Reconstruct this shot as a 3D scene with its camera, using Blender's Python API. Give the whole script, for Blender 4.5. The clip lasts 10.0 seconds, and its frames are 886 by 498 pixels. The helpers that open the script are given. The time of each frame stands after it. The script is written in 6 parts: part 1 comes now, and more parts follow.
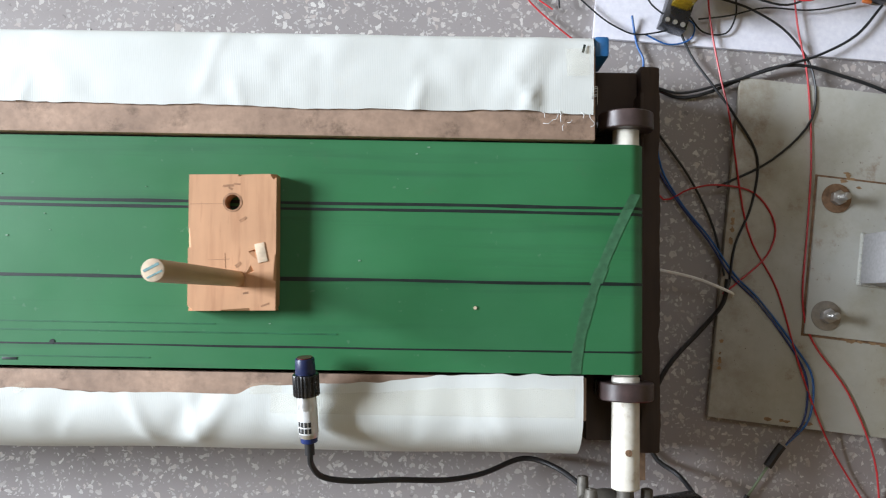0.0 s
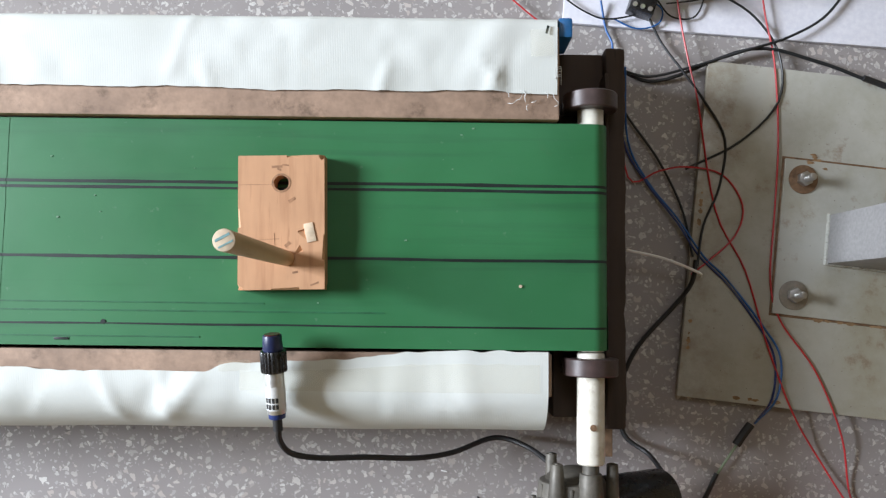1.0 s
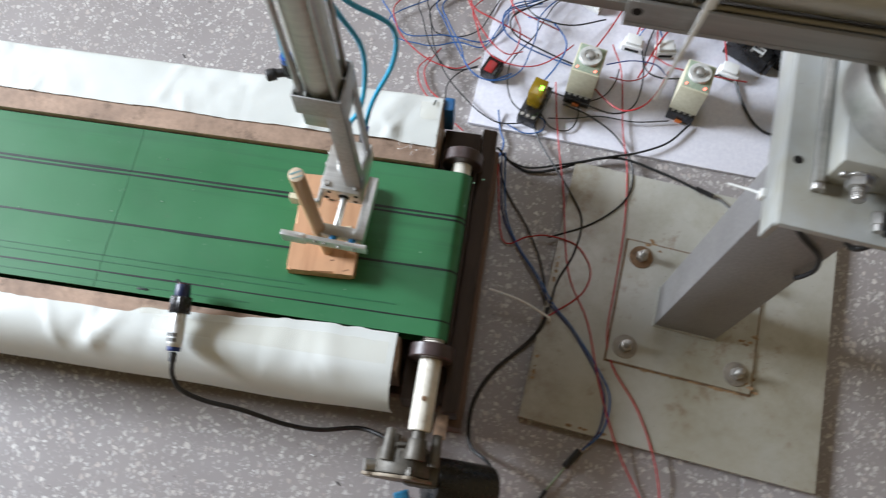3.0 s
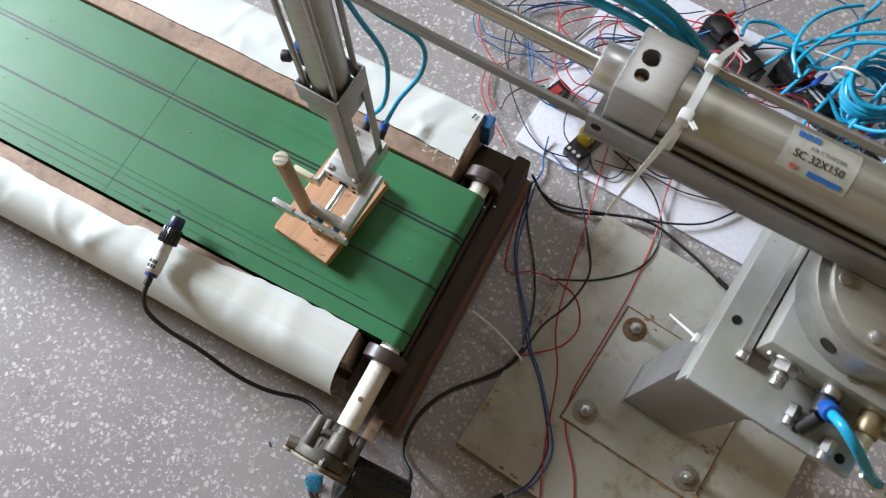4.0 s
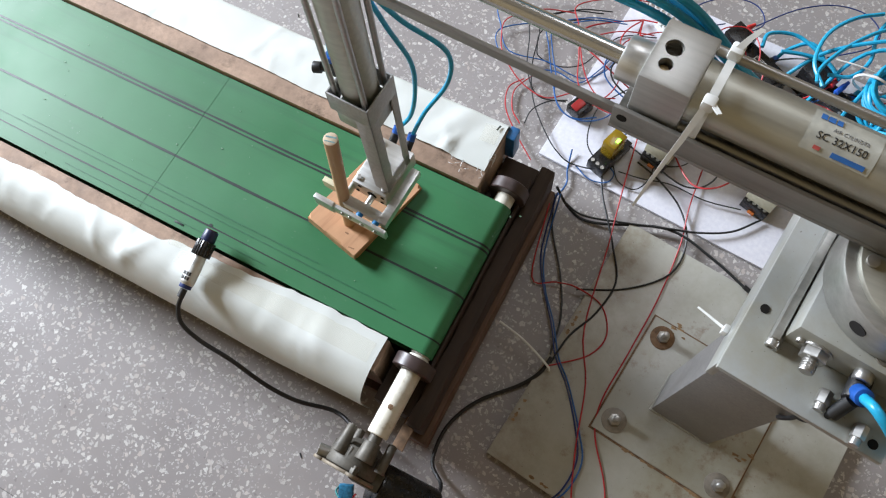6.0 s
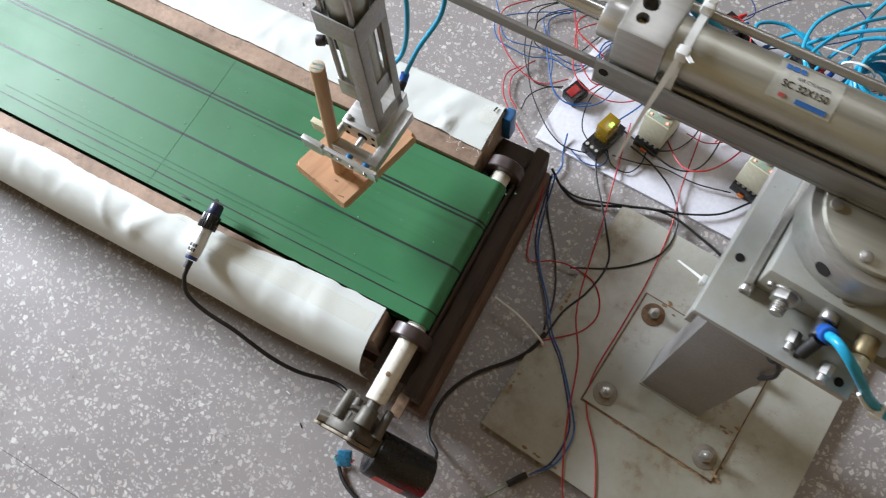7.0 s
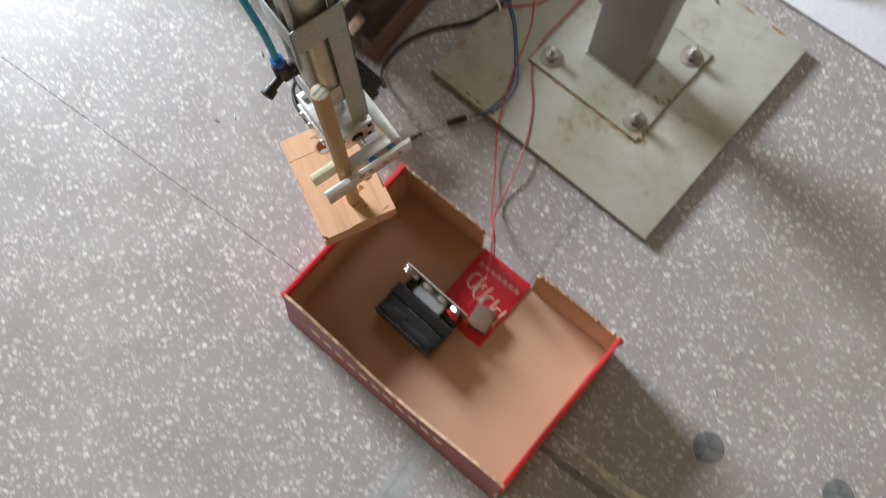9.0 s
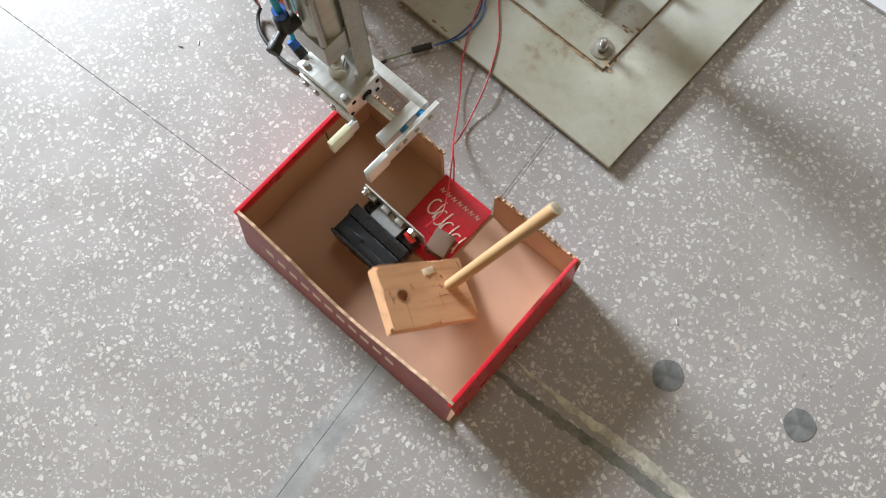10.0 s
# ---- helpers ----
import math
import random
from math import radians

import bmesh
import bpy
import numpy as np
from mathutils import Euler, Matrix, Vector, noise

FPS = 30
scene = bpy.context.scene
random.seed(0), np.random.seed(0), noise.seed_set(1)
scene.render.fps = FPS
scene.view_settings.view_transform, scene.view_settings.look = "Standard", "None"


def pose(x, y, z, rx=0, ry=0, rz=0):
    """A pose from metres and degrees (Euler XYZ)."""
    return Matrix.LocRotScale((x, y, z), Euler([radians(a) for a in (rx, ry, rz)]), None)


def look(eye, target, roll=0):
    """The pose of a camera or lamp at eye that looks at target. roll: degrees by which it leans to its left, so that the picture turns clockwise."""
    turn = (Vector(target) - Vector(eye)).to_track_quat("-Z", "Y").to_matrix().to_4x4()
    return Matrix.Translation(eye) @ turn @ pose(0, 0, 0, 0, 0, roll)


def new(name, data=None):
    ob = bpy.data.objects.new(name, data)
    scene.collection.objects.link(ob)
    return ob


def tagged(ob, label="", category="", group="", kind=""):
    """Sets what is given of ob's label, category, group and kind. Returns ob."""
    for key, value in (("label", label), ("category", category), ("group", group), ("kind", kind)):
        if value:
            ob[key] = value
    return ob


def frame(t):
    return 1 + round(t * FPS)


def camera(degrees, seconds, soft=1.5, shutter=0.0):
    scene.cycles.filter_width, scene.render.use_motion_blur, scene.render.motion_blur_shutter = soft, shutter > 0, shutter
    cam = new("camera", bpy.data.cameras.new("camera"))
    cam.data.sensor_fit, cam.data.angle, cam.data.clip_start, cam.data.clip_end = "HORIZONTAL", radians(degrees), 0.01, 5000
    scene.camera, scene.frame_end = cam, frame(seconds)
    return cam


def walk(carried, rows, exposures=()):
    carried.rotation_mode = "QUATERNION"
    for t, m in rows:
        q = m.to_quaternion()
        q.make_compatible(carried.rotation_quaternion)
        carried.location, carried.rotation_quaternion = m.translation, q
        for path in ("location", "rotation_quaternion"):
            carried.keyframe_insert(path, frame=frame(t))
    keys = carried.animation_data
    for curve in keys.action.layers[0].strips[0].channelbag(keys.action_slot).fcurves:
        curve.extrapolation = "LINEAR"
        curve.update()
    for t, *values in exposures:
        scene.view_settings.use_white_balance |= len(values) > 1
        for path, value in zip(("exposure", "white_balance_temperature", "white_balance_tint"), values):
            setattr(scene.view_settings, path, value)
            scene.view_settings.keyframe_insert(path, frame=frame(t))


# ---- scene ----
cam = camera(59.9, 10.0, soft=1.15, shutter=0.42)
PATH = [
    (0, (-0.007, -0.058, 0.872), (-0.006, 0.074, -1.123), 1.4),
    (0.5, (-0.003, -0.065, 0.877), (0.009, 0.067, -1.118), 5.6),
    (1, (0.025, -0.082, 0.88), (0.027, 0.059, -1.115), 1.5),
    (1.5, (0.045, -0.121, 0.896), (0.035, 0.036, -1.098), -0.6),
    (2, (0.073, -0.182, 0.959), (0.011, 0.041, -1.028), -8.6),
    (2.5, (0.131, -0.273, 1.012), (0.029, 0.306, -0.9), -2.8),
    (3, (0.218, -0.338, 1.035), (0.104, 0.346, -0.841), -0.8),
    (3.2, (0.268, -0.334, 1.033), (0.156, 0.361, -0.839), 5.0),
    (4.3, (0.315, -0.216, 1.054), (-0.018, 0.259, -0.861), -6.6),
    (4.5, (0.315, -0.248, 1.045), (-0.024, 0.283, -0.853), -4.6),
    (5, (0.311, -0.257, 1.059), (-0.035, 0.304, -0.83), -4.1),
    (5.5, (0.318, -0.255, 1.055), (-0.053, 0.3, -0.831), -6.5),
    (6.8, (0.336, -0.292, 1.062), (-0.062, 0.258, -0.819), -8.4),
    (7, (0.353, -0.304, 1.072), (-0.052, 0.261, -0.803), -7.8),
    (7.5, (0.44, -0.38, 1.068), (0.008, 0.258, -0.778), -0.4),
    (8, (0.52, -0.46, 1.052), (0.084, 0.133, -0.808), -0.0),
    (8.5, (0.537, -0.529, 1.044), (0.165, -0.025, -0.856), -0.2),
    (9, (0.634, -0.612, 1.002), (0.295, -0.18, -0.921), -2.5),
    (9.3, (0.709, -0.62, 0.971), (0.38, -0.242, -0.965), -5.1),
    (9.5, (0.736, -0.644, 0.96), (0.399, -0.231, -0.968), -3.4),
    (10, (0.74, -0.642, 0.961), (0.38, -0.234, -0.963), -4.9),
]
walk(cam, [(t, look(eye, target, roll)) for t, eye, target, roll in PATH], exposures=[(0.0, 0.63, 6400, 11), (4.5, 0.70, 6400, 11), (7.0, 0.74, 6450, 11), (8.0, 0.74, 6650, 11), (8.5, 0.80, 6600, 10), (9.0, 1.06, 6550, 8), (9.5, 1.27, 6520, 7), (10.0, 1.35, 6520, 6)])

# ---- light ----
world = bpy.data.worlds.new("world")
scene.world = world
world.use_nodes = True
sky = world.node_tree.nodes.new("ShaderNodeTexSky")
sky.sky_type, sky.sun_disc, sky.sun_elevation, sky.sun_rotation = "NISHITA", False, radians(35), radians(90)
world.node_tree.links.new(sky.outputs["Color"], world.node_tree.nodes["Background"].inputs["Color"])
world.node_tree.nodes["Background"].inputs["Strength"].default_value = 0.05


def area(name, m, sx, sy, watts, colour):
    data = bpy.data.lights.new(name, "AREA")
    data.shape, data.size, data.size_y, data.energy, data.color = "RECTANGLE", sx, sy, watts, colour
    ob = new(name, data)
    ob.matrix_world = m
    return ob


area("window_daylight", look((-3.96, 0.5, 1.95), (0.4, -0.2, 0.1)), 1.3, 1.2, 316, (0.865, 0.937, 1.025))
# added fill lamp high in the north, for plate sheen and lighter shade
area("north_fill_light", look((0.1, 2.36, 4.4), (0.55, 0.0, 0.0)), 1.2, 1.5, 18, (0.93, 0.95, 1.0))


# ---- materials ----
class Nodes:
    """A node tree for one principled material."""

    def __init__(self, name, colour, rough, metal=0.0):
        self.mat = bpy.data.materials.new(name)
        self.mat.use_nodes = True
        self.tree = self.mat.node_tree
        self.shader = self.tree.nodes["Principled BSDF"]
        self.put("Base Color", (*colour, 1))
        self.put("Roughness", rough)
        self.put("Metallic", metal)
        self.coords = self.node("ShaderNodeTexCoord").outputs["Object"]

    def node(self, kind, **values):
        n = self.tree.nodes.new(kind)
        for key, value in values.items():
            n.inputs[key].default_value = value
        return n

    def link(self, a, b):
        self.tree.links.new(a, b)

    def put(self, key, value):
        self.shader.inputs[key].default_value = value

    def feed(self, key, out):
        self.link(out, self.shader.inputs[key])

    def noise(self, scale, detail=4.0, vector=None, rough=0.55):
        n = self.node("ShaderNodeTexNoise", Scale=scale, Detail=detail, Roughness=rough)
        self.link(vector or self.coords, n.inputs["Vector"])
        return n.outputs["Fac"]

    def stretch(self, sx, sy, sz):
        n = self.node("ShaderNodeMapping", Scale=(sx, sy, sz))
        self.link(self.coords, n.inputs["Vector"])
        return n.outputs["Vector"]

    def ramp(self, fac, *stops):
        n = self.node("ShaderNodeValToRGB")
        while len(n.color_ramp.elements) < len(stops):
            n.color_ramp.elements.new(0.5)
        for e, (pos, col) in zip(n.color_ramp.elements, stops):
            e.position, e.color = pos, (*col, 1) if len(col) == 3 else col
        self.link(fac, n.inputs["Fac"])
        return n.outputs["Color"]

    def mask(self, fac, low, high):
        n = self.node("ShaderNodeMapRange", **{"From Min": low, "From Max": high})
        self.link(fac, n.inputs["Value"])
        return n.outputs["Result"]

    def mix(self, fac, a, b, blend="MIX"):
        n = self.tree.nodes.new("ShaderNodeMix")
        n.data_type, n.blend_type = "RGBA", blend
        for key, v in ((0, fac), (6, a), (7, b)):
            if isinstance(v, (int, float)):
                n.inputs[key].default_value = v
            elif isinstance(v, tuple):
                n.inputs[key].default_value = (*v, 1)
            else:
                self.link(v, n.inputs[key])
        return n.outputs[2]

    def math(self, op, a, b=0.0):
        n = self.tree.nodes.new("ShaderNodeMath")
        n.operation = op
        for k, v in ((0, a), (1, b)):
            if isinstance(v, (int, float)):
                n.inputs[k].default_value = v
            else:
                self.link(v, n.inputs[k])
        return n.outputs[0]

    def bump(self, height, strength=0.2, distance=0.001):
        n = self.node("ShaderNodeBump", Strength=strength, Distance=distance)
        self.link(height, n.inputs["Height"])
        self.link(n.outputs["Normal"], self.shader.inputs["Normal"])


def plain(name, colour, rough, metal=0.0, vary=0.25, big=14.0, fine=160.0, bump=0.1, dirt=None, dirt_amount=0.0):
    """A surface with soft clouding, fine grain and, where given, patches of dirt."""
    n = Nodes(name, colour, rough, metal)
    dark = tuple(c * (1 - vary) for c in colour)
    light = tuple(min(1.0, c * (1 + vary * 0.6)) for c in colour)
    col = n.ramp(n.noise(big, 5), (0.3, dark), (0.7, light))
    grain = n.noise(fine, 3)
    col = n.mix(0.12, col, n.ramp(grain, (0.3, (0, 0, 0)), (0.7, (1, 1, 1))), "OVERLAY")
    if dirt:
        col = n.mix(n.math("MULTIPLY", n.mask(n.noise(big * 2.3, 8, rough=0.7), 0.55, 0.75), dirt_amount), col, dirt)
    n.feed("Base Color", col)
    n.feed("Roughness", n.math("ADD", n.math("MULTIPLY", n.noise(big * 3, 4), 0.2), rough - 0.1))
    if bump:
        n.bump(grain, bump, 0.0006)
    return n.mat


def terrazzo():
    n = Nodes("terrazzo", (0.3, 0.29, 0.29), 0.42)
    wob = n.node("ShaderNodeTexNoise", Scale=110.0, Detail=2.0)
    n.link(n.coords, wob.inputs["Vector"])
    warp = n.node("ShaderNodeVectorMath")
    warp.operation = "MULTIPLY_ADD"
    n.link(wob.outputs["Color"], warp.inputs[0])
    warp.inputs[1].default_value = (0.009, 0.009, 0.009)
    n.link(n.coords, warp.inputs[2])
    col = n.ramp(n.noise(3.0, 6), (0.3, (0.256, 0.236, 0.232)), (0.7, (0.322, 0.298, 0.294)))
    heights = []
    for scale, share, edge, tints in ((120.0, 0.40, 0.125, ((0.36, 0.335, 0.325), (0.60, 0.585, 0.56), (0.43, 0.38, 0.355), (0.53, 0.515, 0.495))), (175.0, 0.30, 0.13, ((0.40, 0.385, 0.37), (0.58, 0.57, 0.55), (0.33, 0.30, 0.29), (0.50, 0.485, 0.465))), (240.0, 0.36, 0.13, ((0.52, 0.51, 0.5), (0.36, 0.34, 0.34), (0.45, 0.43, 0.42), (0.2, 0.18, 0.18)))):
        chip = n.node("ShaderNodeTexVoronoi", Scale=scale, Randomness=1.0)
        rim = n.node("ShaderNodeTexVoronoi", Scale=scale, Randomness=1.0)
        rim.feature = "DISTANCE_TO_EDGE"
        for v in (chip, rim):
            n.link(warp.outputs[0], v.inputs["Vector"])
        split = n.node("ShaderNodeSeparateColor")
        n.link(chip.outputs["Color"], split.inputs["Color"])
        tint = n.ramp(split.outputs["Green"], *[(i / 3.0, c) for i, c in enumerate(tints)])
        size = n.math("ADD", n.math("MULTIPLY", split.outputs["Blue"], 0.16), edge)
        solid = n.math("MULTIPLY", n.mask(n.math("SUBTRACT", rim.outputs["Distance"], size), 0.0, 0.014), n.math("LESS_THAN", split.outputs["Red"], share))
        col = n.mix(solid, col, tint)
        heights.append(solid)
    place = n.node("ShaderNodeSeparateXYZ")
    n.link(n.coords, place.inputs["Vector"])
    ragged = n.math("MULTIPLY", n.noise(9.0, 6), 0.045)
    off = n.math("ABSOLUTE", n.math("SUBTRACT", place.outputs["X"], 0.589))
    band = n.mask(n.math("ADD", off, ragged), 0.044, 0.034)
    band = n.math("MULTIPLY", band, n.mask(place.outputs["Y"], -0.52, -0.56))
    col = n.mix(n.math("MULTIPLY", band, 0.85), col, n.ramp(n.noise(26, 6), (0.35, (0.22, 0.225, 0.23)), (0.65, (0.36, 0.365, 0.365))))
    col = n.mix(n.math("MULTIPLY", n.mask(n.noise(1.6, 8, rough=0.65), 0.5, 0.72), 0.35), col, (0.19, 0.165, 0.14))
    n.feed("Base Color", col)
    n.feed("Roughness", n.ramp(n.noise(12, 5), (0.3, (0.34, 0.34, 0.34)), (0.7, (0.52, 0.52, 0.52))))
    n.bump(n.noise(240, 3), 0.05, 0.0005)
    return n.mat


def wood(name, dark, light, along="Y", scale=1.0, rough=0.55):
    n = Nodes(name, light, rough)
    s = (60, 5, 60) if along == "Y" else (5, 60, 60) if along == "X" else (60, 60, 5)
    v = n.stretch(*[c * scale for c in s])
    grain = n.noise(1.6, 6, v)
    col = n.ramp(grain, (0.3, dark), (0.5, light), (0.72, tuple(min(1, c * 1.12) for c in light)))
    col = n.mix(n.mask(n.noise(4.0, 3, v), 0.62, 0.72), col, dark)
    col = n.mix(0.5, col, n.ramp(n.noise(16, 4), (0.3, tuple(c * 0.72 for c in light)), (0.7, light)), "MIX")
    n.feed("Base Color", col)
    n.bump(grain, 0.25, 0.0006)
    return n.mat


def painted_plate(name, base, rust_amount):
    n = Nodes(name, base, 0.29)
    col = n.ramp(n.noise(6, 6), (0.3, tuple(c * 0.82 for c in base)), (0.7, tuple(c * 1.06 for c in base)))
    col = n.mix(n.math("MULTIPLY", n.mask(n.noise(9, 9, rough=0.7), 0.46, 0.66), 0.6), col, (0.29, 0.275, 0.20))
    col = n.mix(n.math("MULTIPLY", n.mask(n.noise(3.2, 7, rough=0.65), 0.48, 0.66), 0.62), col, (0.28, 0.25, 0.165))
    side = n.node("ShaderNodeSeparateXYZ")
    n.link(n.coords, side.inputs["Vector"])
    worn = n.math("MULTIPLY", n.mask(side.outputs["X"], -0.13, -0.192), n.mask(n.noise(18, 8, rough=0.7), 0.36, 0.6))
    col = n.mix(n.math("MULTIPLY", worn, 0.75), col, (0.20, 0.15, 0.09))
    col = n.mix(n.math("MULTIPLY", n.mask(n.noise(26, 9, rough=0.75), 0.57, 0.72), rust_amount), col, (0.2, 0.12, 0.07))
    col = n.mix(n.mask(n.noise(420, 1), 0.76, 0.8), col, (0.12, 0.1, 0.08))
    n.feed("Base Color", col)
    n.bump(n.noise(130, 4), 0.12, 0.0006)
    return n.mat


def canvas():
    n = Nodes("white_canvas", (0.78, 0.8, 0.74), 0.6)
    ribs = n.node("ShaderNodeTexWave", Scale=190.0, Distortion=0.6)
    ribs.bands_direction = "X"
    n.link(n.coords, ribs.inputs["Vector"])
    col = n.ramp(n.noise(7, 6), (0.3, (0.59, 0.62, 0.59)), (0.7, (0.70, 0.73, 0.71)))
    col = n.mix(n.math("MULTIPLY", n.mask(ribs.outputs["Fac"], 0.6, 0.9), 0.08), col, (0.5, 0.52, 0.48))
    col = n.mix(n.math("MULTIPLY", n.mask(n.noise(14, 8, rough=0.7), 0.6, 0.75), 0.25), col, (0.55, 0.52, 0.42))
    n.feed("Base Color", col)
    n.bump(ribs.outputs["Fac"], 0.14, 0.0004)
    return n.mat


def belt_rubber():
    n = Nodes("green_belt", (0.02, 0.13, 0.05), 0.42)
    col = n.ramp(n.noise(5, 6), (0.3, (0.018, 0.128, 0.044)), (0.7, (0.029, 0.185, 0.064)))
    streak = n.noise(2.0, 6, n.stretch(1.5, 40, 1))
    col = n.mix(n.math("MULTIPLY", n.mask(streak, 0.55, 0.72), 0.35), col, (0.01, 0.06, 0.03))
    col = n.mix(n.math("MULTIPLY", n.mask(n.noise(35, 8, rough=0.75), 0.6, 0.76), 0.25), col, (0.07, 0.11, 0.06))
    col = n.mix(n.math("MULTIPLY", n.mask(n.noise(2.2, 7, n.stretch(1.0, 3.0, 1), rough=0.65), 0.45, 0.70), 0.30), col, (0.055, 0.20, 0.105))
    col = n.mix(n.math("MULTIPLY", n.mask(n.noise(120, 3), 0.70, 0.76), 0.35), col, (0.12, 0.22, 0.14))
    n.feed("Base Color", col)
    n.feed("Roughness", n.ramp(n.noise(9, 6), (0.3, (0.42, 0.42, 0.42)), (0.7, (0.58, 0.58, 0.58))))
    n.bump(n.noise(300, 3), 0.08, 0.0004)
    return n.mat


def cardboard():
    n = Nodes("brown_cardboard", (0.48, 0.285, 0.195), 0.8)
    flutes = n.node("ShaderNodeTexWave", Scale=80.0, Distortion=1.2)
    flutes.bands_direction = "X"
    n.link(n.coords, flutes.inputs["Vector"])
    col = n.ramp(n.noise(7, 5), (0.3, (0.44, 0.258, 0.172)), (0.7, (0.52, 0.315, 0.22)))
    col = n.mix(n.math("MULTIPLY", flutes.outputs["Fac"], 0.05), col, (0.36, 0.20, 0.13))
    col = n.mix(n.math("MULTIPLY", n.mask(n.noise(60, 6, rough=0.7), 0.62, 0.75), 0.35), col, (0.30, 0.17, 0.11))
    n.feed("Base Color", col)
    n.bump(flutes.outputs["Fac"], 0.05, 0.0005)
    return n.mat


def glassy(name, colour, rough, transmission):
    n = Nodes(name, colour, rough)
    n.put("Transmission Weight", transmission)
    return n.mat


def glow(name, colour, power):
    n = Nodes(name, colour, 0.4)
    n.put("Emission Color", (*colour, 1))
    n.put("Emission Strength", power)
    return n.mat


def brushed(name, colour, rough, along=(4, 90, 90), scratch=0.35):
    n = Nodes(name, colour, rough, 0.85)
    lines = n.noise(3.0, 6, n.stretch(*along))
    col = n.ramp(lines, (0.3, tuple(c * 0.86 for c in colour)), (0.7, tuple(min(1, c * 1.07) for c in colour)))
    col = n.mix(n.math("MULTIPLY", n.mask(n.noise(22, 8, rough=0.7), 0.55, 0.72), scratch), col, tuple(c * 0.62 for c in colour))
    n.feed("Base Color", col)
    n.feed("Roughness", n.math("ADD", n.math("MULTIPLY", lines, 0.2), rough - 0.1))
    return n.mat


TERRAZZO, BELT, CANVAS = terrazzo(), belt_rubber(), canvas()
# tan of the unseen walls, tuned to dim and warm the bounced light
WALL = plain("unseen_wall_tan", (0.19, 0.136, 0.062), 0.8, vary=0.06, big=2, fine=90)
INK = plain("dark_marker_ink", (0.004, 0.013, 0.011), 0.5, vary=0.4, big=60)
FAINT = plain("faint_scuff", (0.017, 0.122, 0.05), 0.5, vary=0.25, big=50)
CHALK = plain("pale_scratch", (0.16, 0.3, 0.19), 0.6, vary=0.3, big=60)
MDF = plain("brown_hardboard", (0.41, 0.285, 0.21), 0.75, vary=0.3, big=16, dirt=(0.11, 0.075, 0.05), dirt_amount=0.85)
DARKWOOD = wood("dark_stained_wood", (0.014, 0.009, 0.006), (0.05, 0.03, 0.021), "Y", 0.6, 0.68)
OLDWOOD = wood("worn_brown_wood", (0.045, 0.024, 0.015), (0.16, 0.095, 0.065), "Y", 0.6, 0.65)
BAKELITE = plain("brown_plastic", (0.055, 0.036, 0.034), 0.42, vary=0.3, big=40)
PVC = plain("white_pipe_plastic", (0.72, 0.69, 0.60), 0.4, vary=0.16, big=30, dirt=(0.30, 0.20, 0.12), dirt_amount=0.75)
CAST = plain("cast_alloy", (0.115, 0.105, 0.088), 0.55, 0.3, vary=0.35, big=45, fine=260, bump=0.25, dirt=(0.05, 0.045, 0.04), dirt_amount=0.7)
BLACK = plain("black_enamel", (0.012, 0.012, 0.013), 0.28, vary=0.3, big=40)
RUBBER = plain("black_rubber", (0.014, 0.014, 0.015), 0.5, vary=0.3, big=60)
REDPAINT = plain("faded_red_sticker", (0.5, 0.09, 0.08), 0.45, vary=0.25, big=40)
PLATE = painted_plate("grey_green_painted_steel", (0.47, 0.472, 0.43), 0.75)
GREYTOP = painted_plate("cool_grey_painted_steel", (0.37, 0.385, 0.38), 0.15)
FLANGE = painted_plate("rusting_painted_steel", (0.45, 0.455, 0.42), 0.8)
GREYPAINT = plain("grey_hammer_paint", (0.255, 0.25, 0.25), 0.45, 0.1, vary=0.12, big=9, fine=260, bump=0.2)
ALLOY = brushed("milled_alloy", (0.68, 0.68, 0.66), 0.36)
ALLOYGREY = brushed("grey_alloy", (0.50, 0.50, 0.48), 0.42)
TUBEMETAL = brushed("anodised_tube", (0.54, 0.535, 0.47), 0.46, (3, 60, 60), 0.4)
STEEL = brushed("bare_steel", (0.46, 0.45, 0.43), 0.38)
RUST = plain("rusty_washer", (0.22, 0.135, 0.08), 0.7, 0.3, vary=0.4, big=80)
WASHER = plain("stained_washer", (0.27, 0.24, 0.20), 0.5, 0.4, vary=0.3, big=70, dirt=(0.2, 0.12, 0.08), dirt_amount=0.7)
CHROME = brushed("chromed_rod", (0.6, 0.6, 0.58), 0.2, (3, 50, 50), 0.25)
DARKMETAL = brushed("dark_steel_bar", (0.33, 0.32, 0.30), 0.5, (4, 70, 70), 0.6)
BLOCKWOOD = wood("light_wood", (0.36, 0.155, 0.07), (0.60, 0.335, 0.185), "Y", 0.9, 0.55)
PEGWOOD = wood("turned_wood", (0.34, 0.19, 0.09), (0.50, 0.31, 0.16), "Z", 1.0, 0.5)
ENDWOOD = plain("pale_cut_wood", (0.62, 0.5, 0.36), 0.7, vary=0.3, big=60)
SCUFF = plain("brown_scuff", (0.36, 0.19, 0.10), 0.7, vary=0.5, big=120)
# near-black that stands in for the shade inside holes that are not cut
HOLESHADE = plain("hole_shade", (0.008, 0.006, 0.005), 0.95)
BLUETUBE = plain("blue_air_hose", (0.014, 0.33, 0.54), 0.35, vary=0.15, big=30)
BLUECAP = plain("blue_collet", (0.012, 0.09, 0.38), 0.4, vary=0.1)
LIGHTBLUE = plain("light_blue_nylon", (0.02, 0.22, 0.5), 0.4, vary=0.1)
SILVERPAPER = plain("silver_label", (0.52, 0.52, 0.46), 0.4, 0.35, vary=0.08)
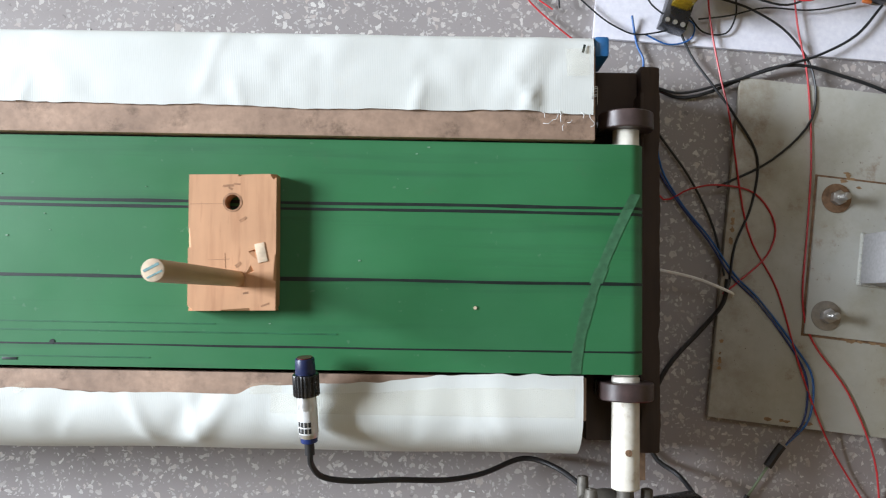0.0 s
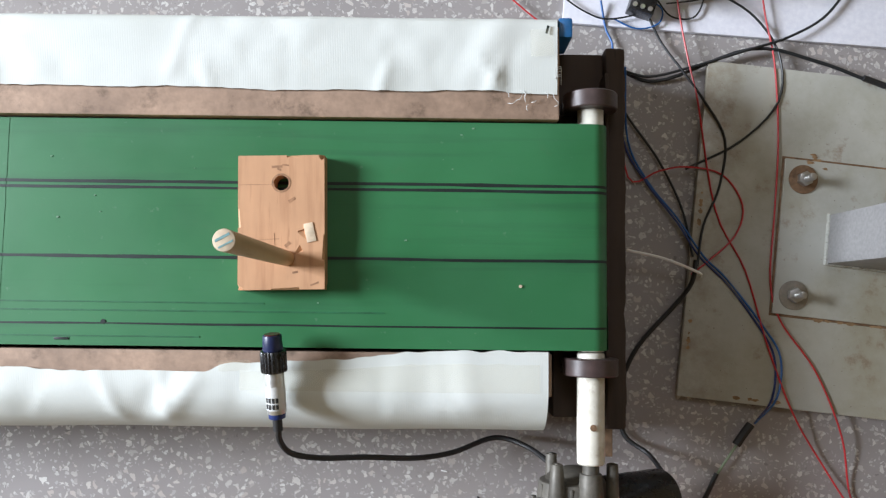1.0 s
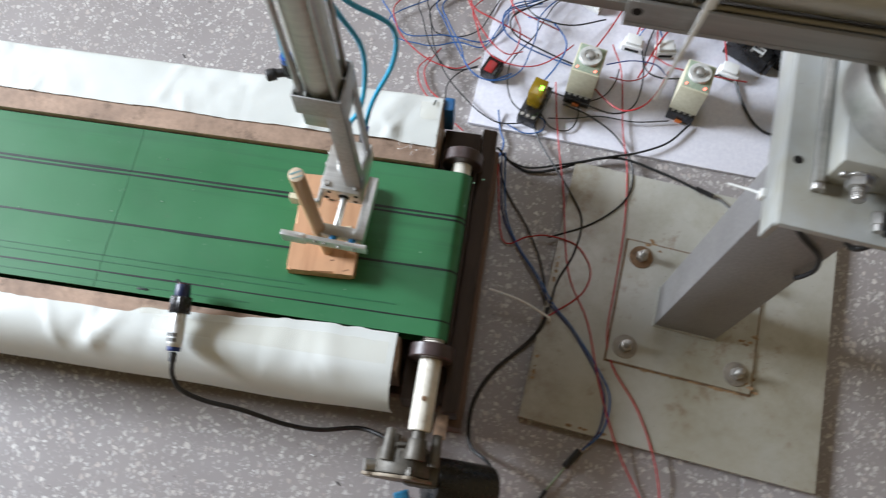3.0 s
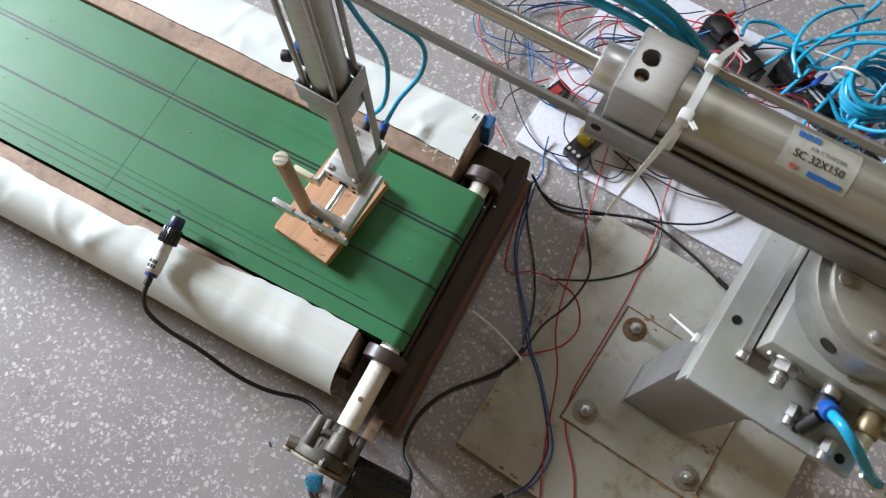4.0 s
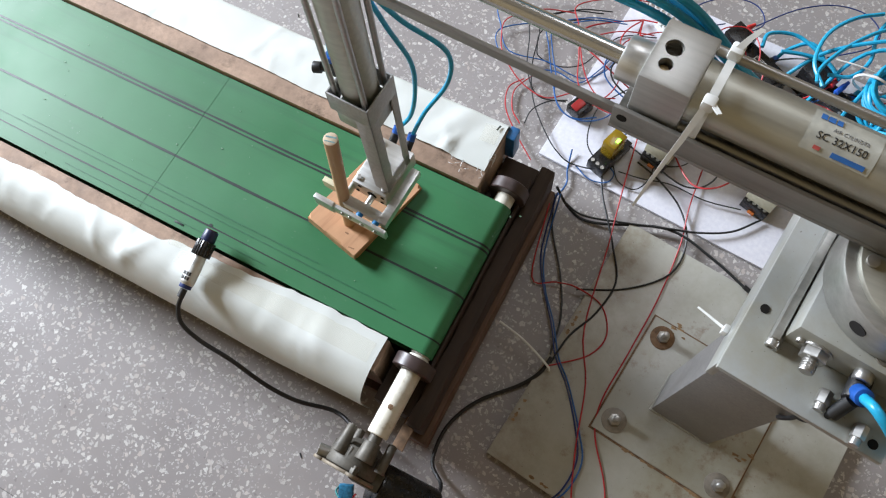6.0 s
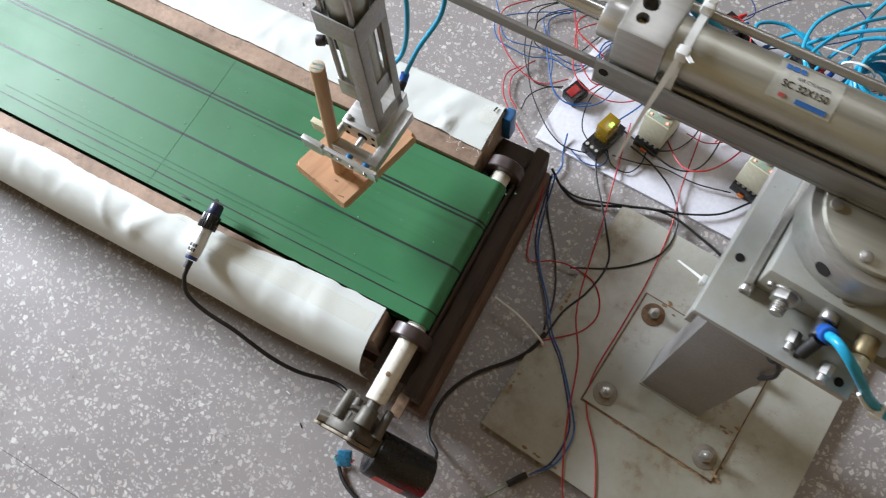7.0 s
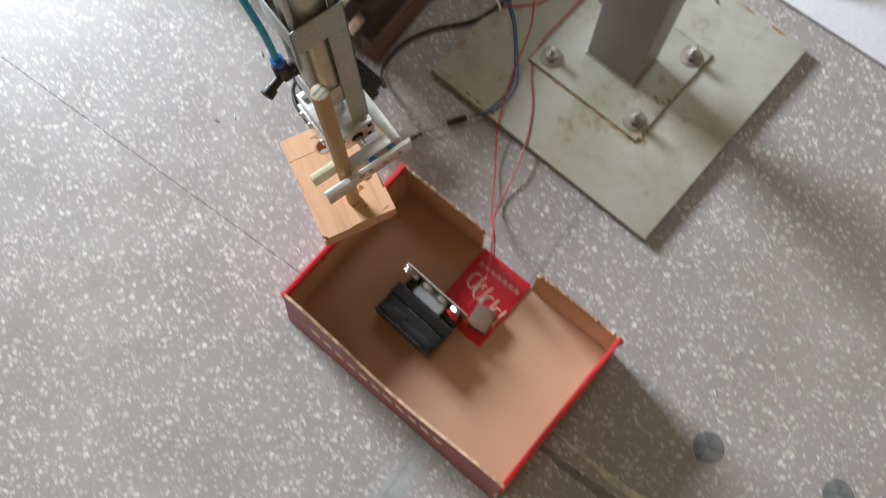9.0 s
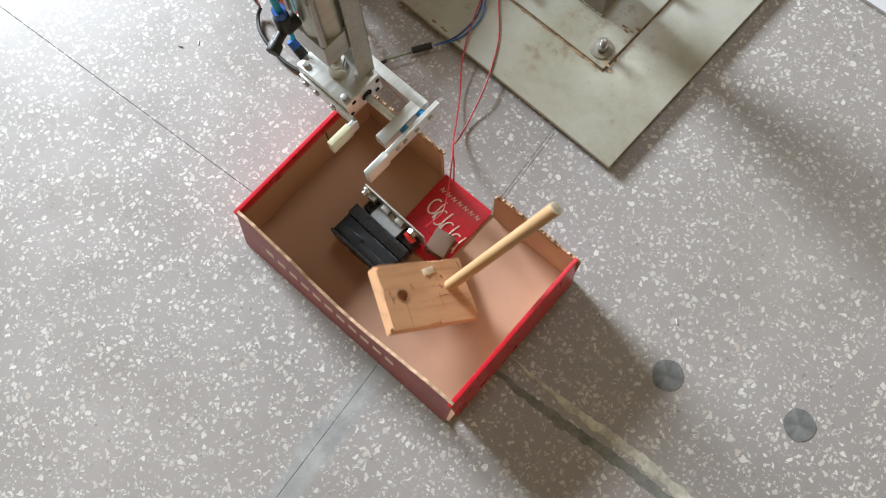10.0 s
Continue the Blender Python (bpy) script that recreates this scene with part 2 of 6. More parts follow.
CHALKBLUE = plain("blue_green_chalk", (0.20, 0.36, 0.37), 0.7, vary=0.4, big=200)
DARKRED = plain("dark_red_plastic", (0.30, 0.02, 0.02), 0.35, vary=0.1)
DIALGREY = plain("pale_grey_plastic", (0.55, 0.56, 0.54), 0.25, vary=0.12, big=120)
TERMBLUE = plain("speckled_blue_plastic", (0.03, 0.19, 0.34), 0.4, vary=0.5, big=220)
REDWIRE = plain("red_wire", (0.45, 0.025, 0.03), 0.45, vary=0.2)
BLUEWIRE = plain("blue_wire", (0.014, 0.10, 0.32), 0.45, vary=0.2)
NAVYWIRE = plain("navy_wire", (0.012, 0.03, 0.14), 0.45, vary=0.2)
BLACKWIRE = plain("black_wire", (0.012, 0.014, 0.016), 0.45, vary=0.3)
TEALWIRE = plain("teal_wire", (0.01, 0.16, 0.16), 0.45, vary=0.2)
NYLON = plain("white_nylon", (0.75, 0.76, 0.74), 0.4, vary=0.05)
PAPER = plain("white_board_paper", (0.64, 0.64, 0.70), 0.55, vary=0.04, big=6)
CREAM = plain("cream_plastic", (0.62, 0.6, 0.45), 0.45, vary=0.06)
AMBER = glassy("amber_case", (0.5, 0.33, 0.02), 0.2, 0.55)
GREENFACE = plain("green_dial_face", (0.30, 0.37, 0.28), 0.5, vary=0.1)
REDPLASTIC = plain("red_plastic", (0.55, 0.03, 0.03), 0.35, vary=0.1)
BLUEPLASTIC = plain("blue_plastic", (0.02, 0.1, 0.5), 0.35, vary=0.1)
GREENGLOW = glow("green_indicator", (0.2, 1.0, 0.05), 4.0)
REDGLOW = glow("red_indicator", (1.0, 0.12, 0.08), 4.0)
BLUETAPE = plain("blue_tape", (0.02, 0.13, 0.33), 0.4, vary=0.3)
CLEARTAPE = glassy("clear_tape", (0.88, 0.82, 0.62), 0.2, 0.3)
CLEARTAPE.node_tree.nodes["Principled BSDF"].inputs["Alpha"].default_value = 0.07
CARD = cardboard()
CARDEDGE = plain("torn_cardboard", (0.46, 0.31, 0.2), 0.9, vary=0.35, big=120)
REDCARD = plain("red_printed_card", (0.55, 0.015, 0.03), 0.3, vary=0.12, big=12)
MAROON = plain("faded_red_printed_card", (0.33, 0.075, 0.08), 0.4, vary=0.25, big=12)
CREAMINK = plain("cream_print", (0.75, 0.6, 0.5), 0.5, vary=0.1)
LABELPAPER = plain("silver_label", (0.66, 0.67, 0.66), 0.4, 0.2, vary=0.06)
BLACKINK = plain("black_print", (0.02, 0.02, 0.02), 0.5)
BLUEINK = plain("blue_print", (0.03, 0.14, 0.42), 0.5)
YELLOWTAPE = glassy("yellow_tape", (0.74, 0.70, 0.5), 0.25, 0.2)
LIGHTGREY = plain("light_grey_paint", (0.40, 0.40, 0.40), 0.42, 0.15, vary=0.12, big=14, fine=260, bump=0.15)
GLUE = plain("white_glue", (0.7, 0.71, 0.7), 0.5, vary=0.05)


# ---- builders ----
def box(bm, x0, x1, y0, y1, z0, z1, bevel=0.0012, m=None, seg=2):
    made = bmesh.ops.create_cube(bm, size=1.0)["verts"]
    for v in made:
        v.co = Vector(((x0 + x1) / 2 + v.co.x * (x1 - x0), (y0 + y1) / 2 + v.co.y * (y1 - y0), (z0 + z1) / 2 + v.co.z * (z1 - z0)))
    if m is not None:
        bmesh.ops.transform(bm, matrix=m, verts=made)
    if bevel:
        edges = list({e for v in made for e in v.link_edges})
        bmesh.ops.bevel(bm, geom=edges, offset=bevel, segments=seg, profile=0.6, affect="EDGES")
    return bm


def cyl(bm, p, q, r, seg=20, r2=None, bevel=0.0):
    p, q = Vector(p), Vector(q)
    m = Matrix.Translation((p + q) / 2) @ (q - p).to_track_quat("Z", "Y").to_matrix().to_4x4()
    made = bmesh.ops.create_cone(bm, cap_ends=True, segments=seg, radius1=r, radius2=r if r2 is None else r2, depth=(q - p).length, matrix=m)["verts"]
    if bevel:
        d = (q - p).normalized()
        edges = [e for e in {e for v in made for e in v.link_edges} if abs((e.verts[0].co - e.verts[1].co).normalized().dot(d)) < 0.1]
        bmesh.ops.bevel(bm, geom=edges, offset=bevel, segments=2, profile=0.5, affect="EDGES")
    return bm


def hexa(bm, p, q, r):
    return cyl(bm, p, q, r, seg=6, bevel=r * 0.08)


def ring(bm, c, axis, r_in, r_out, half, seg=32):
    """A ring round an axis through c, half its width to either side."""
    a = Vector(axis).normalized()
    m = Matrix.Translation(c) @ a.to_track_quat("Z", "Y").to_matrix().to_4x4()
    w = min(0.0012, half * 0.3)
    prof = [(r_in, -half), (r_out - w, -half), (r_out, -half + w), (r_out, half - w), (r_out - w, half), (r_in, half)]
    rows = [[bm.verts.new(m @ Vector((r * math.cos(t), r * math.sin(t), z))) for r, z in prof] for t in (2 * math.pi * i / seg for i in range(seg))]
    for i in range(seg):
        a0, a1 = rows[i], rows[(i + 1) % seg]
        for j in range(len(prof)):
            k = (j + 1) % len(prof)
            bm.faces.new((a0[j], a1[j], a1[k], a0[k]))
    return bm


def spline(pts, steps=6):
    """A smooth line through the points."""
    p = [Vector(q) for q in pts]
    p = [p[0] * 2 - p[1]] + p + [p[-1] * 2 - p[-2]]
    out = []
    for a, b, c, d in zip(p, p[1:], p[2:], p[3:]):
        for i in range(steps):
            t = i / steps
            out.append(0.5 * ((2 * b) + (c - a) * t + (2 * a - 5 * b + 4 * c - d) * t * t + (3 * b - a - 3 * c + d) * t ** 3))
    return out + [p[-2]]


def hose(bm, pts, r, seg=8, steps=6):
    """A round hose or wire swept along a smooth line."""
    line = spline(pts, steps) if len(pts) > 2 else [Vector(q) for q in pts]
    up = Vector((0.3, 0.2, 1.0))
    rows = []
    for i, c in enumerate(line):
        d = (line[min(i + 1, len(line) - 1)] - line[max(i - 1, 0)]).normalized()
        side = d.cross(up)
        side = side.normalized() if side.length > 1e-4 else Vector((1, 0, 0))
        top = side.cross(d)
        up = top
        rows.append([bm.verts.new(c + side * r * math.cos(a) + top * r * math.sin(a)) for a in (2 * math.pi * k / seg for k in range(seg))])
    for a, b in zip(rows, rows[1:]):
        for k in range(seg):
            bm.faces.new((a[k], a[(k + 1) % seg], b[(k + 1) % seg], b[k]))
    bm.faces.new(rows[0][::-1])
    bm.faces.new(rows[-1])
    return bm


def extrude_profile(bm, profile, x0, x1, nx, shift=lambda x, i, y, z: (0, 0, 0)):
    """An open profile of (y, z) points drawn along x, each point moved by shift."""
    rows = []
    for k in range(nx + 1):
        x = x0 + (x1 - x0) * k / nx
        row = []
        for i, (y, z) in enumerate(profile):
            dx, dy, dz = shift(x, i, y, z)
            row.append(bm.verts.new((x + dx, y + dy, z + dz)))
        rows.append(row)
    for a, b in zip(rows, rows[1:]):
        for j in range(len(profile) - 1):
            bm.faces.new((a[j], b[j], b[j + 1], a[j + 1]))
    return bm


def thicken(bm, t):
    bmesh.ops.recalc_face_normals(bm, faces=bm.faces[:])
    bmesh.ops.solidify(bm, geom=bm.faces[:], thickness=t)
    return bm


def strap(bm, pts, wide, side, thick=0.0011):
    """A flat band through points; its width, along side, may taper."""
    side = Vector(side).normalized()
    n = len(pts)
    ws = wide if isinstance(wide, tuple) else (wide, wide)
    rows = []
    for k, p in enumerate(pts):
        p = Vector(p)
        d = (Vector(pts[min(k + 1, n - 1)]) - Vector(pts[max(k - 1, 0)])).normalized()
        out = d.cross(side).normalized() * thick / 2
        w = side * (ws[0] + (ws[1] - ws[0]) * k / (n - 1)) / 2
        rows.append([bm.verts.new(p + a * w + b * out) for a, b in ((-1, -1), (1, -1), (1, 1), (-1, 1))])
    for a, b in zip(rows, rows[1:]):
        for j in range(4):
            bm.faces.new((a[j], b[j], b[(j + 1) % 4], a[(j + 1) % 4]))
    bm.faces.new(rows[0]), bm.faces.new(rows[-1][::-1])
    return bm


def part(name, bm, material, parent=None, label="", smooth=35):
    me = bpy.data.meshes.new(name)
    bmesh.ops.recalc_face_normals(bm, faces=bm.faces[:])
    bm.to_mesh(me)
    bm.free()
    me.materials.append(material)
    for f in me.polygons:
        f.use_smooth = True
    me.set_sharp_from_angle(angle=radians(smooth))
    ob = new(name, me)
    if parent is not None:
        ob.parent = parent
    return tagged(ob, label)


def thing(name, label, category, m=None, group="", kind=""):
    ob = new(name)
    ob.empty_display_size = 0.02
    if m is not None:
        ob.matrix_world = m
    return tagged(ob, label, category, group, kind)


def words(name, text, size, m, material, parent, label=""):
    """Raised lettering in the built-in font, as a mesh."""
    cu = bpy.data.curves.new(name, "FONT")
    cu.body, cu.size, cu.extrude, cu.align_x, cu.align_y, cu.resolution_u = text, size, 0.00008, "CENTER", "CENTER", 3
    tmp = bpy.data.objects.new(name, cu)
    scene.collection.objects.link(tmp)
    bpy.context.view_layer.update()
    me = bpy.data.meshes.new_from_object(tmp.evaluated_get(bpy.context.evaluated_depsgraph_get()))
    bpy.data.objects.remove(tmp)
    bpy.data.curves.remove(cu)
    me.materials.clear()
    me.materials.append(material)
    ob = new(name, me)
    ob.parent = parent
    ob.matrix_local = m
    return tagged(ob, label)


def bore(ob, bm):
    """Cuts a solid out of a part."""
    me = bpy.data.meshes.new("cutter")
    bmesh.ops.recalc_face_normals(bm, faces=bm.faces[:])
    bm.to_mesh(me)
    bm.free()
    cutter = bpy.data.objects.new("cutter", me)
    scene.collection.objects.link(cutter)
    mod = ob.modifiers.new("bore", "BOOLEAN")
    mod.operation, mod.solver, mod.object = "DIFFERENCE", "EXACT", cutter
    bpy.context.view_layer.update()
    cut = bpy.data.meshes.new_from_object(ob.evaluated_get(bpy.context.evaluated_depsgraph_get()))
    ob.modifiers.remove(mod)
    bpy.data.objects.remove(cutter)
    ob.data = cut
    return ob


B = bmesh.new

# ---- the room ----
def room():
    base = part("floor_bed", box(B(), -4.2, 2.4, -2.4, 2.4, -0.06, -0.0015, 0), plain("dark_joint", (0.1, 0.095, 0.09), 0.9))
    tagged(base, "dark cement bed under the terrazzo floor", "floor", kind="structure")
    floor = thing("floor", "grey terrazzo floor with pale stone chips and thin joints", "floor", kind="structure")
    xs, ys = (-4.2, 0.5843, 2.4), (-2.4, -0.5257, 2.4)
    for i in range(2):
        for j in range(2):
            part("floor_panel", box(B(), xs[i] + 0.0003, xs[i + 1] - 0.0003, ys[j] + 0.0003, ys[j + 1] - 0.0003, -0.0012, 0.0, 0.0003, seg=1), TERRAZZO, floor)
    # inlaid strip north of the crossing, broken cement filling east of it
    groove = plain("joint_groove", (0.13, 0.125, 0.12), 0.8)
    part("joint_groove", box(B(), 0.5790, 0.5798, -0.525, 2.39, -0.0004, 0.0002, 0), groove, floor)
    for name, y, half, high, x0, x1, mt, text in (("joint_filler", -0.5275, 0.0085, 0.0005, 0.66, 2.35, plain("grey_cement", (0.19, 0.19, 0.175), 0.85, vary=0.4, big=30, dirt=(0.08, 0.076, 0.066), dirt_amount=0.6), "dark grey cement in the floor joint"), ("cement_ridge", -0.5035, 0.0075, 0.0017, 0.715, 2.35, plain("pale_cement", (0.50, 0.48, 0.42), 0.9, vary=0.35, big=40, bump=0.4, dirt=(0.2, 0.18, 0.14), dirt_amount=0.6), "ragged pale cement ridge beside the joint")):
        bm = B()
        rows = []
        nx = int((x1 - x0) / 0.004)
        for i in range(nx + 1):
            x = x0 + (x1 - x0) * i / nx
            rough = 1.0 if name == "cement_ridge" else 0.35
            grow = min(1.0, (x - x0) / 0.16 + 0.15)
            a = half * grow * (1 + rough * 0.7 * noise.noise(Vector((x * 45, y * 9, 1))) + 0.4 * noise.noise(Vector((x * 160, 3, y))))
            b = half * grow * (1 + rough * 0.7 * noise.noise(Vector((x * 50, y * 9, 7))) + 0.4 * noise.noise(Vector((x * 150, 8, y))))
            mid = y - (x - 0.75) * 0.04 * (name == "cement_ridge") + 0.002 * noise.noise(Vector((x * 12, 4, y)))
            row = []
            for k in range(6):
                u = k / 5
                z = high * (0.25 + 0.75 * math.sin(math.pi * u)) * (1 + 0.6 * noise.noise(Vector((x * 220, u * 5, y)))) if 0 < k < 5 else -0.0005
                row.append(bm.verts.new((x, mid - a + (a + b) * u, z)))
            rows.append(row)
        for a, b in zip(rows, rows[1:]):
            for k in range(5):
                bm.faces.new((a[k], b[k], b[k + 1], a[k + 1]))
        part(name, bm, mt, floor, text)
    for x, y in ((0.880, -0.404), (1.039, -0.360)):
        bm = cyl(B(), (0, 0, 0), (0, 0, 0.0006), 0.0195, 40)
        for v in bm.verts:
            v.co.xy *= 1 + 0.09 * noise.noise(v.co * 60 + Vector((x * 9, y * 7, 0)))
        p = part("floor_plug", bm, plain("grey_mortar", (0.15, 0.152, 0.155), 0.8, vary=0.45, big=60, bump=0.5), floor, "dark grey mortar plug filling an old hole", 5)
        p.location = (x, y, 0)
    # walls and ceiling stay out of view; added to shape the bounced light
    w = part("wall_west", B(), WALL)
    bm = B()
    box(bm, -4.35, -4.2, -2.4, -0.2, 0, 5.6, 0), box(bm, -4.35, -4.2, 1.2, 2.4, 0, 5.6, 0)
    box(bm, -4.35, -4.2, -0.2, 1.2, 0, 1.3, 0), box(bm, -4.35, -4.2, -0.2, 1.2, 2.6, 5.6, 0)
    bm.to_mesh(w.data)
    tagged(w, "unseen tan wall with an opening for the window light", "wall", kind="structure")
    # unseen wall, opened high up for the added north lamp
    n = part("wall_north", B(), WALL)
    bm = B()
    box(bm, -4.2, -0.55, 2.4, 2.55, 0, 5.6, 0), box(bm, 0.75, 2.4, 2.4, 2.55, 0, 5.6, 0)
    box(bm, -0.55, 0.75, 2.4, 2.55, 0, 3.6, 0), box(bm, -0.55, 0.75, 2.4, 2.55, 5.2, 5.6, 0)
    bm.to_mesh(n.data)
    tagged(n, "unseen tan wall with an opening for the added fill lamp", "wall", kind="structure")
    tagged(part("wall_east", box(B(), 2.4, 2.55, -2.4, 2.4, 0, 5.6, 0), WALL), "unseen plain tan wall that warms the bounced light", "wall", kind="structure")
    tagged(part("wall_south", box(B(), -4.2, 2.4, -2.55, -2.4, 0, 5.6, 0), WALL), "unseen plain tan wall that warms the bounced light", "wall", kind="structure")
    tagged(part("ceiling", box(B(), -4.35, 2.55, -2.55, 2.55, 5.6, 5.7, 0), WALL), "unseen plain tan ceiling that bounds the light", "ceiling", kind="structure")


# ---- conveyor ----
END = 0.170
ROLL_Z, ROLL_R = 0.1300, 0.0155


def conveyor():
    c = thing("conveyor", "low belt conveyor with a green belt between canvas-covered side boards", "conveyor")
    # belt loop
    top, low = ROLL_Z + ROLL_R, ROLL_Z - ROLL_R
    outline = [(-1.2 + 0.04 * i, top) for i in range(34)] + [(END + ROLL_R * math.sin(a), ROLL_Z + ROLL_R * math.cos(a)) for a in (math.pi * k / 14 for k in range(15))] + [(-1.2, low)]
    bm = B()
    ys = [-0.1255 + 0.2185 * k / 12 for k in range(13)]
    rows = [[bm.verts.new((x, y, z)) for y in ys] for x, z in outline]
    for a, b in zip(rows, rows[1:]):
        for k in range(12):
            bm.faces.new((a[k], b[k], b[k + 1], a[k + 1]))
    belt = part("belt", thicken(bm, 0.002), BELT, c, "worn green rubber conveyor belt with dark lines along it")
    # lines drawn along the belt, wrapped over the nose
    for y, w, wave, x0 in ((0.0318, 0.0029, 0.0006, -1.15), (0.0262, 0.0027, 0.0006, -1.15), (-0.0405, 0.0031, 0.0006, -1.15), (-0.1045, 0.0017, 0.0008, -1.15)):
        path = [(x0 + (END - x0) * i / 60, top) for i in range(61)] + [(END + ROLL_R * math.sin(a), ROLL_Z + ROLL_R * math.cos(a)) for a in (math.pi * k / 12 for k in range(1, 8))]
        bm = B()
        rows = []
        for x, z in path:
            k = 1 + 0.0004 / ROLL_R if x > END else 1
            px, pz = (END + (x - END) * k, ROLL_Z + (z - ROLL_Z) * k) if x > END else (x, z + 0.0004)
            yy = y + wave * noise.noise(Vector((x * 9, y * 50, 0)))
            ww = w * (1 + 0.45 * noise.noise(Vector((x * 23, y * 90, 3))))
            rows.append((bm.verts.new((px, yy - ww / 2, pz)), bm.verts.new((px, yy + ww / 2, pz))))
        for a, b in zip(rows, rows[1:]):
            bm.faces.new((a[0], b[0], b[1], a[1]))
        part("belt_line", bm, INK, belt, "thin dark line along the belt")
    # bed and side boards
    part("bed", box(B(), -1.18, 0.14, -0.12, 0.087, 0.119, 0.1415, 0.001), DARKWOOD, c)
    for y0, y1 in ((0.095, 0.187), (-0.170, -0.129)):
        part("side_board", box(B(), -1.2, 0.136 if y0 > 0 else 0.131, y0, y1, 0.03, 0.1525 if y0 > 0 else 0.1405, 0.002), MDF, c, "brown hardboard side board with dirt along its edge")
    part("base_board", box(B(), -1.2, 0.19, -0.18, 0.165, 0.0, 0.03, 0.002), OLDWOOD, c)
    # canvas covers
    rnd = random.Random(4)
    dents = [(rnd.uniform(-0.55, 0.1), rnd.uniform(0.006, 0.02), rnd.uniform(-1, 1)) for _ in range(16)]

    def wrinkle(x, s):
        return sum(0.0028 * k * math.exp(-((x - u - 0.35 * s * k * w) / w) ** 2) for u, w, k in dents)

    def far_shift(x, i, y, z):
        e = 0.0035 * noise.noise(Vector((x * 11, 1, 0))) + 0.0015 * noise.noise(Vector((x * 60, 2, 0)))
        lift = wrinkle(x, i) * (0.2 if i < 2 else 0.45) + 0.0012 * noise.noise(Vector((x * 16, y * 40, 5))) + sum(h * math.exp(-abs(x - q - g * i) / w) * math.exp(-((i - 1.5) / 3.0) ** 2) for q, g, h, w in ((0.068, 0.003, 0.0042, 0.006), (0.082, -0.005, 0.0030, 0.004), (-0.035, 0.0015, 0.0034, 0.006), (-0.20, -0.002, 0.0022, 0.007), (-0.41, 0.002, 0.0022, 0.006)))
        return (0, e * max(0, 1 - i / 1.5) + 0.010 * max(0, (0.02 - x) / 0.45) * (i == 0) * 0.3, abs(lift) if i < 8 else lift)

    far = [(0.1205 + 0.007 * k, 0.1545 + 0.0006 * min(k, 3)) for k in range(10)] + [(0.1895, 0.1555), (0.1935, 0.152), (0.1955, 0.146), (0.197, 0.12), (0.198, 0.08), (0.199, 0.025)]
    part("far_cover", thicken(extrude_profile(B(), far, -1.2, 0.1335, 260, far_shift), 0.0008), CANVAS, c, "white ribbed canvas cover with a frayed edge")

    def near_shift(x, i, y, z):
        e = 0.0045 * noise.noise(Vector((x * 9, 7, 0))) + 0.002 * noise.noise(Vector((x * 55, 8, 0)))
        step = 0.010 / (1 + math.exp(-(x + 0.19) * 240)) + 0.012 / (1 + math.exp(-(x + 0.045) * 40))
        fold = 0.0055 * math.exp(-((x + 0.228 + 0.005 * (i - 5)) / 0.013) ** 2) - 0.0030 * math.exp(-((x + 0.252 + 0.005 * (i - 5)) / 0.014) ** 2) + 0.003 * math.exp(-((x + 0.30 - 0.003 * i) / 0.008) ** 2) + sum(h * math.exp(-abs(x - q - g * (i - 6)) / 0.0035) * math.exp(-((i - c0) / 2.6) ** 2) for q, g, h, c0 in ((-0.07, 0.004, 0.0018, 5), (-0.02, -0.006, 0.0016, 8), (0.04, 0.005, 0.0020, 6), (0.085, -0.004, 0.0016, 9), (-0.16, 0.006, -0.0018, 8), (-0.36, -0.005, 0.0020, 6), (-0.43, 0.006, 0.0018, 8), (-0.5, -0.004, 0.002, 5)))
        k = max(0, 1 - i / 3.0)
        belly = math.sin(min(1, i / 8) * math.pi)
        return (0, (e + step) * k - 0.5 * fold * belly - 0.004 * noise.noise(Vector((x * 6, 3, i * 0.2))) * (i > 5), (0.6 * wrinkle(x, i * 0.5) + fold * 0.6 + 0.0015 * noise.noise(Vector((x * 14, i * 0.5, 9)))) * (0.25 + 0.55 * belly) + 0.0016 * (1 - min(1, max(0, i - 4) / 4)))

    near = [(-0.149, 0.1436), (-0.154, 0.1442), (-0.160, 0.1446), (-0.166, 0.1445), (-0.173, 0.1435), (-0.180, 0.141), (-0.187, 0.137), (-0.194, 0.131), (-0.200, 0.123), (-0.205, 0.112), (-0.208, 0.098), (-0.209, 0.082), (-0.209, 0.065), (-0.208, 0.048), (-0.206, 0.03)]
    part("near_cover", thicken(extrude_profile(B(), near, -1.2, 0.127, 560, near_shift), 0.0008), CANVAS, c, "white canvas cover folded over the side board, creased and sagging")
    tape = [(y, z + 0.0013) for y, z in near[1:4]]
    part("tape_strip", thicken(extrude_profile(B(), tape, -0.165, 0.119, 160, lambda x, i, y, z: near_shift(x, i + 1, y, z)), 0.0003), CLEARTAPE, c, "long strip of yellowed clear tape")
    # strips of clear tape and frayed threads at the corners
    for x, y, w, h, a in ((0.118, 0.168, 0.022, 0.026, 4), (-0.40, -0.146, 0.012, 0.008, 20), (-0.17, -0.143, 0.03, 0.010, 3)):
        z = 0.1600 if y > 0 else 0.1472
        if y < 0.13 and y > 0:
            z = 0.1575
        part("clear_tape", box(B(), -w / 2, w / 2, -h / 2, h / 2, 0, 0.0004, 0, pose(x, y, z, 0, 0, a)), CLEARTAPE, c, "shiny strip of clear tape")
    bm = B()
    for k in range(10):
        x, y = rnd.uniform(0.085, 0.136), rnd.uniform(0.106, 0.122)
        a, ln = rnd.uniform(0, 6.28), rnd.uniform(0.004, 0.011)
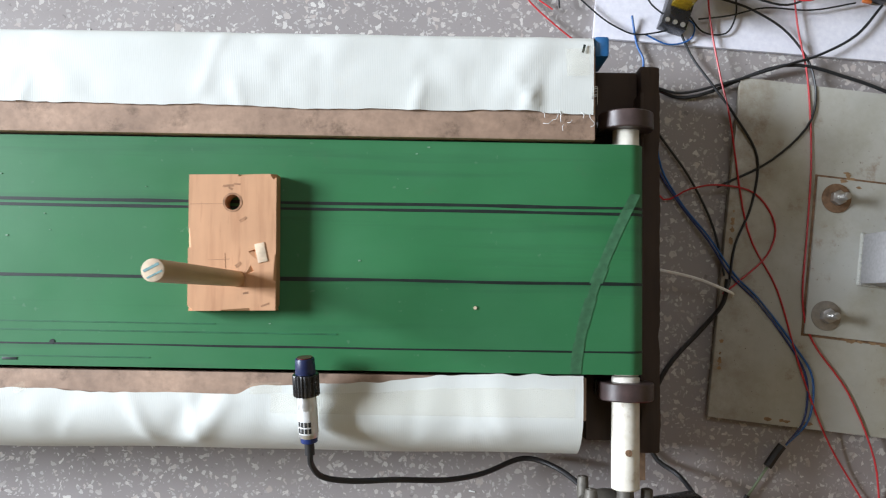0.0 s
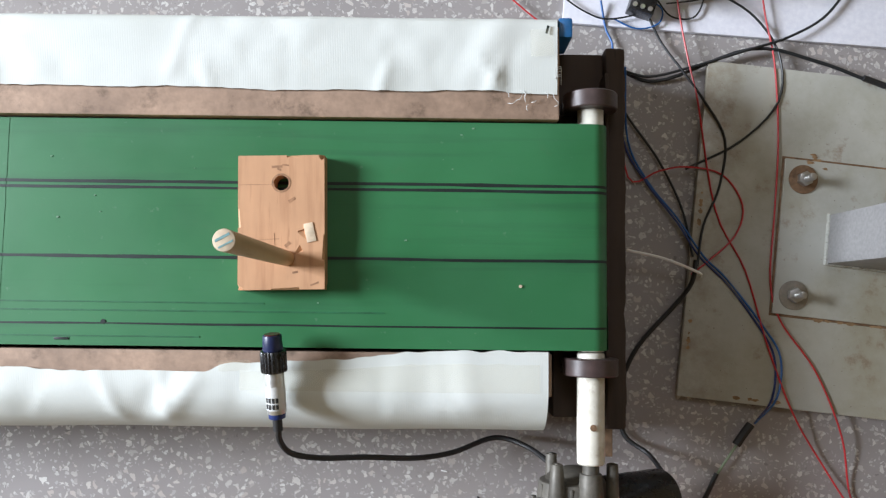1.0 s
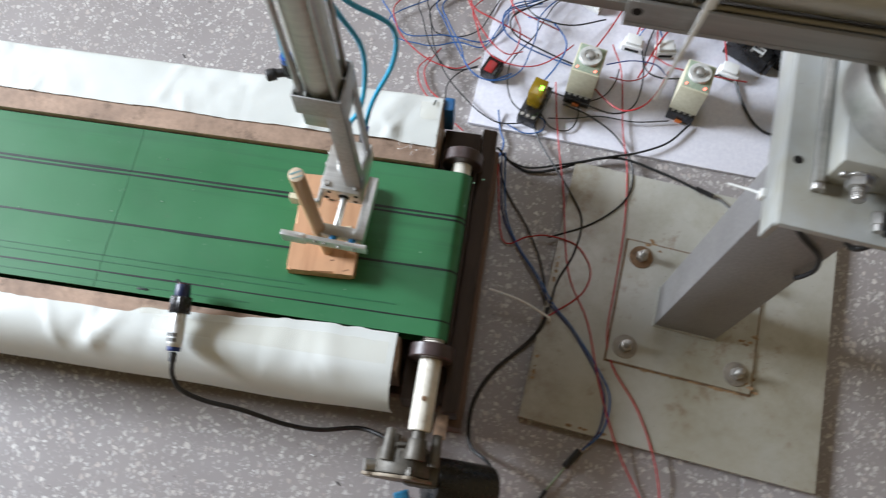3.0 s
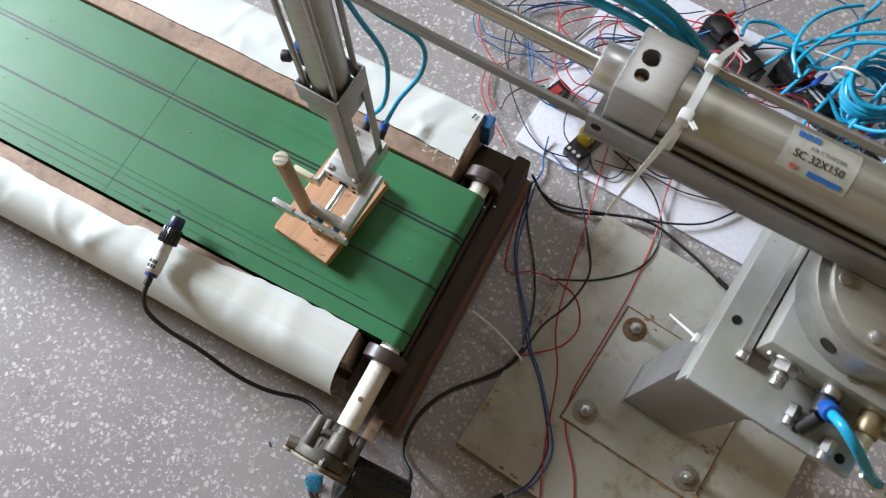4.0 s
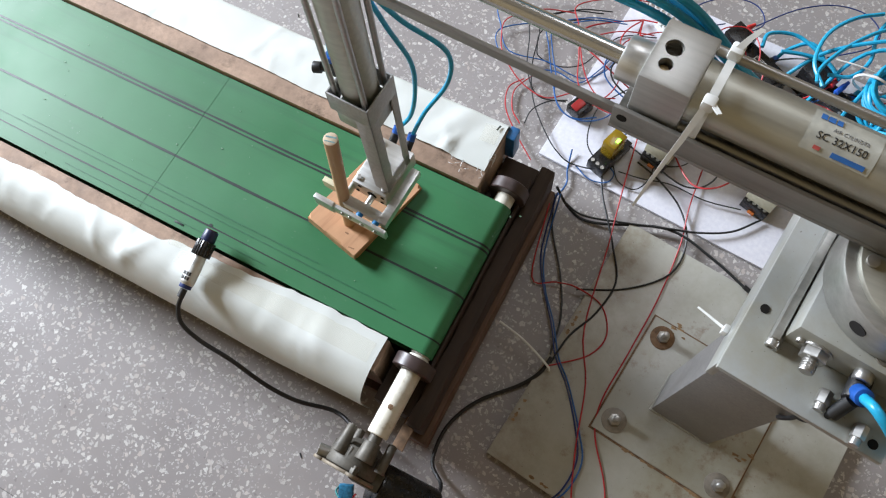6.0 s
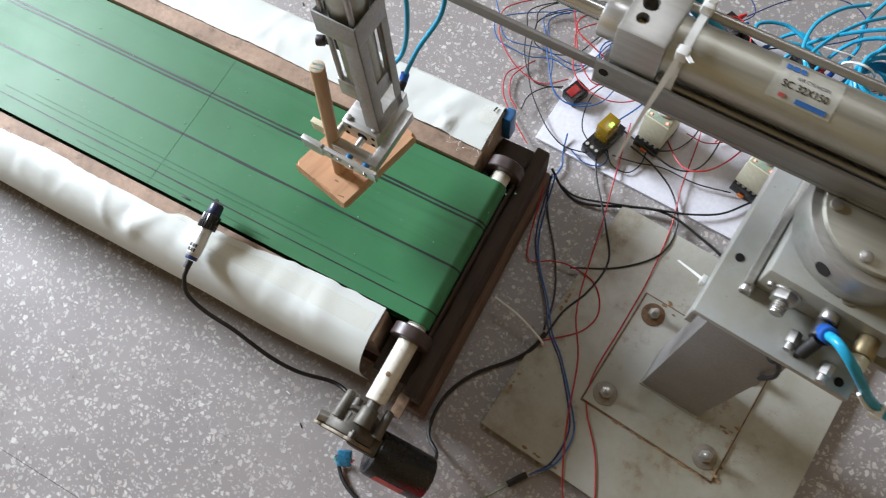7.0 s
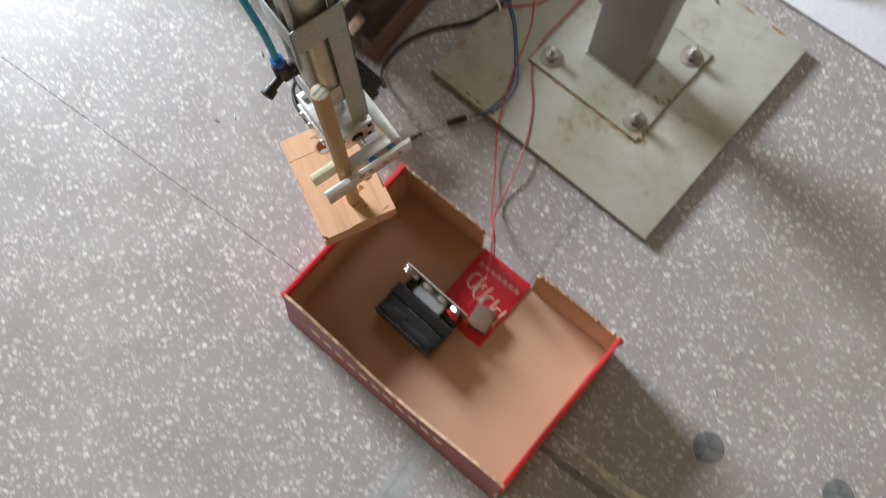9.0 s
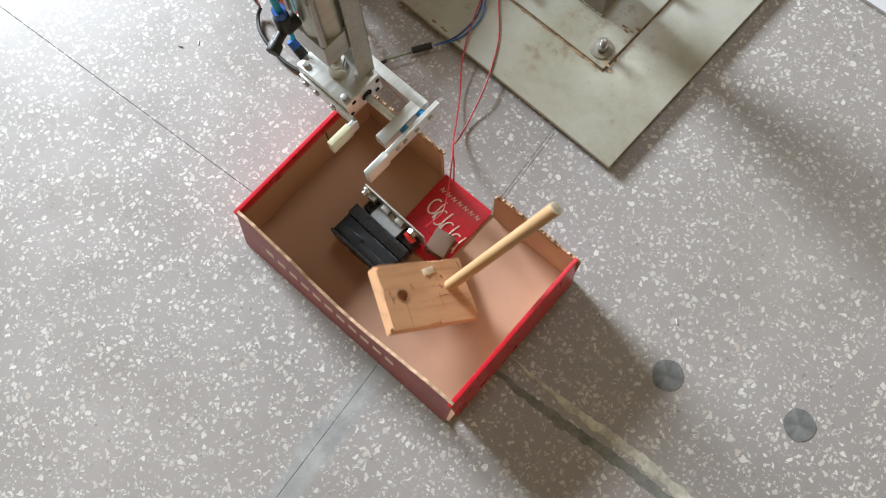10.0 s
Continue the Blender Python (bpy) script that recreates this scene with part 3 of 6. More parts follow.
        hose(bm, [(x, y, 0.154), (x + ln * 0.5 * math.cos(a), y + ln * 0.5 * math.sin(a), 0.156), (x + ln * math.cos(a + 0.5), y + ln * math.sin(a + 0.5), 0.1545)], 0.0003, 4, 3)
    for k in range(5):
        y = rnd.uniform(0.13, 0.16)
        hose(bm, [(0.131, y, 0.157), (0.137, y + 0.003, 0.155), (0.138, y - 0.004, 0.15)], 0.0003, 4, 3)
    tagged(part("loose_threads", bm, GLUE, c, "pale loose threads at the frayed canvas edge"), kind="stuff")
    part("pen_mark", box(B(), -0.0012, 0.0012, -0.004, 0.004, 0, 0.0004, 0, pose(0.1235, 0.1815, 0.1583, 0, 0, -14)), INK, c, "short black pen mark on the canvas")
    part("blue_tape", box(B(), 0.135, 0.149, 0.176, 0.196, 0.100, 0.153, 0.003), BLUETAPE, c, "crumpled blue tape at the board's end")
    # timber frame at the nose
    for name, x0, x1, y0, y1, z0, z1, mt, words_ in (("end_beam", 0.1905, 0.2105, -0.205, 0.182, 0.052, 0.108, DARKWOOD, "dark stained timber beam across the end"), ("foot_beam", 0.1905, 0.2170, -0.214, 0.180, 0.0, 0.051, OLDWOOD, "worn brown foot beam with chipped edges")):
        bm = box(B(), x0, x1, y0, y1, z0, z1, 0)
        bmesh.ops.subdivide_edges(bm, edges=[e for e in bm.edges if abs(e.verts[0].co.y - e.verts[1].co.y) > 0.1], cuts=70)
        bmesh.ops.bevel(bm, geom=[e for e in bm.edges if e.calc_face_angle(0) > 0.5], offset=0.0035, segments=2, profile=0.6, affect="EDGES")
        for v in bm.verts:
            if v.co.z > z0 + 0.004:
                v.co.x += 0.0022 * noise.noise(v.co * 38) - 0.0016 * abs(noise.noise(Vector((v.co.y * 95, v.co.z * 20, 2))))
                v.co.z += 0.0016 * noise.noise(v.co * 45 + Vector((5, 0, 0))) - (0.0025 * max(0, noise.noise(Vector((v.co.y * 30, 9, 0)))) if v.co.x > x1 - 0.006 else 0)
        part(name, bm, mt, c, words_)
    part("end_rail", box(B(), 0.186, 0.1895, -0.150, 0.150, 0.06, 0.124, 0.001), DARKWOOD, c)
    for y0, y1 in ((0.10, 0.178), (-0.195, -0.128)):
        part("bearing_block", box(B(), 0.138, 0.1895, y0, y1, 0.031, 0.098, 0.003), DARKWOOD, c, "dark wooden bearing block")
    # roller pipe and bearings
    roller = part("roller", cyl(B(), (END, -0.127, ROLL_Z), (END, 0.128, ROLL_Z), 0.0128, 28, bevel=0.001), PVC, c, "white plastic pipe roller")
    part("drive_pipe", ring(cyl(B(), (END, -0.2335, ROLL_Z), (END, -0.128, ROLL_Z), 0.0120, 28), (END, -0.181, ROLL_Z), (0, 1, 0), 0.0118, 0.0133, 0.053, 32), PVC, c, "white plastic drive pipe with a cross bolt")
    bm = B()
    cyl(bm, (END, -0.198, ROLL_Z - 0.017), (END, -0.198, ROLL_Z + 0.012), 0.0018, 10)
    box(bm, END - 0.0026, END + 0.0026, -0.1984, -0.1976, ROLL_Z + 0.0143, ROLL_Z + 0.0149, 0), box(bm, END - 0.0004, END + 0.0004, -0.2006, -0.1954, ROLL_Z + 0.0143, ROLL_Z + 0.0149, 0)
    cyl(bm, (END, -0.198, ROLL_Z + 0.010), (END, -0.198, ROLL_Z + 0.0145), 0.0032, 12)
    part("cross_bolt", bm, RUST, c)
    for y in (0.1175, -0.1415):
        bm = ring(B(), (END, y, ROLL_Z), (0, 1, 0), 0.0134, 0.0265, 0.0085, 40)
        part("bearing", bm, BAKELITE, c, "round brown plastic bearing")
        part("bearing_strap", box(B(), 0.146, 0.194, y - 0.007, y + 0.007, 0.095, 0.1045, 0.001), BLACK, c)
    part("drive_bracket", box(box(B(), 0.185, 0.2, -0.235, -0.168, 0.085, 0.089, 0.0008), 0.187, 0.189, -0.235, -0.17, 0.06, 0.088, 0.0005), RUST, c, "bent rusty bracket")
    # scuffs that travel with the belt
    marks = []
    bm = B()
    rn = random.Random(11)
    for k in range(26):
        x, y, s = rn.uniform(-0.75, -0.02), rn.uniform(-0.12, 0.088), rn.uniform(0.0004, 0.0011)
        box(bm, x - s * rn.uniform(0.6, 2), x + s, y - s * 0.7, y + s * 0.7, top + 0.0003, top + 0.0006, 0, None)
    marks.append(part("belt_specks", bm, CHALK, belt, "pale specks on the belt"))
    tagged(marks[-1], kind="stuff")
    for x0, x1, y, w in ((-0.75, -0.105, -0.092, 0.0007), (-0.7, -0.22, -0.084, 0.0006), (-0.6, -0.28, -0.1165, 0.0006)):
        marks.append(part("belt_scuff", box(B(), x0, x1, y - w, y + w, top + 0.0003, top + 0.0005, 0), FAINT, belt, "faint dark scuff along the belt"))
    marks.append(part("belt_ink_spot", cyl(B(), (-0.372, -0.103, top), (-0.372, -0.103, top + 0.0006), 0.0024, 12), INK, belt, "dark ink spot on the belt"))
    marks.append(part("belt_ink_spot", box(B(), -0.418, -0.404, -0.1205, -0.118, top + 0.0003, top + 0.0006, 0.0002), INK, belt, "dark ink spot on the belt"))
    bm = B()
    rows = [[bm.verts.new((-0.472 + 0.004 * (y + 0.016) + 0.0006 * noise.noise(Vector((y * 60, 1, 0))) + d, y, top + 0.0004)) for d in (0, 0.0007)] for y in (-0.125 + 0.218 * k / 24 for k in range(25))]
    for a, b in zip(rows, rows[1:]):
        bm.faces.new((a[0], b[0], b[1], a[1]))
    marks.append(part("belt_seam", bm, plain("belt_seam_edge", (0.030, 0.165, 0.066), 0.5, vary=0.3, big=60), belt, "thin pale splice across the belt"))
    bm = cyl(B(), (0.0246, -0.065, top), (0.0246, -0.065, top + 0.0012), 0.0016, 10)
    crumb = part("belt_crumb", bm, ENDWOOD, belt, "small wood crumb on the belt")
    # pale streak that runs over the nose
    streak = []
    for k in range(12):
        xs = [0.120 + 0.052 * ((k + d) / 11) ** 1.5 if k + d > 0 else 0.120 + 0.052 * (k + d) / 40 for d in (-0.5, 0.5)]
        w = 0.0052 + 0.0022 * noise.noise(Vector((k * 0.9, 4, 0)))
        mid = 0.120 + 0.052 * (k / 11) ** 1.5
        bm = B()
        bm.faces.new([bm.verts.new((x - mid + s * w, y, ROLL_R + 0.0005)) for x, y, s in ((xs[0], -0.0072, -1), (xs[0], -0.0072, 1), (xs[1], 0.0072, 1), (xs[1], 0.0072, -1))])
        p = part("belt_streak", bm, plain("grey_streak", (0.046, 0.155, 0.074), 0.5, vary=0.3, big=90) if k == 0 else streak[0][0].data.materials[0], belt, "worn pale streak across the belt")
        u = k / 11
        streak.append((p, 0.120 + 0.052 * u ** 1.5, -0.118 + 0.156 * u))
    return marks, crumb, streak


# ---- sensor and drive motor ----
def sensor():
    """A barrel photo sensor, its tip along +y."""
    s = thing("photo_sensor", "cylindrical photo sensor with a blue cap, taped to the canvas", "sensor", pose(-0.1265, -0.185, 0.1575, 10, 0, 3))
    part("barrel", cyl(B(), (0, 0.0, 0), (0, 0.046, 0), 0.0088, 28, bevel=0.0006), ALLOY, s, "bare metal barrel")
    part("label_sleeve", cyl(B(), (0, 0.004, 0), (0, 0.026, 0), 0.0091, 28), LABELPAPER, s, "white label sleeve with a small dark print")
    bm = B()
    for a0, w in ((40, 8), (62, 10), (85, 7), (108, 9)):
        for y0, y1 in ((0.0055, 0.010), (0.0115, 0.016)):
            m = pose(0, 0, 0, 0, a0 - 90, 0)
            box(bm, -0.0012, 0.0012, y0, y1, 0.0091, 0.0094, 0, m)
    part("label_print", bm, BLACKINK, s)
    bm = cyl(B(), (0, 0.039, 0), (0, 0.059, 0), 0.0118, 88, bevel=0.001)
    for v in bm.verts:
        k = 1 + 0.03 * math.cos(22 * math.atan2(v.co.z, v.co.x))
        v.co.x, v.co.z = v.co.x * k, v.co.z * k
    part("lock_nut", bm, BLACK, s, "knurled black lock nut")
    part("head_cap", cyl(B(), (0, 0.059, 0), (0, 0.0735, 0), 0.0094, 28, r2=0.0086, bevel=0.0006), plain("dark_navy_plastic", (0.012, 0.02, 0.07), 0.4), s, "navy blue sensor head")
    part("lens", cyl(B(), (0, 0.0735, 0), (0, 0.0745, 0), 0.0070, 24), plain("dark_red_lens", (0.09, 0.02, 0.02), 0.15), s, "dark red lens")
    part("rear_cap", cyl(B(), (0, -0.005, 0), (0, 0.003, 0), 0.0078, 24, bevel=0.0008), NAVYWIRE, s, "navy end cap")
    part("cable_gland", cyl(B(), (0, -0.017, 0), (0, -0.006, 0), 0.0045, 18), RUBBER, s)
    cable = [(-0.126, -0.200, 0.152), (-0.126, -0.214, 0.142), (-0.117, -0.228, 0.128), (-0.090, -0.235, 0.112), (-0.050, -0.237, 0.095), (0.0, -0.243, 0.066), (0.040, -0.241, 0.042), (0.085, -0.229, 0.02), (0.120, -0.236, 0.035), (0.145, -0.250, 0.075)]
    w = part("sensor_cable", hose(B(), cable, 0.0029, 10), RUBBER)
    tagged(w, "thick black sensor cable hanging down towards the motor", "cable")


def motor():
    g = thing("drive_motor", "geared wiper motor on the drive pipe, black with a red sticker", "motor", pose(0, -0.015, -0.012))
    z0 = ROLL_Z + 0.012
    bm = B()
    cyl(bm, (0.157, -0.240, 0.112), (0.157, -0.270, 0.112), 0.033, 40, r2=0.0360, bevel=0.003)
    cyl(bm, (0.160, -0.233, 0.116), (0.160, -0.241, 0.114), 0.018, 32, r2=0.030)
    box(bm, 0.158, 0.200, -0.278, -0.252, 0.082, 0.126, 0.006)
    part("gear_case", bm, CAST, g, "dirty cast alloy gear case")
    bm = cyl(B(), (0.157, -0.2705, 0.112), (0.157, -0.2745, 0.112), 0.0385, 40, bevel=0.0008)
    for t in (75, 165, 205, 300):
        c = Vector((0.157 + 0.040 * math.cos(radians(t)), -0.2725, 0.112 + 0.040 * math.sin(radians(t))))
        cyl(bm, c + Vector((0, 0.002, 0)), c - Vector((0, 0.002, 0)), 0.0085, 20, bevel=0.0006)
    part("cover_plate", bm, plain("stained_zinc_plate", (0.20, 0.165, 0.12), 0.6, 0.2, vary=0.35, big=50, dirt=(0.12, 0.07, 0.04), dirt_amount=0.7), g, "brown-stained cover plate with ears")
    for t in (75, 165, 205, 300):
        x, z = 0.157 + 0.040 * math.cos(radians(t)), 0.112 + 0.040 * math.sin(radians(t))
        bm = hexa(B(), (x, -0.2705, z), (x, -0.2635, z), 0.0052)
        cyl(bm, (x, -0.2640, z), (x, -0.2605, z), 0.0028, 12)
        part("cover_bolt", bm, CAST, g)
    for k in range(7):
        rib = box(B(), -0.0014, 0.0014, -0.268, -0.243, 0.022, 0.0345, 0.0008, Matrix.Translation((0.157, 0, 0.112)) @ pose(0, 0, 0, 0, -70 + 30 * k, 0))
        part("rib", rib, CAST, g)
    part("output_boss", cyl(cyl(B(), (END, -0.252, z0), (END, -0.228, z0), 0.0125, 24, r2=0.0105, bevel=0.001), (END, -0.230, z0), (END, -0.206, z0), 0.008, 20), CAST, g)
    for x, z, r in ((0.138, 0.140, 0.0095), (0.192, 0.136, 0.0065), (0.140, 0.086, 0.0065)):
        bm = cyl(B(), (x, -0.256, z), (x, -0.220, z), r, 20, r2=0.0056, bevel=0.0006)
        cyl(bm, (x, -0.2205, z), (x, -0.2192, z), 0.0028, 14)
        part("mounting_post", bm, CAST, g, "tapered cast mounting post")
    bm = hexa(B(), (0.120, -0.262, 0.125), (0.112, -0.264, 0.127), 0.0052)
    cyl(bm, (0.128, -0.262, 0.122), (0.112, -0.264, 0.127), 0.0075, 16)
    part("clamp_bolt", bm, STEEL, g)
    a, b = Vector((0.188, -0.270, 0.100)), Vector((0.262, -0.268, 0.066))
    d = (b - a).normalized()
    bm = B()
    cyl(bm, a, b, 0.0300, 36, bevel=0.004)
    cyl(bm, b, b + d * 0.005, 0.014, 24, bevel=0.001)
    part("motor_can", bm, BLACK, g, "black motor can")
    bm = B()
    rows = []
    side = d.cross(Vector((0, 0, 1))).normalized()
    up = side.cross(d)
    for i in range(7):
        row = []
        for k in range(9):
            t = radians(-60 + 12 * k)
            n = side * math.cos(t) + up * math.sin(t)
            row.append(bm.verts.new(a + d * (0.014 + 0.007 * i) + n * 0.0303))
        rows.append(row)
    for r0, r1 in zip(rows, rows[1:]):
        for k in range(8):
            bm.faces.new((r0[k], r1[k], r1[k + 1], r0[k + 1]))
    part("sticker", bm, REDPAINT, g, "faded red sticker")
    part("terminal_cap", box(B(), -0.009, 0.009, -0.010, 0.010, -0.004, 0.004, 0.0015, pose(0.160, -0.294, 0.083, 20, 0, 24)), TERMBLUE, g, "blue terminal cover")
    for k, (mt, r) in enumerate(((REDWIRE, 0.0013), (BLACKWIRE, 0.0013), (TEALWIRE, 0.0013))):
        o = 0.004 * k
        part("lead", hose(B(), [(0.172 - o, -0.290, 0.085), (0.165 - o, -0.303, 0.08), (0.152 - o, -0.300, 0.06), (0.142 - o * 0.4, -0.294, 0.026)], r, 8), mt, g)


# ---- robot pedestal ----
AXIS = (0.499, -0.010)
BASE = pose(0.5005, -0.0105, 0, 0, 0, -6.0)


def stud(parent, x, y, z, washer):
    part("washer", cyl(B(), (x, y, z), (x, y, z + 0.0016), 0.0165, 32, bevel=0.0004), washer, parent)
    bm = hexa(B(), (x, y, z + 0.0016), (x, y, z + 0.0095), 0.0085)
    part("nut", bm, STEEL, parent)
    bm = cyl(B(), (x, y, z + 0.004), (x + 0.0012, y, z + 0.024), 0.0039, 14, bevel=0.0006)
    for k in range(7):
        ring(bm, (x + 0.0006, y, z + 0.0105 + k * 0.0018), (0, 0, 1), 0.0036, 0.0043, 0.0004, 12)
    part("stud", bm, STEEL, parent)


def socket_screw(bm, x, y, z, r=0.005, axis=(0, 0, 1), h=0.005):
    a = Vector(axis)
    cyl(bm, Vector((x, y, z)), Vector((x, y, z)) + a * h, r, 20, bevel=0.0005)
    ring(bm, Vector((x, y, z)) + a * h, axis, r * 0.55, r * 0.95, 0.0008, 20)


def pedestal():
    p = thing("robot_pedestal", "grey steel robot pedestal bolted to a painted plate", "robot base", BASE)
    part("base_plate", box(B(), -0.1925, 0.1925, -0.1925, 0.1925, 0.0055, 0.0125, 0.0012), PLATE, p, "square grey-green painted floor plate with stains")
    for x in (-0.12, 0.0, 0.12):
        part("packing_strip", box(B(), x - 0.02, x + 0.02, -0.182, 0.182, 0.0, 0.0054, 0.0005), OLDWOOD, p, "brown packing strip under the plate")
    part("flange", box(B(), -0.096, 0.096, -0.0885, 0.0885, 0.0127, 0.0162, 0.001), FLANGE, p, "bolted flange plate, rusty at its edges")
    part("rust_line", box(B(), -0.0985, 0.0985, -0.0912, 0.0912, 0.0125, 0.0130, 0.0002), RUST, p, "rusty line round the flange")
    rn = random.Random(17)
    stain = plain("rust_stain", (0.30, 0.19, 0.10), 0.7, vary=0.5, big=70)
    for x, y, n in ((-0.060, 0.078, 7), (0.088, -0.02, 5), (0.05, -0.0905, 9), (-0.03, -0.0905, 7), (0.093, -0.075, 6), (-0.186, -0.12, 8), (-0.186, 0.02, 8), (-0.10, -0.187, 7), (0.12, 0.186, 6)):
        bm = B()
        for k in range(n):
            cx, cy, rr = x + rn.uniform(-0.012, 0.012) * (abs(x) < 0.18), y + rn.uniform(-0.02, 0.02) * (abs(y) < 0.18 and abs(abs(y) - 0.0905) > 0.002), rn.uniform(0.0010, 0.0030)
            if abs(x) < 0.18 and (abs(y) > 0.18 or abs(abs(y) - 0.0905) < 0.002):
                cx = x + rn.uniform(-0.035, 0.035)
            z = 0.0163 if abs(cx) < 0.0955 and abs(cy) < 0.088 else 0.0131
            ringv = [bm.verts.new((cx + rr * rn.uniform(0.5, 1.3) * math.cos(t) * (1 if abs(x) > 0.18 else 2.2), cy + rr * rn.uniform(0.5, 1.3) * math.sin(t), z + 0.00004 * k)) for t in (2 * math.pi * i / 9 for i in range(9))]
            bm.faces.new(ringv)
        tagged(part("rust_stain", bm, stain, p, "small brown rust stains"), kind="stuff")
    for x, y, mt in ((-0.0745, 0.066, RUST), (-0.0745, -0.066, WASHER), (0.0745, 0.066, WASHER), (0.0745, -0.066, WASHER)):
        stud(p, x, y, 0.0162, mt)
    column = part("column", box(B(), -0.0415, 0.0415, -0.0265, 0.0295, 0.0162, 0.500, 0.0022), GREYPAINT, p, "rectangular grey painted steel column")
    bm = B()
    rn = random.Random(5)
    for k in range(54):
        u = k / 53
        for x, y in ((-0.0415 + 0.083 * u, -0.0268), (-0.0418, -0.0265 + 0.056 * u), (0.0418, -0.0265 + 0.056 * u)):
            cyl(bm, (x, y, 0.0158), (x, y, 0.0158 + rn.uniform(0.002, 0.0042)), 0.0024, 8, r2=0.0012)
    part("weld_bead", bm, FLANGE, column, "rough weld bead at the foot")
    # slotted lower plate
    low = part("slotted_plate", box(B(), -0.030, 0.116, -0.052, 0.105, 0.500, 0.508, 0.001), painted_plate("olive_grey_steel", (0.25, 0.25, 0.2), 0.3), p, "olive-grey machine plate with slots")
    for x, y, w, h in ((0.088, -0.028, 0.012, 0.02), (0.070, -0.038, 0.006, 0.006), (0.094, 0.0, 0.006, 0.006), (0.090, 0.03, 0.012, 0.02), (0.094, 0.06, 0.006, 0.006), (0.070, 0.088, 0.006, 0.006)):
        # uncut slot: a black patch carries its inner shade
        part("slot_shade", box(B(), x - w / 2, x + w / 2, y - h / 2, y + h / 2, 0.5078, 0.5085, 0.0002), HOLESHADE, low)
    # upper plate with its skirt
    part("top_plate", box(B(), -0.0725, 0.044, -0.0965, 0.098, 0.524, 0.5305, 0.001), GREYTOP, p, "grey painted mounting plate")
    part("skirt", box(B(), -0.0725, -0.0665, -0.0925, 0.098, 0.492, 0.5235, 0.001), GREYTOP, p)
    part("spacer", box(B(), -0.040, 0.044, -0.060, 0.090, 0.5085, 0.5235, 0.001), GREYPAINT, p)
    for x, y in ((-0.0635, -0.043), (-0.0635, 0.06), (0.034, -0.088)):
        # hole drawn as a flat black disc, its shade in the colour
        part("plate_hole_shade", cyl(B(), (x, y, 0.5303), (x, y, 0.5309), 0.0034, 18), HOLESHADE, p)
    part("side_rail", box(B(), -0.0535, -0.0475, -0.062, 0.09, 0.531, 0.541, 0.001), ALLOYGREY, p, "bare alloy rail")
    # rotary actuator
    act = part("actuator_body", box(B(), -0.046, 0.052, -0.057, 0.062, 0.531, 0.566, 0.002), GREYTOP, p, "rotary actuator block")
    for x, y, z, r, way, tall in ((0.006, -0.047, 0.5655, 0.0058, (0, 0, 1), 0.0008), (-0.049, -0.058, 0.5335, 0.0048, (0, -1, 0), 0.008), (-0.038, -0.056, 0.549, 0.003, (0, -1, 0), 0.003), (0.004, -0.056, 0.553, 0.0062, (0, -1, 0), 0.007)):
        bm = B()
        socket_screw(bm, x, y, z, r, way, tall)
        part("socket_screw", bm, STEEL, act)
    bm = hexa(B(), (-0.026, -0.057, 0.546), (-0.026, -0.065, 0.546), 0.0090)
    cyl(bm, (-0.026, -0.057, 0.546), (-0.026, -0.0585, 0.546), 0.0108, 24)
    cyl(bm, (-0.026, -0.065, 0.546), (-0.026, -0.0745, 0.546), 0.0048, 18, bevel=0.0006)
    for k in range(4):
        ring(bm, (-0.026, -0.0668 - k * 0.002, 0.546), (0, 1, 0), 0.0042, 0.0053, 0.0005, 18)
    part("stop_bolt", bm, STEEL, act, "large hexagon stop bolt")
    for x, y in ((-0.006, -0.074), (0.022, -0.082)):
        bm = hexa(B(), (x, y, 0.5355), (x, y - 0.010, 0.5355), 0.0048)
        cyl(bm, (x, y - 0.010, 0.5355), (x, y - 0.015, 0.5355), 0.0034, 12)
        part("small_bolt", bm, STEEL, act)
    bm = cyl(B(), (0.006, -0.058, 0.546), (0.006, -0.076, 0.548), 0.0072, 20, bevel=0.001)
    cyl(bm, (0.006, -0.076, 0.548), (0.003, -0.086, 0.535), 0.0048, 16)
    part("elbow_fitting", bm, RUBBER, act, "black elbow fitting")
    part("collet", cyl(B(), (0.006, -0.070, 0.551), (0.008, -0.075, 0.5605), 0.0062, 20, bevel=0.0006), BLUECAP, act, "blue push-in collet")
    bm = cyl(B(), (0.034, -0.057, 0.548), (0.034, -0.072, 0.548), 0.0078, 20, bevel=0.001)
    part("brass_fitting", bm, plain("dull_brass", (0.35, 0.28, 0.16), 0.4, 0.7), act)
    part("plug_cap", cyl(B(), (0.034, -0.072, 0.548), (0.034, -0.081, 0.548), 0.0062, 20, bevel=0.0008), CREAM, act, "cream plastic plug")
    part("air_hose", hose(B(), [(0.008, -0.075, 0.560), (0.012, -0.082, 0.572), (0.024, -0.088, 0.570), (0.040, -0.090, 0.554), (0.056, -0.088, 0.532), (0.078, -0.084, 0.512), (0.106, -0.076, 0.496), (0.130, -0.056, 0.492), (0.134, -0.034, 0.500), (0.114, -0.028, 0.510), (0.092, -0.026, 0.514)], 0.0035, 12), BLUETUBE, act, "looped blue air hose")
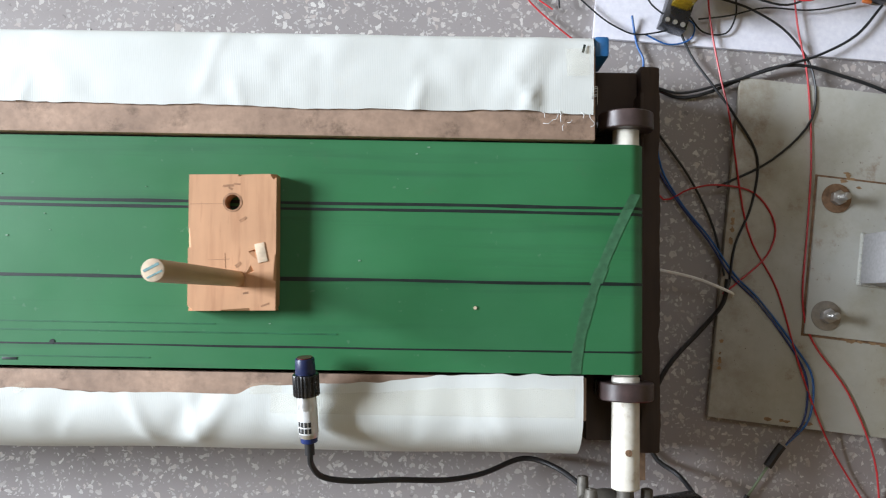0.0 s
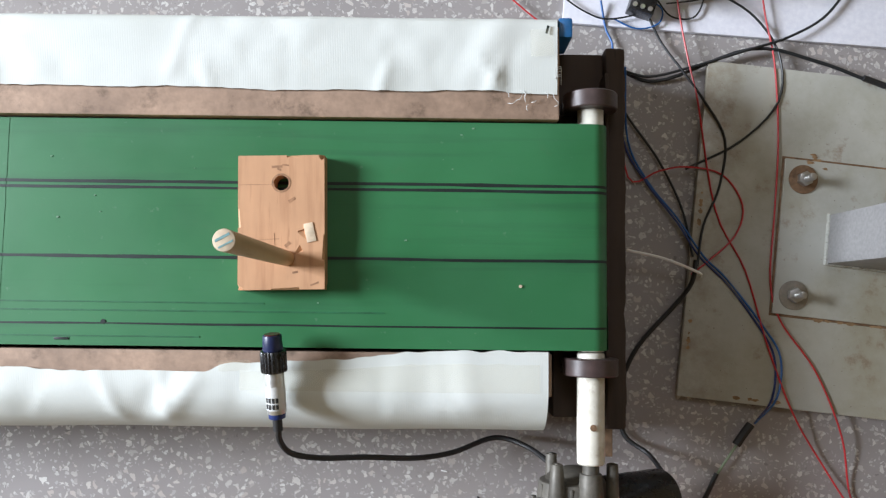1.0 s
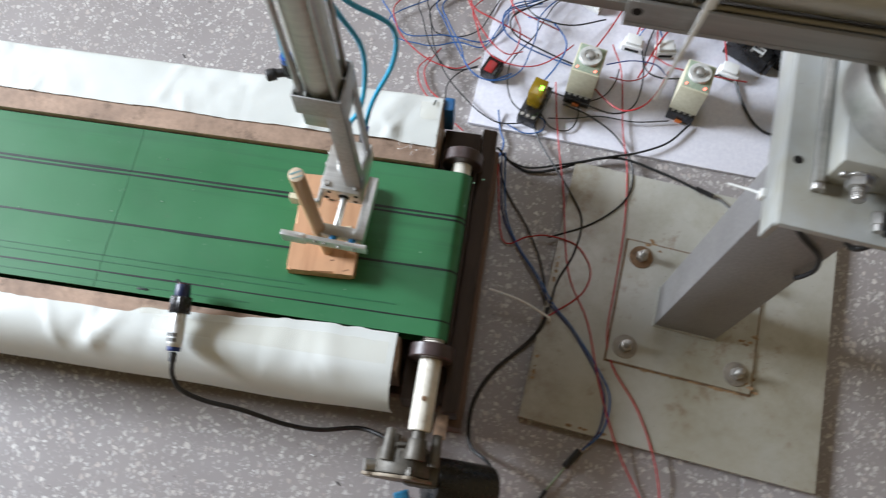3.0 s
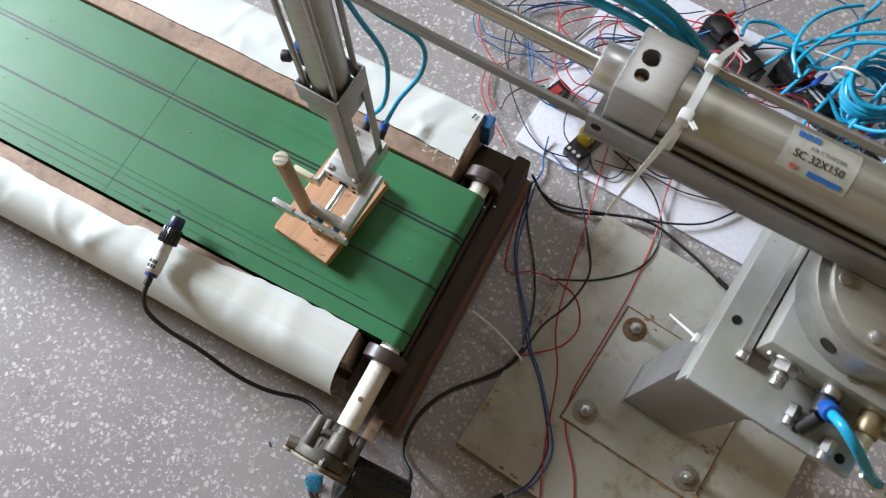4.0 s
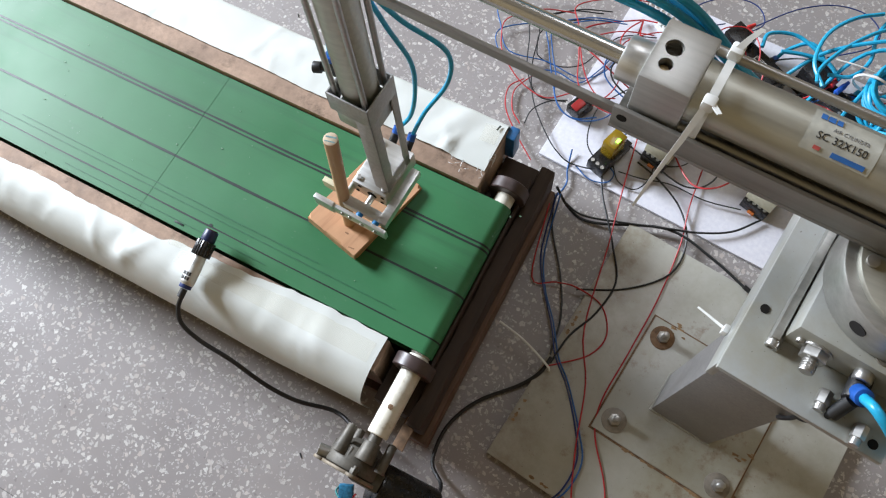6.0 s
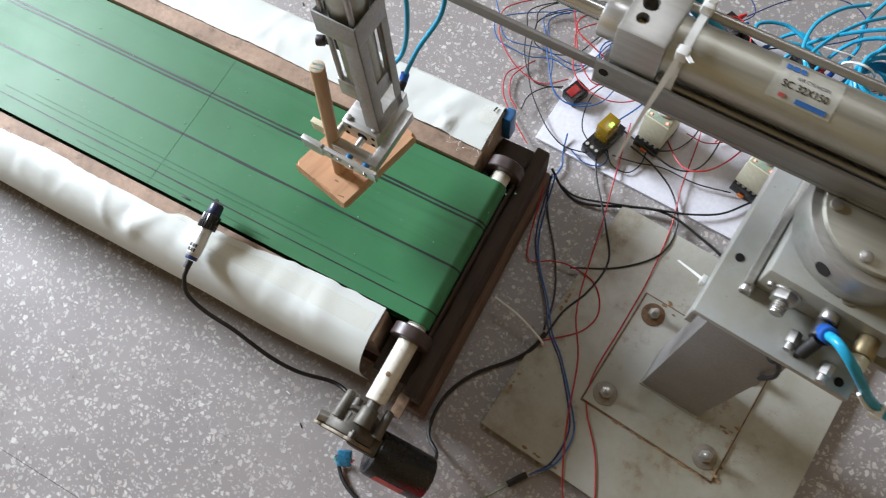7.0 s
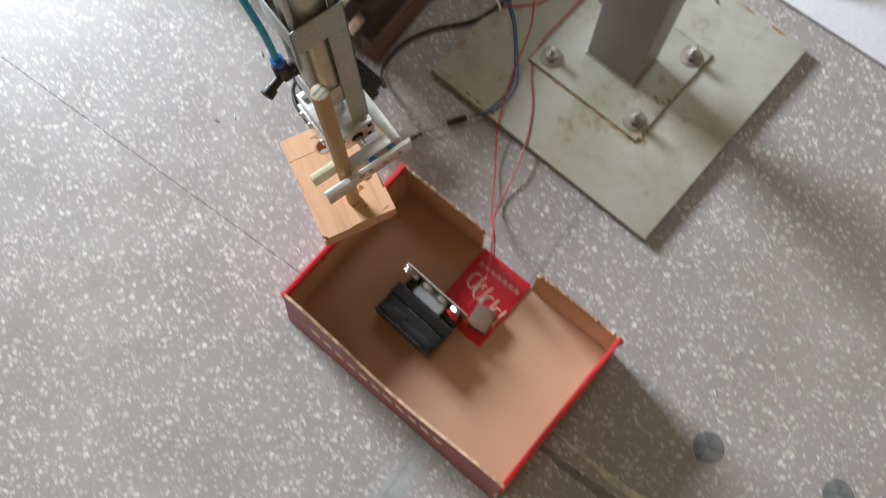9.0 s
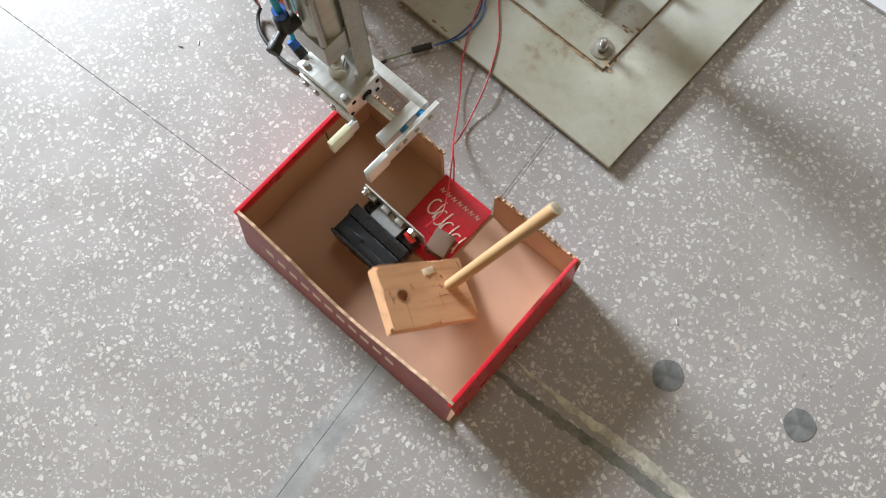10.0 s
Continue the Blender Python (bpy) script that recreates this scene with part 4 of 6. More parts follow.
    part("cord", hose(B(), [(0.003, -0.086, 0.534), (-0.002, -0.090, 0.512), (-0.006, -0.082, 0.492), (-0.003, -0.05, 0.474), (-0.010, -0.031, 0.452), (-0.018, -0.030, 0.415), (0.000, -0.030, 0.385), (0.030, -0.030, 0.352), (0.040, -0.031, 0.320), (0.034, -0.031, 0.292), (0.046, -0.018, 0.282), (0.050, 0.004, 0.300), (0.046, 0.010, 0.335)], 0.0024, 10), RUBBER, p, "black cord hanging down the column")
    bm = hose(B(), [(0.040, -0.028, 0.462), (0.0, -0.0285, 0.466), (-0.043, -0.0285, 0.474)], 0.0015, 6, 3)
    box(bm, -0.006, 0.004, -0.034, -0.027, 0.462, 0.469, 0.001)
    hose(bm, [(-0.001, -0.033, 0.465), (-0.012, -0.045, 0.462), (-0.028, -0.055, 0.458)], 0.0014, 6, 3)
    part("cable_tie", bm, NYLON, p, "white nylon tie round the column")
    bm = hose(B(), [(0.044, -0.094, 0.545), (0.056, -0.093, 0.530), (0.066, -0.090, 0.521)], 0.0014, 6, 3)
    box(bm, 0.062, 0.070, -0.094, -0.085, 0.517, 0.525, 0.001)
    hose(bm, [(0.066, -0.089, 0.522), (0.069, -0.076, 0.536), (0.071, -0.064, 0.546)], 0.0013, 6, 3)
    part("cable_tie", bm, NYLON, p, "white nylon tie round the blue hose")
    bm = box(B(), -0.077, -0.0725, -0.062, -0.055, 0.492, 0.501, 0.001)
    strap(bm, [(-0.074, -0.058, 0.496), (-0.085, -0.054, 0.491), (-0.098, -0.049, 0.484)], (0.0024, 0.0014), (0.3, 1, 0.3))
    part("cable_tie", bm, NYLON, p, "white nylon tie with a short tail")


# ---- robot arm: slewing table and cylinder, lift cylinder, gripper ----
ARM_V, TOOL_U, JAW_IN = -0.019, 0.4545, 0.4125
CYL_Z = 0.645
REST = 177.3


def robot_arm():
    a = thing("pneumatic_robot", "pneumatic pick-and-place arm with two air cylinders and a gripper", "robot")
    v = ARM_V
    # slewing table
    bm = cyl(B(), (0, 0, 0.5665), (0, 0, 0.600), 0.051, 64, bevel=0.0015)
    table = part("slewing_table", bm, ALLOYGREY, a, "round grey alloy turntable")
    part("table_top", cyl(B(), (0, 0, 0.600), (0, 0, 0.606), 0.044, 56, bevel=0.001), TUBEMETAL, table, "dull olive-grey top disc")
    for k in range(6):
        t = radians(20 + 60 * k)
        bm = cyl(B(), (0.0375 * math.cos(t), 0.0375 * math.sin(t), 0.606), (0.0375 * math.cos(t), 0.0375 * math.sin(t), 0.6085), 0.0042, 18, bevel=0.0008)
        part("table_screw", bm, STEEL, table)
    for k in range(4):
        t = radians(65 + 90 * k)
        bm = cyl(B(), (0.0502 * math.cos(t), 0.0502 * math.sin(t), 0.584), (0.0514 * math.cos(t), 0.0514 * math.sin(t), 0.584), 0.0058, 18)
        # black disc on the rim in place of a shaded spanner hole
        part("spanner_hole_shade", bm, HOLESHADE, table)
    # cradle under the horizontal cylinder
    bm = box(B(), -0.10, 0.214, v - 0.0265, v + 0.0265, 0.6075, 0.6115, 0.0008)
    cradle = part("cradle", bm, DARKMETAL, a, "dark steel channel under the cylinder")
    for s in (1, -1):
        part("cradle_side", box(B(), -0.10, 0.214, v + s * 0.025 - 0.0015, v + s * 0.025 + 0.0015, 0.6117, 0.632, 0.0006), DARKMETAL, cradle, "dark steel channel side")
    # black disc paints the shaded pin hole; nothing is bored
    part("pin_hole_shade", cyl(B(), (0.207, v + 0.0262, 0.623), (0.207, v + 0.0268, 0.623), 0.0035, 16), HOLESHADE, cradle)
    # horizontal cylinder
    bm = box(B(), 0.174, 0.207, v - 0.0225, v + 0.0225, CYL_Z - 0.0225, CYL_Z + 0.0225, 0.002)
    cap = part("front_cap", bm, ALLOYGREY, a, "square alloy cylinder cap with air ports")
    bm = cyl(B(), (0.196, v - 0.004, CYL_Z + 0.010), (0.196, v - 0.004, CYL_Z + 0.030), 0.0058, 24)
    cyl(bm, (0.196, v + 0.0085, CYL_Z + 0.012), (0.196, v + 0.0085, CYL_Z + 0.030), 0.0044, 24)
    bore(cap, bm)
    bm = B()
    for k in range(5):
        ring(bm, (0.196, v - 0.004, CYL_Z + 0.0125 + 0.0018 * k), (0, 0, 1), 0.0052, 0.0057, 0.0005, 24)
    part("port_thread", bm, STEEL, cap, "cut thread in the air port")
    part("needle_screw", cyl(B(), (0.196, v + 0.0085, CYL_Z + 0.0121), (0.196, v + 0.0085, CYL_Z + 0.017), 0.0032, 16, bevel=0.0004), plain("dull_brass_screw", (0.32, 0.24, 0.13), 0.4, 0.7), cap, "dull brass needle screw")
    part("neck", cyl(B(), (0.2065, v, CYL_Z), (0.2225, v, CYL_Z), 0.0145, 32, bevel=0.0012), ALLOY, a, "round cylinder nose")
    part("barrel", cyl(B(), (-0.045, v, CYL_Z), (0.1745, v, CYL_Z), 0.0195, 48), TUBEMETAL, a, "dull anodised cylinder barrel")
    part("rear_cap", box(B(), -0.078, -0.045, v - 0.0225, v + 0.0225, CYL_Z - 0.0225, CYL_Z + 0.0225, 0.002), ALLOYGREY, a)
    for dy, dz in ((-0.0175, -0.0175), (-0.0185, 0.0175), (0.0175, -0.0175)):
        part("tie_rod", cyl(B(), (-0.075, v + dy, CYL_Z + dz), (0.176, v + dy, CYL_Z + dz), 0.0031, 14), STEEL, a)
    # label wrapped on the barrel
    bm = B()
    rows = []
    for i in range(2):
        rows.append([bm.verts.new((0.070 + 0.040 * i, v + 0.0197 * math.cos(radians(t)), CYL_Z + 0.0197 * math.sin(radians(t)))) for t in range(40, 119, 6)])
    for k in range(len(rows[0]) - 1):
        bm.faces.new((rows[0][k], rows[1][k], rows[1][k + 1], rows[0][k + 1]))
    label = part("label", bm, SILVERPAPER, a, "silver paper label with the cylinder size")

    def on_label(t, u):
        return Matrix.Translation((u, v, CYL_Z)) @ pose(0, 0, 0, 0, 0, 180) @ pose(0, 0, 0, -(t - 90) * -1 * -1, 0, 0) @ Matrix.Translation((0, 0, 0.0199))

    words("label_text", "SC 32X150", 0.0062, on_label(70, 0.090), BLACKINK, label, "black lettering")
    words("label_text", "AIR CYLINDER", 0.0032, on_label(87, 0.087), plain("grey_print", (0.2, 0.2, 0.2), 0.5), label, "grey lettering")
    for t, w, h, u, mt in ((104, 0.0034, 0.0040, 0.1045, BLUEINK), (104, 0.0040, 0.0040, 0.1000, BLUEINK), (104, 0.0032, 0.0040, 0.0955, BLUEINK), (49, 0.019, 0.0030, 0.083, BLUEINK), (50, 0.004, 0.0022, 0.101, REDPAINT)):
        b = part("label_bar", box(B(), -w / 2, w / 2, -h / 2, h / 2, 0, 0.0002, 0), mt, label)
        b.matrix_local = on_label(t, u)
    # cable tie round the cylinder, with a long tail
    bm = B()
    loop = [(0.1640, v + 0.0245 * math.cos(t), CYL_Z - 0.004 + 0.0285 * math.sin(t)) for t in (radians(k) for k in range(-60, 242, 15))]
    strap(bm, loop, 0.0052, (1, 0, 0))
    box(bm, 0.160, 0.168, v - 0.0205, v - 0.0125, CYL_Z + 0.020, CYL_Z + 0.029, 0.0015)
    strap(bm, [(0.164, v - 0.016, CYL_Z + 0.028), (0.161, v - 0.021, CYL_Z + 0.034), (0.157, v - 0.028, CYL_Z + 0.037)], (0.0045, 0.003), (1, 0, 0))
    box(bm, 0.160, 0.168, v + 0.0150, v + 0.0225, CYL_Z + 0.016, CYL_Z + 0.0245, 0.0015)
    strap(bm, [(0.162, v + 0.020, CYL_Z + 0.023), (0.156, v + 0.025, CYL_Z + 0.024)], (0.0035, 0.0025), (1, 0.6, 0))
    strap(bm, [(0.165, v + 0.021, CYL_Z + 0.019), (0.168, v + 0.031, 0.638), (0.1705, v + 0.036, 0.618), (0.1735, v + 0.040, 0.590), (0.1765, v + 0.0435, 0.553)], (0.0042, 0.0018), (1, 0, 0))
    part("cable_tie", bm, NYLON, a, "white nylon tie with a long hanging tail")
    # the lift cylinder rides on the rod
    u = TOOL_U
    lift = part("lift_cylinder", cyl(B(), (u, v, 0.403), (u, v, 0.593), 0.0185, 44), TUBEMETAL, a, "upright air cylinder with a dull anodised barrel")
    part("piston_rod", cyl(B(), (0.205, v, CYL_Z), (u - 0.02, v, CYL_Z), 0.0058, 24), CHROME, lift, "bare steel piston rod")
    part("guide_bar", box(B(), 0.19, u - 0.02, v + 0.0195, v + 0.0230, 0.6165, 0.6250, 0.0006), DARKMETAL, lift, "flat dark guide bar")
    bm = box(B(), u - 0.0235, u + 0.0225, v - 0.0235, v + 0.0235, 0.6265, 0.672, 0.002)
    part("head_block", bm, ALLOY, lift, "grey alloy head block")
    part("upper_cap", box(B(), u - 0.0225, u + 0.0225, v - 0.0225, v + 0.0225, 0.592, 0.626, 0.002), ALLOYGREY, lift)
    part("lower_cap", box(B(), u - 0.0205, u + 0.0205, v - 0.0205, v + 0.0205, 0.375, 0.4035, 0.002), ALLOYGREY, lift)
    part("lower_neck", cyl(B(), (u, v, 0.362), (u, v, 0.376), 0.012, 28, bevel=0.001), ALLOYGREY, lift)
    for du in (-0.0168, 0.0168):
        for dv in (-0.0168, 0.0168):
            part("tie_rod", cyl(B(), (u + du, v + dv, 0.393), (u + du, v + dv, 0.600), 0.0029, 14), STEEL, lift)
    for z, s in ((0.425, 1), (0.606, 1)):
        bm = cyl(B(), (u + 0.020, v - 0.006, z), (u + 0.034, v - 0.006, z), 0.0075, 20, bevel=0.001)
        cyl(bm, (u + 0.032, v - 0.006, z), (u + 0.032, v - 0.006, z + 0.016), 0.0066, 20, bevel=0.001)
        cyl(bm, (u + 0.034, v - 0.006, z - 0.002), (u + 0.047, v - 0.002, z - 0.003), 0.0042, 16)
        cyl(bm, (u + 0.046, v - 0.002, z - 0.003), (u + 0.054, v + 0.001, z - 0.004), 0.0058, 16, bevel=0.0008)
        part("flow_valve", bm, RUBBER, lift, "black flow control valve")
        part("collet", cyl(B(), (u + 0.032, v - 0.006, z + 0.015), (u + 0.032, v - 0.006, z + 0.024), 0.0056, 18), BLUECAP, lift)
    # hoses run along the arm, over the head block and down the outer side
    for k, (dv, dz) in enumerate(((-0.036, 0.016), (-0.044, 0.010), (-0.040, 0.024), (-0.033, 0.008))):
        o = 0.0050 * (k - 1.5)
        rise = 0.6752 + 0.004 * (k % 2)
        pts = [(0.10, v + dv - 0.03 - 0.01 * k, 0.53), (0.15, v + dv - 0.02, 0.585 + dz * 0.5), (0.20, v + dv - 0.008, CYL_Z + dz - 0.018), (0.25, v + dv + 0.006, CYL_Z + dz + 0.006), (0.33, v + dv * 0.8 + 0.006, CYL_Z + dz * 0.8 + 0.010), (0.39, v + dv * 0.35 + o * 0.6, 0.674 + 0.2 * dz), (u - 0.02, v + 0.006 + o, rise), (u + 0.018, v + 0.010 + o, rise)]
        if k == 0:
            pts += [(u + 0.040, v + 0.008, 0.662), (u + 0.046, v - 0.010, 0.62), (u + 0.038, v - 0.018, 0.55), (u + 0.033, v - 0.010, 0.49), (u + 0.032, v - 0.006, 0.447)]
        elif k == 1:
            pts += [(u + 0.050, v + 0.008, 0.664), (u + 0.084, v - 0.006, 0.655), (u + 0.072, v - 0.010, 0.640), (u + 0.046, v - 0.004, 0.638), (u + 0.032, v - 0.006, 0.614)]
        elif k == 2:
            pts += [(u + 0.040, v + 0.014, 0.664), (u + 0.062, v + 0.008, 0.634), (u + 0.050, v - 0.006, 0.614), (u + 0.026, v - 0.026, 0.612), (u + 0.004, v - 0.034, 0.585), (u + 0.004, v - 0.032, 0.568)]
        else:
            pts += [(u + 0.036, v + 0.010, 0.656), (u + 0.044, v - 0.012, 0.630), (u + 0.024, v - 0.030, 0.615), (u - 0.004, v - 0.034, 0.590), (u - 0.004, v - 0.032, 0.568)]
        part("air_hose", hose(B(), pts, 0.003, 10), BLUETUBE, lift, "blue air hose along the arm")
    part("hose_tie", strap(B(), [(0.443, v + 0.007 + 0.0128 * math.cos(t), 0.6772 + 0.0062 * math.sin(t)) for t in (radians(20 * k) for k in range(19))], 0.0045, (1, 0, 0)), NYLON, lift, "white nylon tie round the hoses")
    # gripper on its sliding frame
    grip = part("gripper", box(B(), u - 0.0225, u + 0.0225, v - 0.034, v + 0.031, 0.222, 0.250, 0.0012), ALLOY, a, "bare alloy pneumatic gripper")
    h = 0.0235
    bm = box(B(), u - h, u + h, v + h - 0.0018, v + h, 0.402, 0.432, 0.0006)
    box(bm, u - h, u + h, v - h, v - h + 0.0018, 0.402, 0.432, 0.0006)
    box(bm, u - h, u - h + 0.0018, v - h, v + h, 0.402, 0.432, 0.0006)
    box(bm, u + h - 0.0018, u + h, v - h, v + h, 0.402, 0.432, 0.0006)
    box(bm, u - h, u - h + 0.0185, v + h - 0.0018, v + h, 0.248, 0.403, 0.0006)
    box(bm, u - h, u - h + 0.0018, v + h - 0.013, v + h, 0.248, 0.403, 0.0006)
    box(bm, u - h, u - h + 0.0018, v - h, v - h + 0.010, 0.248, 0.403, 0.0006)
    box(bm, u - h, u - h + 0.008, v - h, v - h + 0.0018, 0.248, 0.403, 0.0006)
    box(bm, u - h, u - h + 0.0018, v - h, v + h, 0.248, 0.270, 0.0006)
    part("frame", bm, LIGHTGREY, grip, "grey square-tube frame with cut windows")
    part("lift_rod", cyl(B(), (u, v, 0.262), (u, v, 0.376), 0.0052, 20), CHROME, grip, "thin steel lift rod")
    bm = cyl(B(), (u, v, 0.250), (u, v, 0.264), 0.0105, 24, r2=0.0085, bevel=0.001)
    hexa(bm, (u, v, 0.262), (u, v, 0.270), 0.0088)
    part("rod_nut", bm, ALLOY, grip, "bright rod nut smeared with glue")
    # bores are black discs on the face, shade put into the colour
    part("bore", cyl(B(), (u - 0.003, v + 0.0305, 0.236), (u - 0.003, v + 0.0316, 0.236), 0.0062, 20), HOLESHADE, grip)
    for du, dz in ((-0.018, 0.007), (0.013, 0.008), (0.018, -0.008), (-0.016, -0.008)):
        part("bore", cyl(B(), (u + du, v + 0.0305, 0.236 + dz), (u + du, v + 0.0315, 0.236 + dz), 0.0025, 14), HOLESHADE, grip)
    for du, dv in ((0.017, 0.024), (0.017, -0.027), (-0.017, 0.024)):
        part("body_screw", cyl(B(), (u + du, v + dv, 0.250), (u + du, v + dv, 0.2525), 0.0034, 16, bevel=0.0006), STEEL, grip)
    for s in (-1, 1):
        bm = cyl(B(), (u + 0.010 * s, v - 0.033, 0.240), (u + 0.010 * s, v - 0.046, 0.250), 0.0052, 18, bevel=0.0008)
        part("elbow", bm, RUBBER, grip)
        part("collet", cyl(B(), (u + 0.010 * s, v - 0.045, 0.249), (u + 0.010 * s, v - 0.052, 0.256), 0.0050, 16), BLUECAP, grip)
        part("air_hose", hose(B(), [(u + 0.010 * s, v - 0.050, 0.254), (u + 0.006 * s - 0.012, v - 0.064 + 0.006 * s, 0.285), (u + 0.012 * s - 0.030, v - 0.072 + 0.014 * s, 0.345), (u + 0.012 * s - 0.034, v - 0.068 + 0.014 * s, 0.410), (u + 0.004 * s - 0.014, v - 0.048 + 0.006 * s, 0.475), (u + 0.004 * s, v - 0.036, 0.53), (u + 0.004 * s, v - 0.032, 0.57)], 0.0026, 10), BLUETUBE, grip, "blue air hose to the gripper")
    # fixed jaw: an angle on the outer face with a taped tongue
    bm = box(B(), u + 0.0228, u + 0.0258, v - 0.030, v + 0.0440, 0.224, 0.240, 0.0008)
    box(bm, u + 0.0228, 0.511, v + 0.0400, v + 0.0446, 0.224, 0.240, 0.0008)
    part("fixed_jaw", bm, ALLOY, grip, "bent alloy jaw")
    for dv in (-0.022, -0.008, 0.014):
        part("jaw_screw", cyl(B(), (u + 0.0256, v + dv, 0.232), (u + 0.0282, v + dv, 0.232), 0.0036, 16, bevel=0.0008), STEEL, grip)
    part("jaw_tape", box(B(), 0.486, 0.5118, v + 0.0385, v + 0.0455, 0.2232, 0.2408, 0.0012), YELLOWTAPE, grip, "yellowed tape round the jaw tip")
    # moving jaw: a plate on a sliding bracket with its push rod
    bm = box(B(), JAW_IN, 0.5085, v + 0.0838, v + 0.0886, 0.2205, 0.2385, 0.0008)
    box(bm, 0.483, 0.510, v + 0.0832, v + 0.0898, 0.2190, 0.2400, 0.0012)
    box(bm, u - 0.0365, u - 0.0255, v + 0.000, v + 0.0785, 0.2235, 0.2365, 0.0008)
    box(bm, u - 0.0265, u + 0.022, v + 0.0660, v + 0.0785, 0.2235, 0.2365, 0.0008)
    cyl(bm, (u - 0.003, v + 0.020, 0.232), (u - 0.003, v + 0.0708, 0.232), 0.0038, 18)
    moving = [part("moving_jaw", bm, ALLOY, grip, "flat alloy jaw plate on a sliding bracket")]
    for du in (-0.024, -0.002):
        moving.append(part("blue_spacer", cyl(B(), (u + du, v + 0.0783, 0.2315), (u + du, v + 0.0840, 0.2315), 0.0042, 14), LIGHTBLUE, grip, "blue plastic spacer"))
    for du in (-0.028, -0.010, 0.006, 0.016):
        moving.append(part("jaw_screw", cyl(B(), (u + du, v + 0.0880, 0.229 + 0.003 * (du > 0)), (u + du, v + 0.0902, 0.229 + 0.003 * (du > 0)), 0.0028, 14, bevel=0.0006), STEEL, grip))
    return a, lift, grip, moving


# ---- the workpiece ----
def workpiece():
    """A bored wooden block with a long peg; its origin is the middle of the block's top."""
    b = thing("wooden_block", "pale wooden block with a bored hole and a tall round peg", "workpiece")
    bm = B()
    hw, hl, t, r, cy = 0.0405, 0.0632, 0.018, 0.0074, 0.037
    n = 32
    hole_top = [bm.verts.new((r * math.cos(2 * math.pi * k / n), cy + r * math.sin(2 * math.pi * k / n), 0)) for k in range(n)]
    hole_low = [bm.verts.new((v.co.x, v.co.y, -t)) for v in hole_top]
    rim = []
    for k in range(n):
        a = 2 * math.pi * k / n
        c, s = math.cos(a), math.sin(a)
        f = min((hw if c > 0 else -hw) / c if abs(c) > 1e-6 else 9, ((hl - cy) if s > 0 else (-hl - cy)) / s if abs(s) > 1e-6 else 9)
        rim.append((f * c, cy + f * s))
    corners = [(hw, hl), (-hw, hl), (-hw, -hl), (hw, -hl)]
    for x, y in corners:
        k = min(range(n), key=lambda i: (rim[i][0] - x) ** 2 + (rim[i][1] - y) ** 2)
        rim[k] = (x, y)
    out_top = [bm.verts.new((x, y, 0)) for x, y in rim]
    out_low = [bm.verts.new((x, y, -t)) for x, y in rim]
    for k in range(n):
        j = (k + 1) % n
        bm.faces.new((hole_top[k], hole_top[j], out_top[j], out_top[k]))
        bm.faces.new((hole_low[k], out_low[k], out_low[j], hole_low[j]))
        bm.faces.new((hole_top[k], hole_low[k], hole_low[j], hole_top[j]))
        bm.faces.new((out_top[k], out_top[j], out_low[j], out_low[k]))
    edges = [e for e in bm.edges if len(e.link_faces) == 2 and e.calc_face_angle(0) > 0.8 and all(abs(v.co.x) > hw - 1e-4 or abs(v.co.y) > hl - 1e-4 for v in e.verts)]
    bmesh.ops.bevel(bm, geom=edges, offset=0.0026, segments=3, profile=0.55, affect="EDGES")
    wood_block = part("block", bm, BLOCKWOOD, b, "pale wooden block with rounded edges and a bored hole", 30)
    bm = B()
    for x, y, z, sx, sy, sz, rx, ry, rz in ((hw, hl, 0, 0.009, 0.006, 0.006, 20, 30, 40), (-hw, -hl, 0, 0.008, 0.007, 0.005, -15, 25, 50), (hw, -hl, -t, 0.010, 0.008, 0.007, 25, -20, 35), (-hw, hl, -0.004, 0.006, 0.008, 0.007, 30, 10, 45), (0.012, hl + 0.0016, 0, 0.014, 0.005, 0.006, 38, 0, 6), (-hw - 0.0012, 0.004, 0, 0.005, 0.018, 0.006, 0, 40, 5), (hw + 0.0014, -0.024, 0, 0.005, 0.024, 0.006, 0, -38, -4), (0.004, -hl - 0.0014, 0, 0.026, 0.005, 0.006, -36, 0, 3), (0.016, -0.026, 0.0022, 0.008, 0.007, 0.005, 22, 14, 30), (0.020, -0.012, 0.0020, 0.006, 0.010, 0.0048, -14, 18, 12)):
        box(bm, -sx / 2, sx / 2, -sy / 2, sy / 2, -sz / 2, sz / 2, 0, pose(x, y, z, rx, ry, rz))
    bore(wood_block, bm)
    part("worn_rim", ring(B(), (0, cy, 0.0001), (0, 0, 1), r - 0.0003, r + 0.0016, 0.0002, 32), SCUFF, b, "darkened rim round the hole")
    part("peg", cyl(B(), (0.005, -0.034, -0.012), (0.005, -0.034, 0.2065), 0.0072, 28, r2=0.0078), PEGWOOD, b, "round wooden peg")
    part("peg_end", cyl(B(), (0.005, -0.034, 0.2063), (0.005, -0.034, 0.2072), 0.0077, 28, bevel=0.0004), ENDWOOD, b, "pale sawn peg end with blue streaks")
    for x, w in ((-0.0030, 0.0006), (0.0022, 0.0009)):
        part("chalk_streak", box(B(), -0.0055, 0.0055, x - w, x + w, 0.2071, 0.2074, 0, Matrix.Translation((0.005, -0.034, 0)) @ pose(0, 0, 0, 0, 0, 25 + 3000 * w)), CHALKBLUE, b)
    bm = box(B(), -0.0045, 0.0045, -0.009, 0.009, 0.0, 0.0009, 0.0004, pose(0.027, -0.010, 0, 0, 0, 12))
    part("glue_patch", bm, ENDWOOD, b, "pale patch of dried glue")
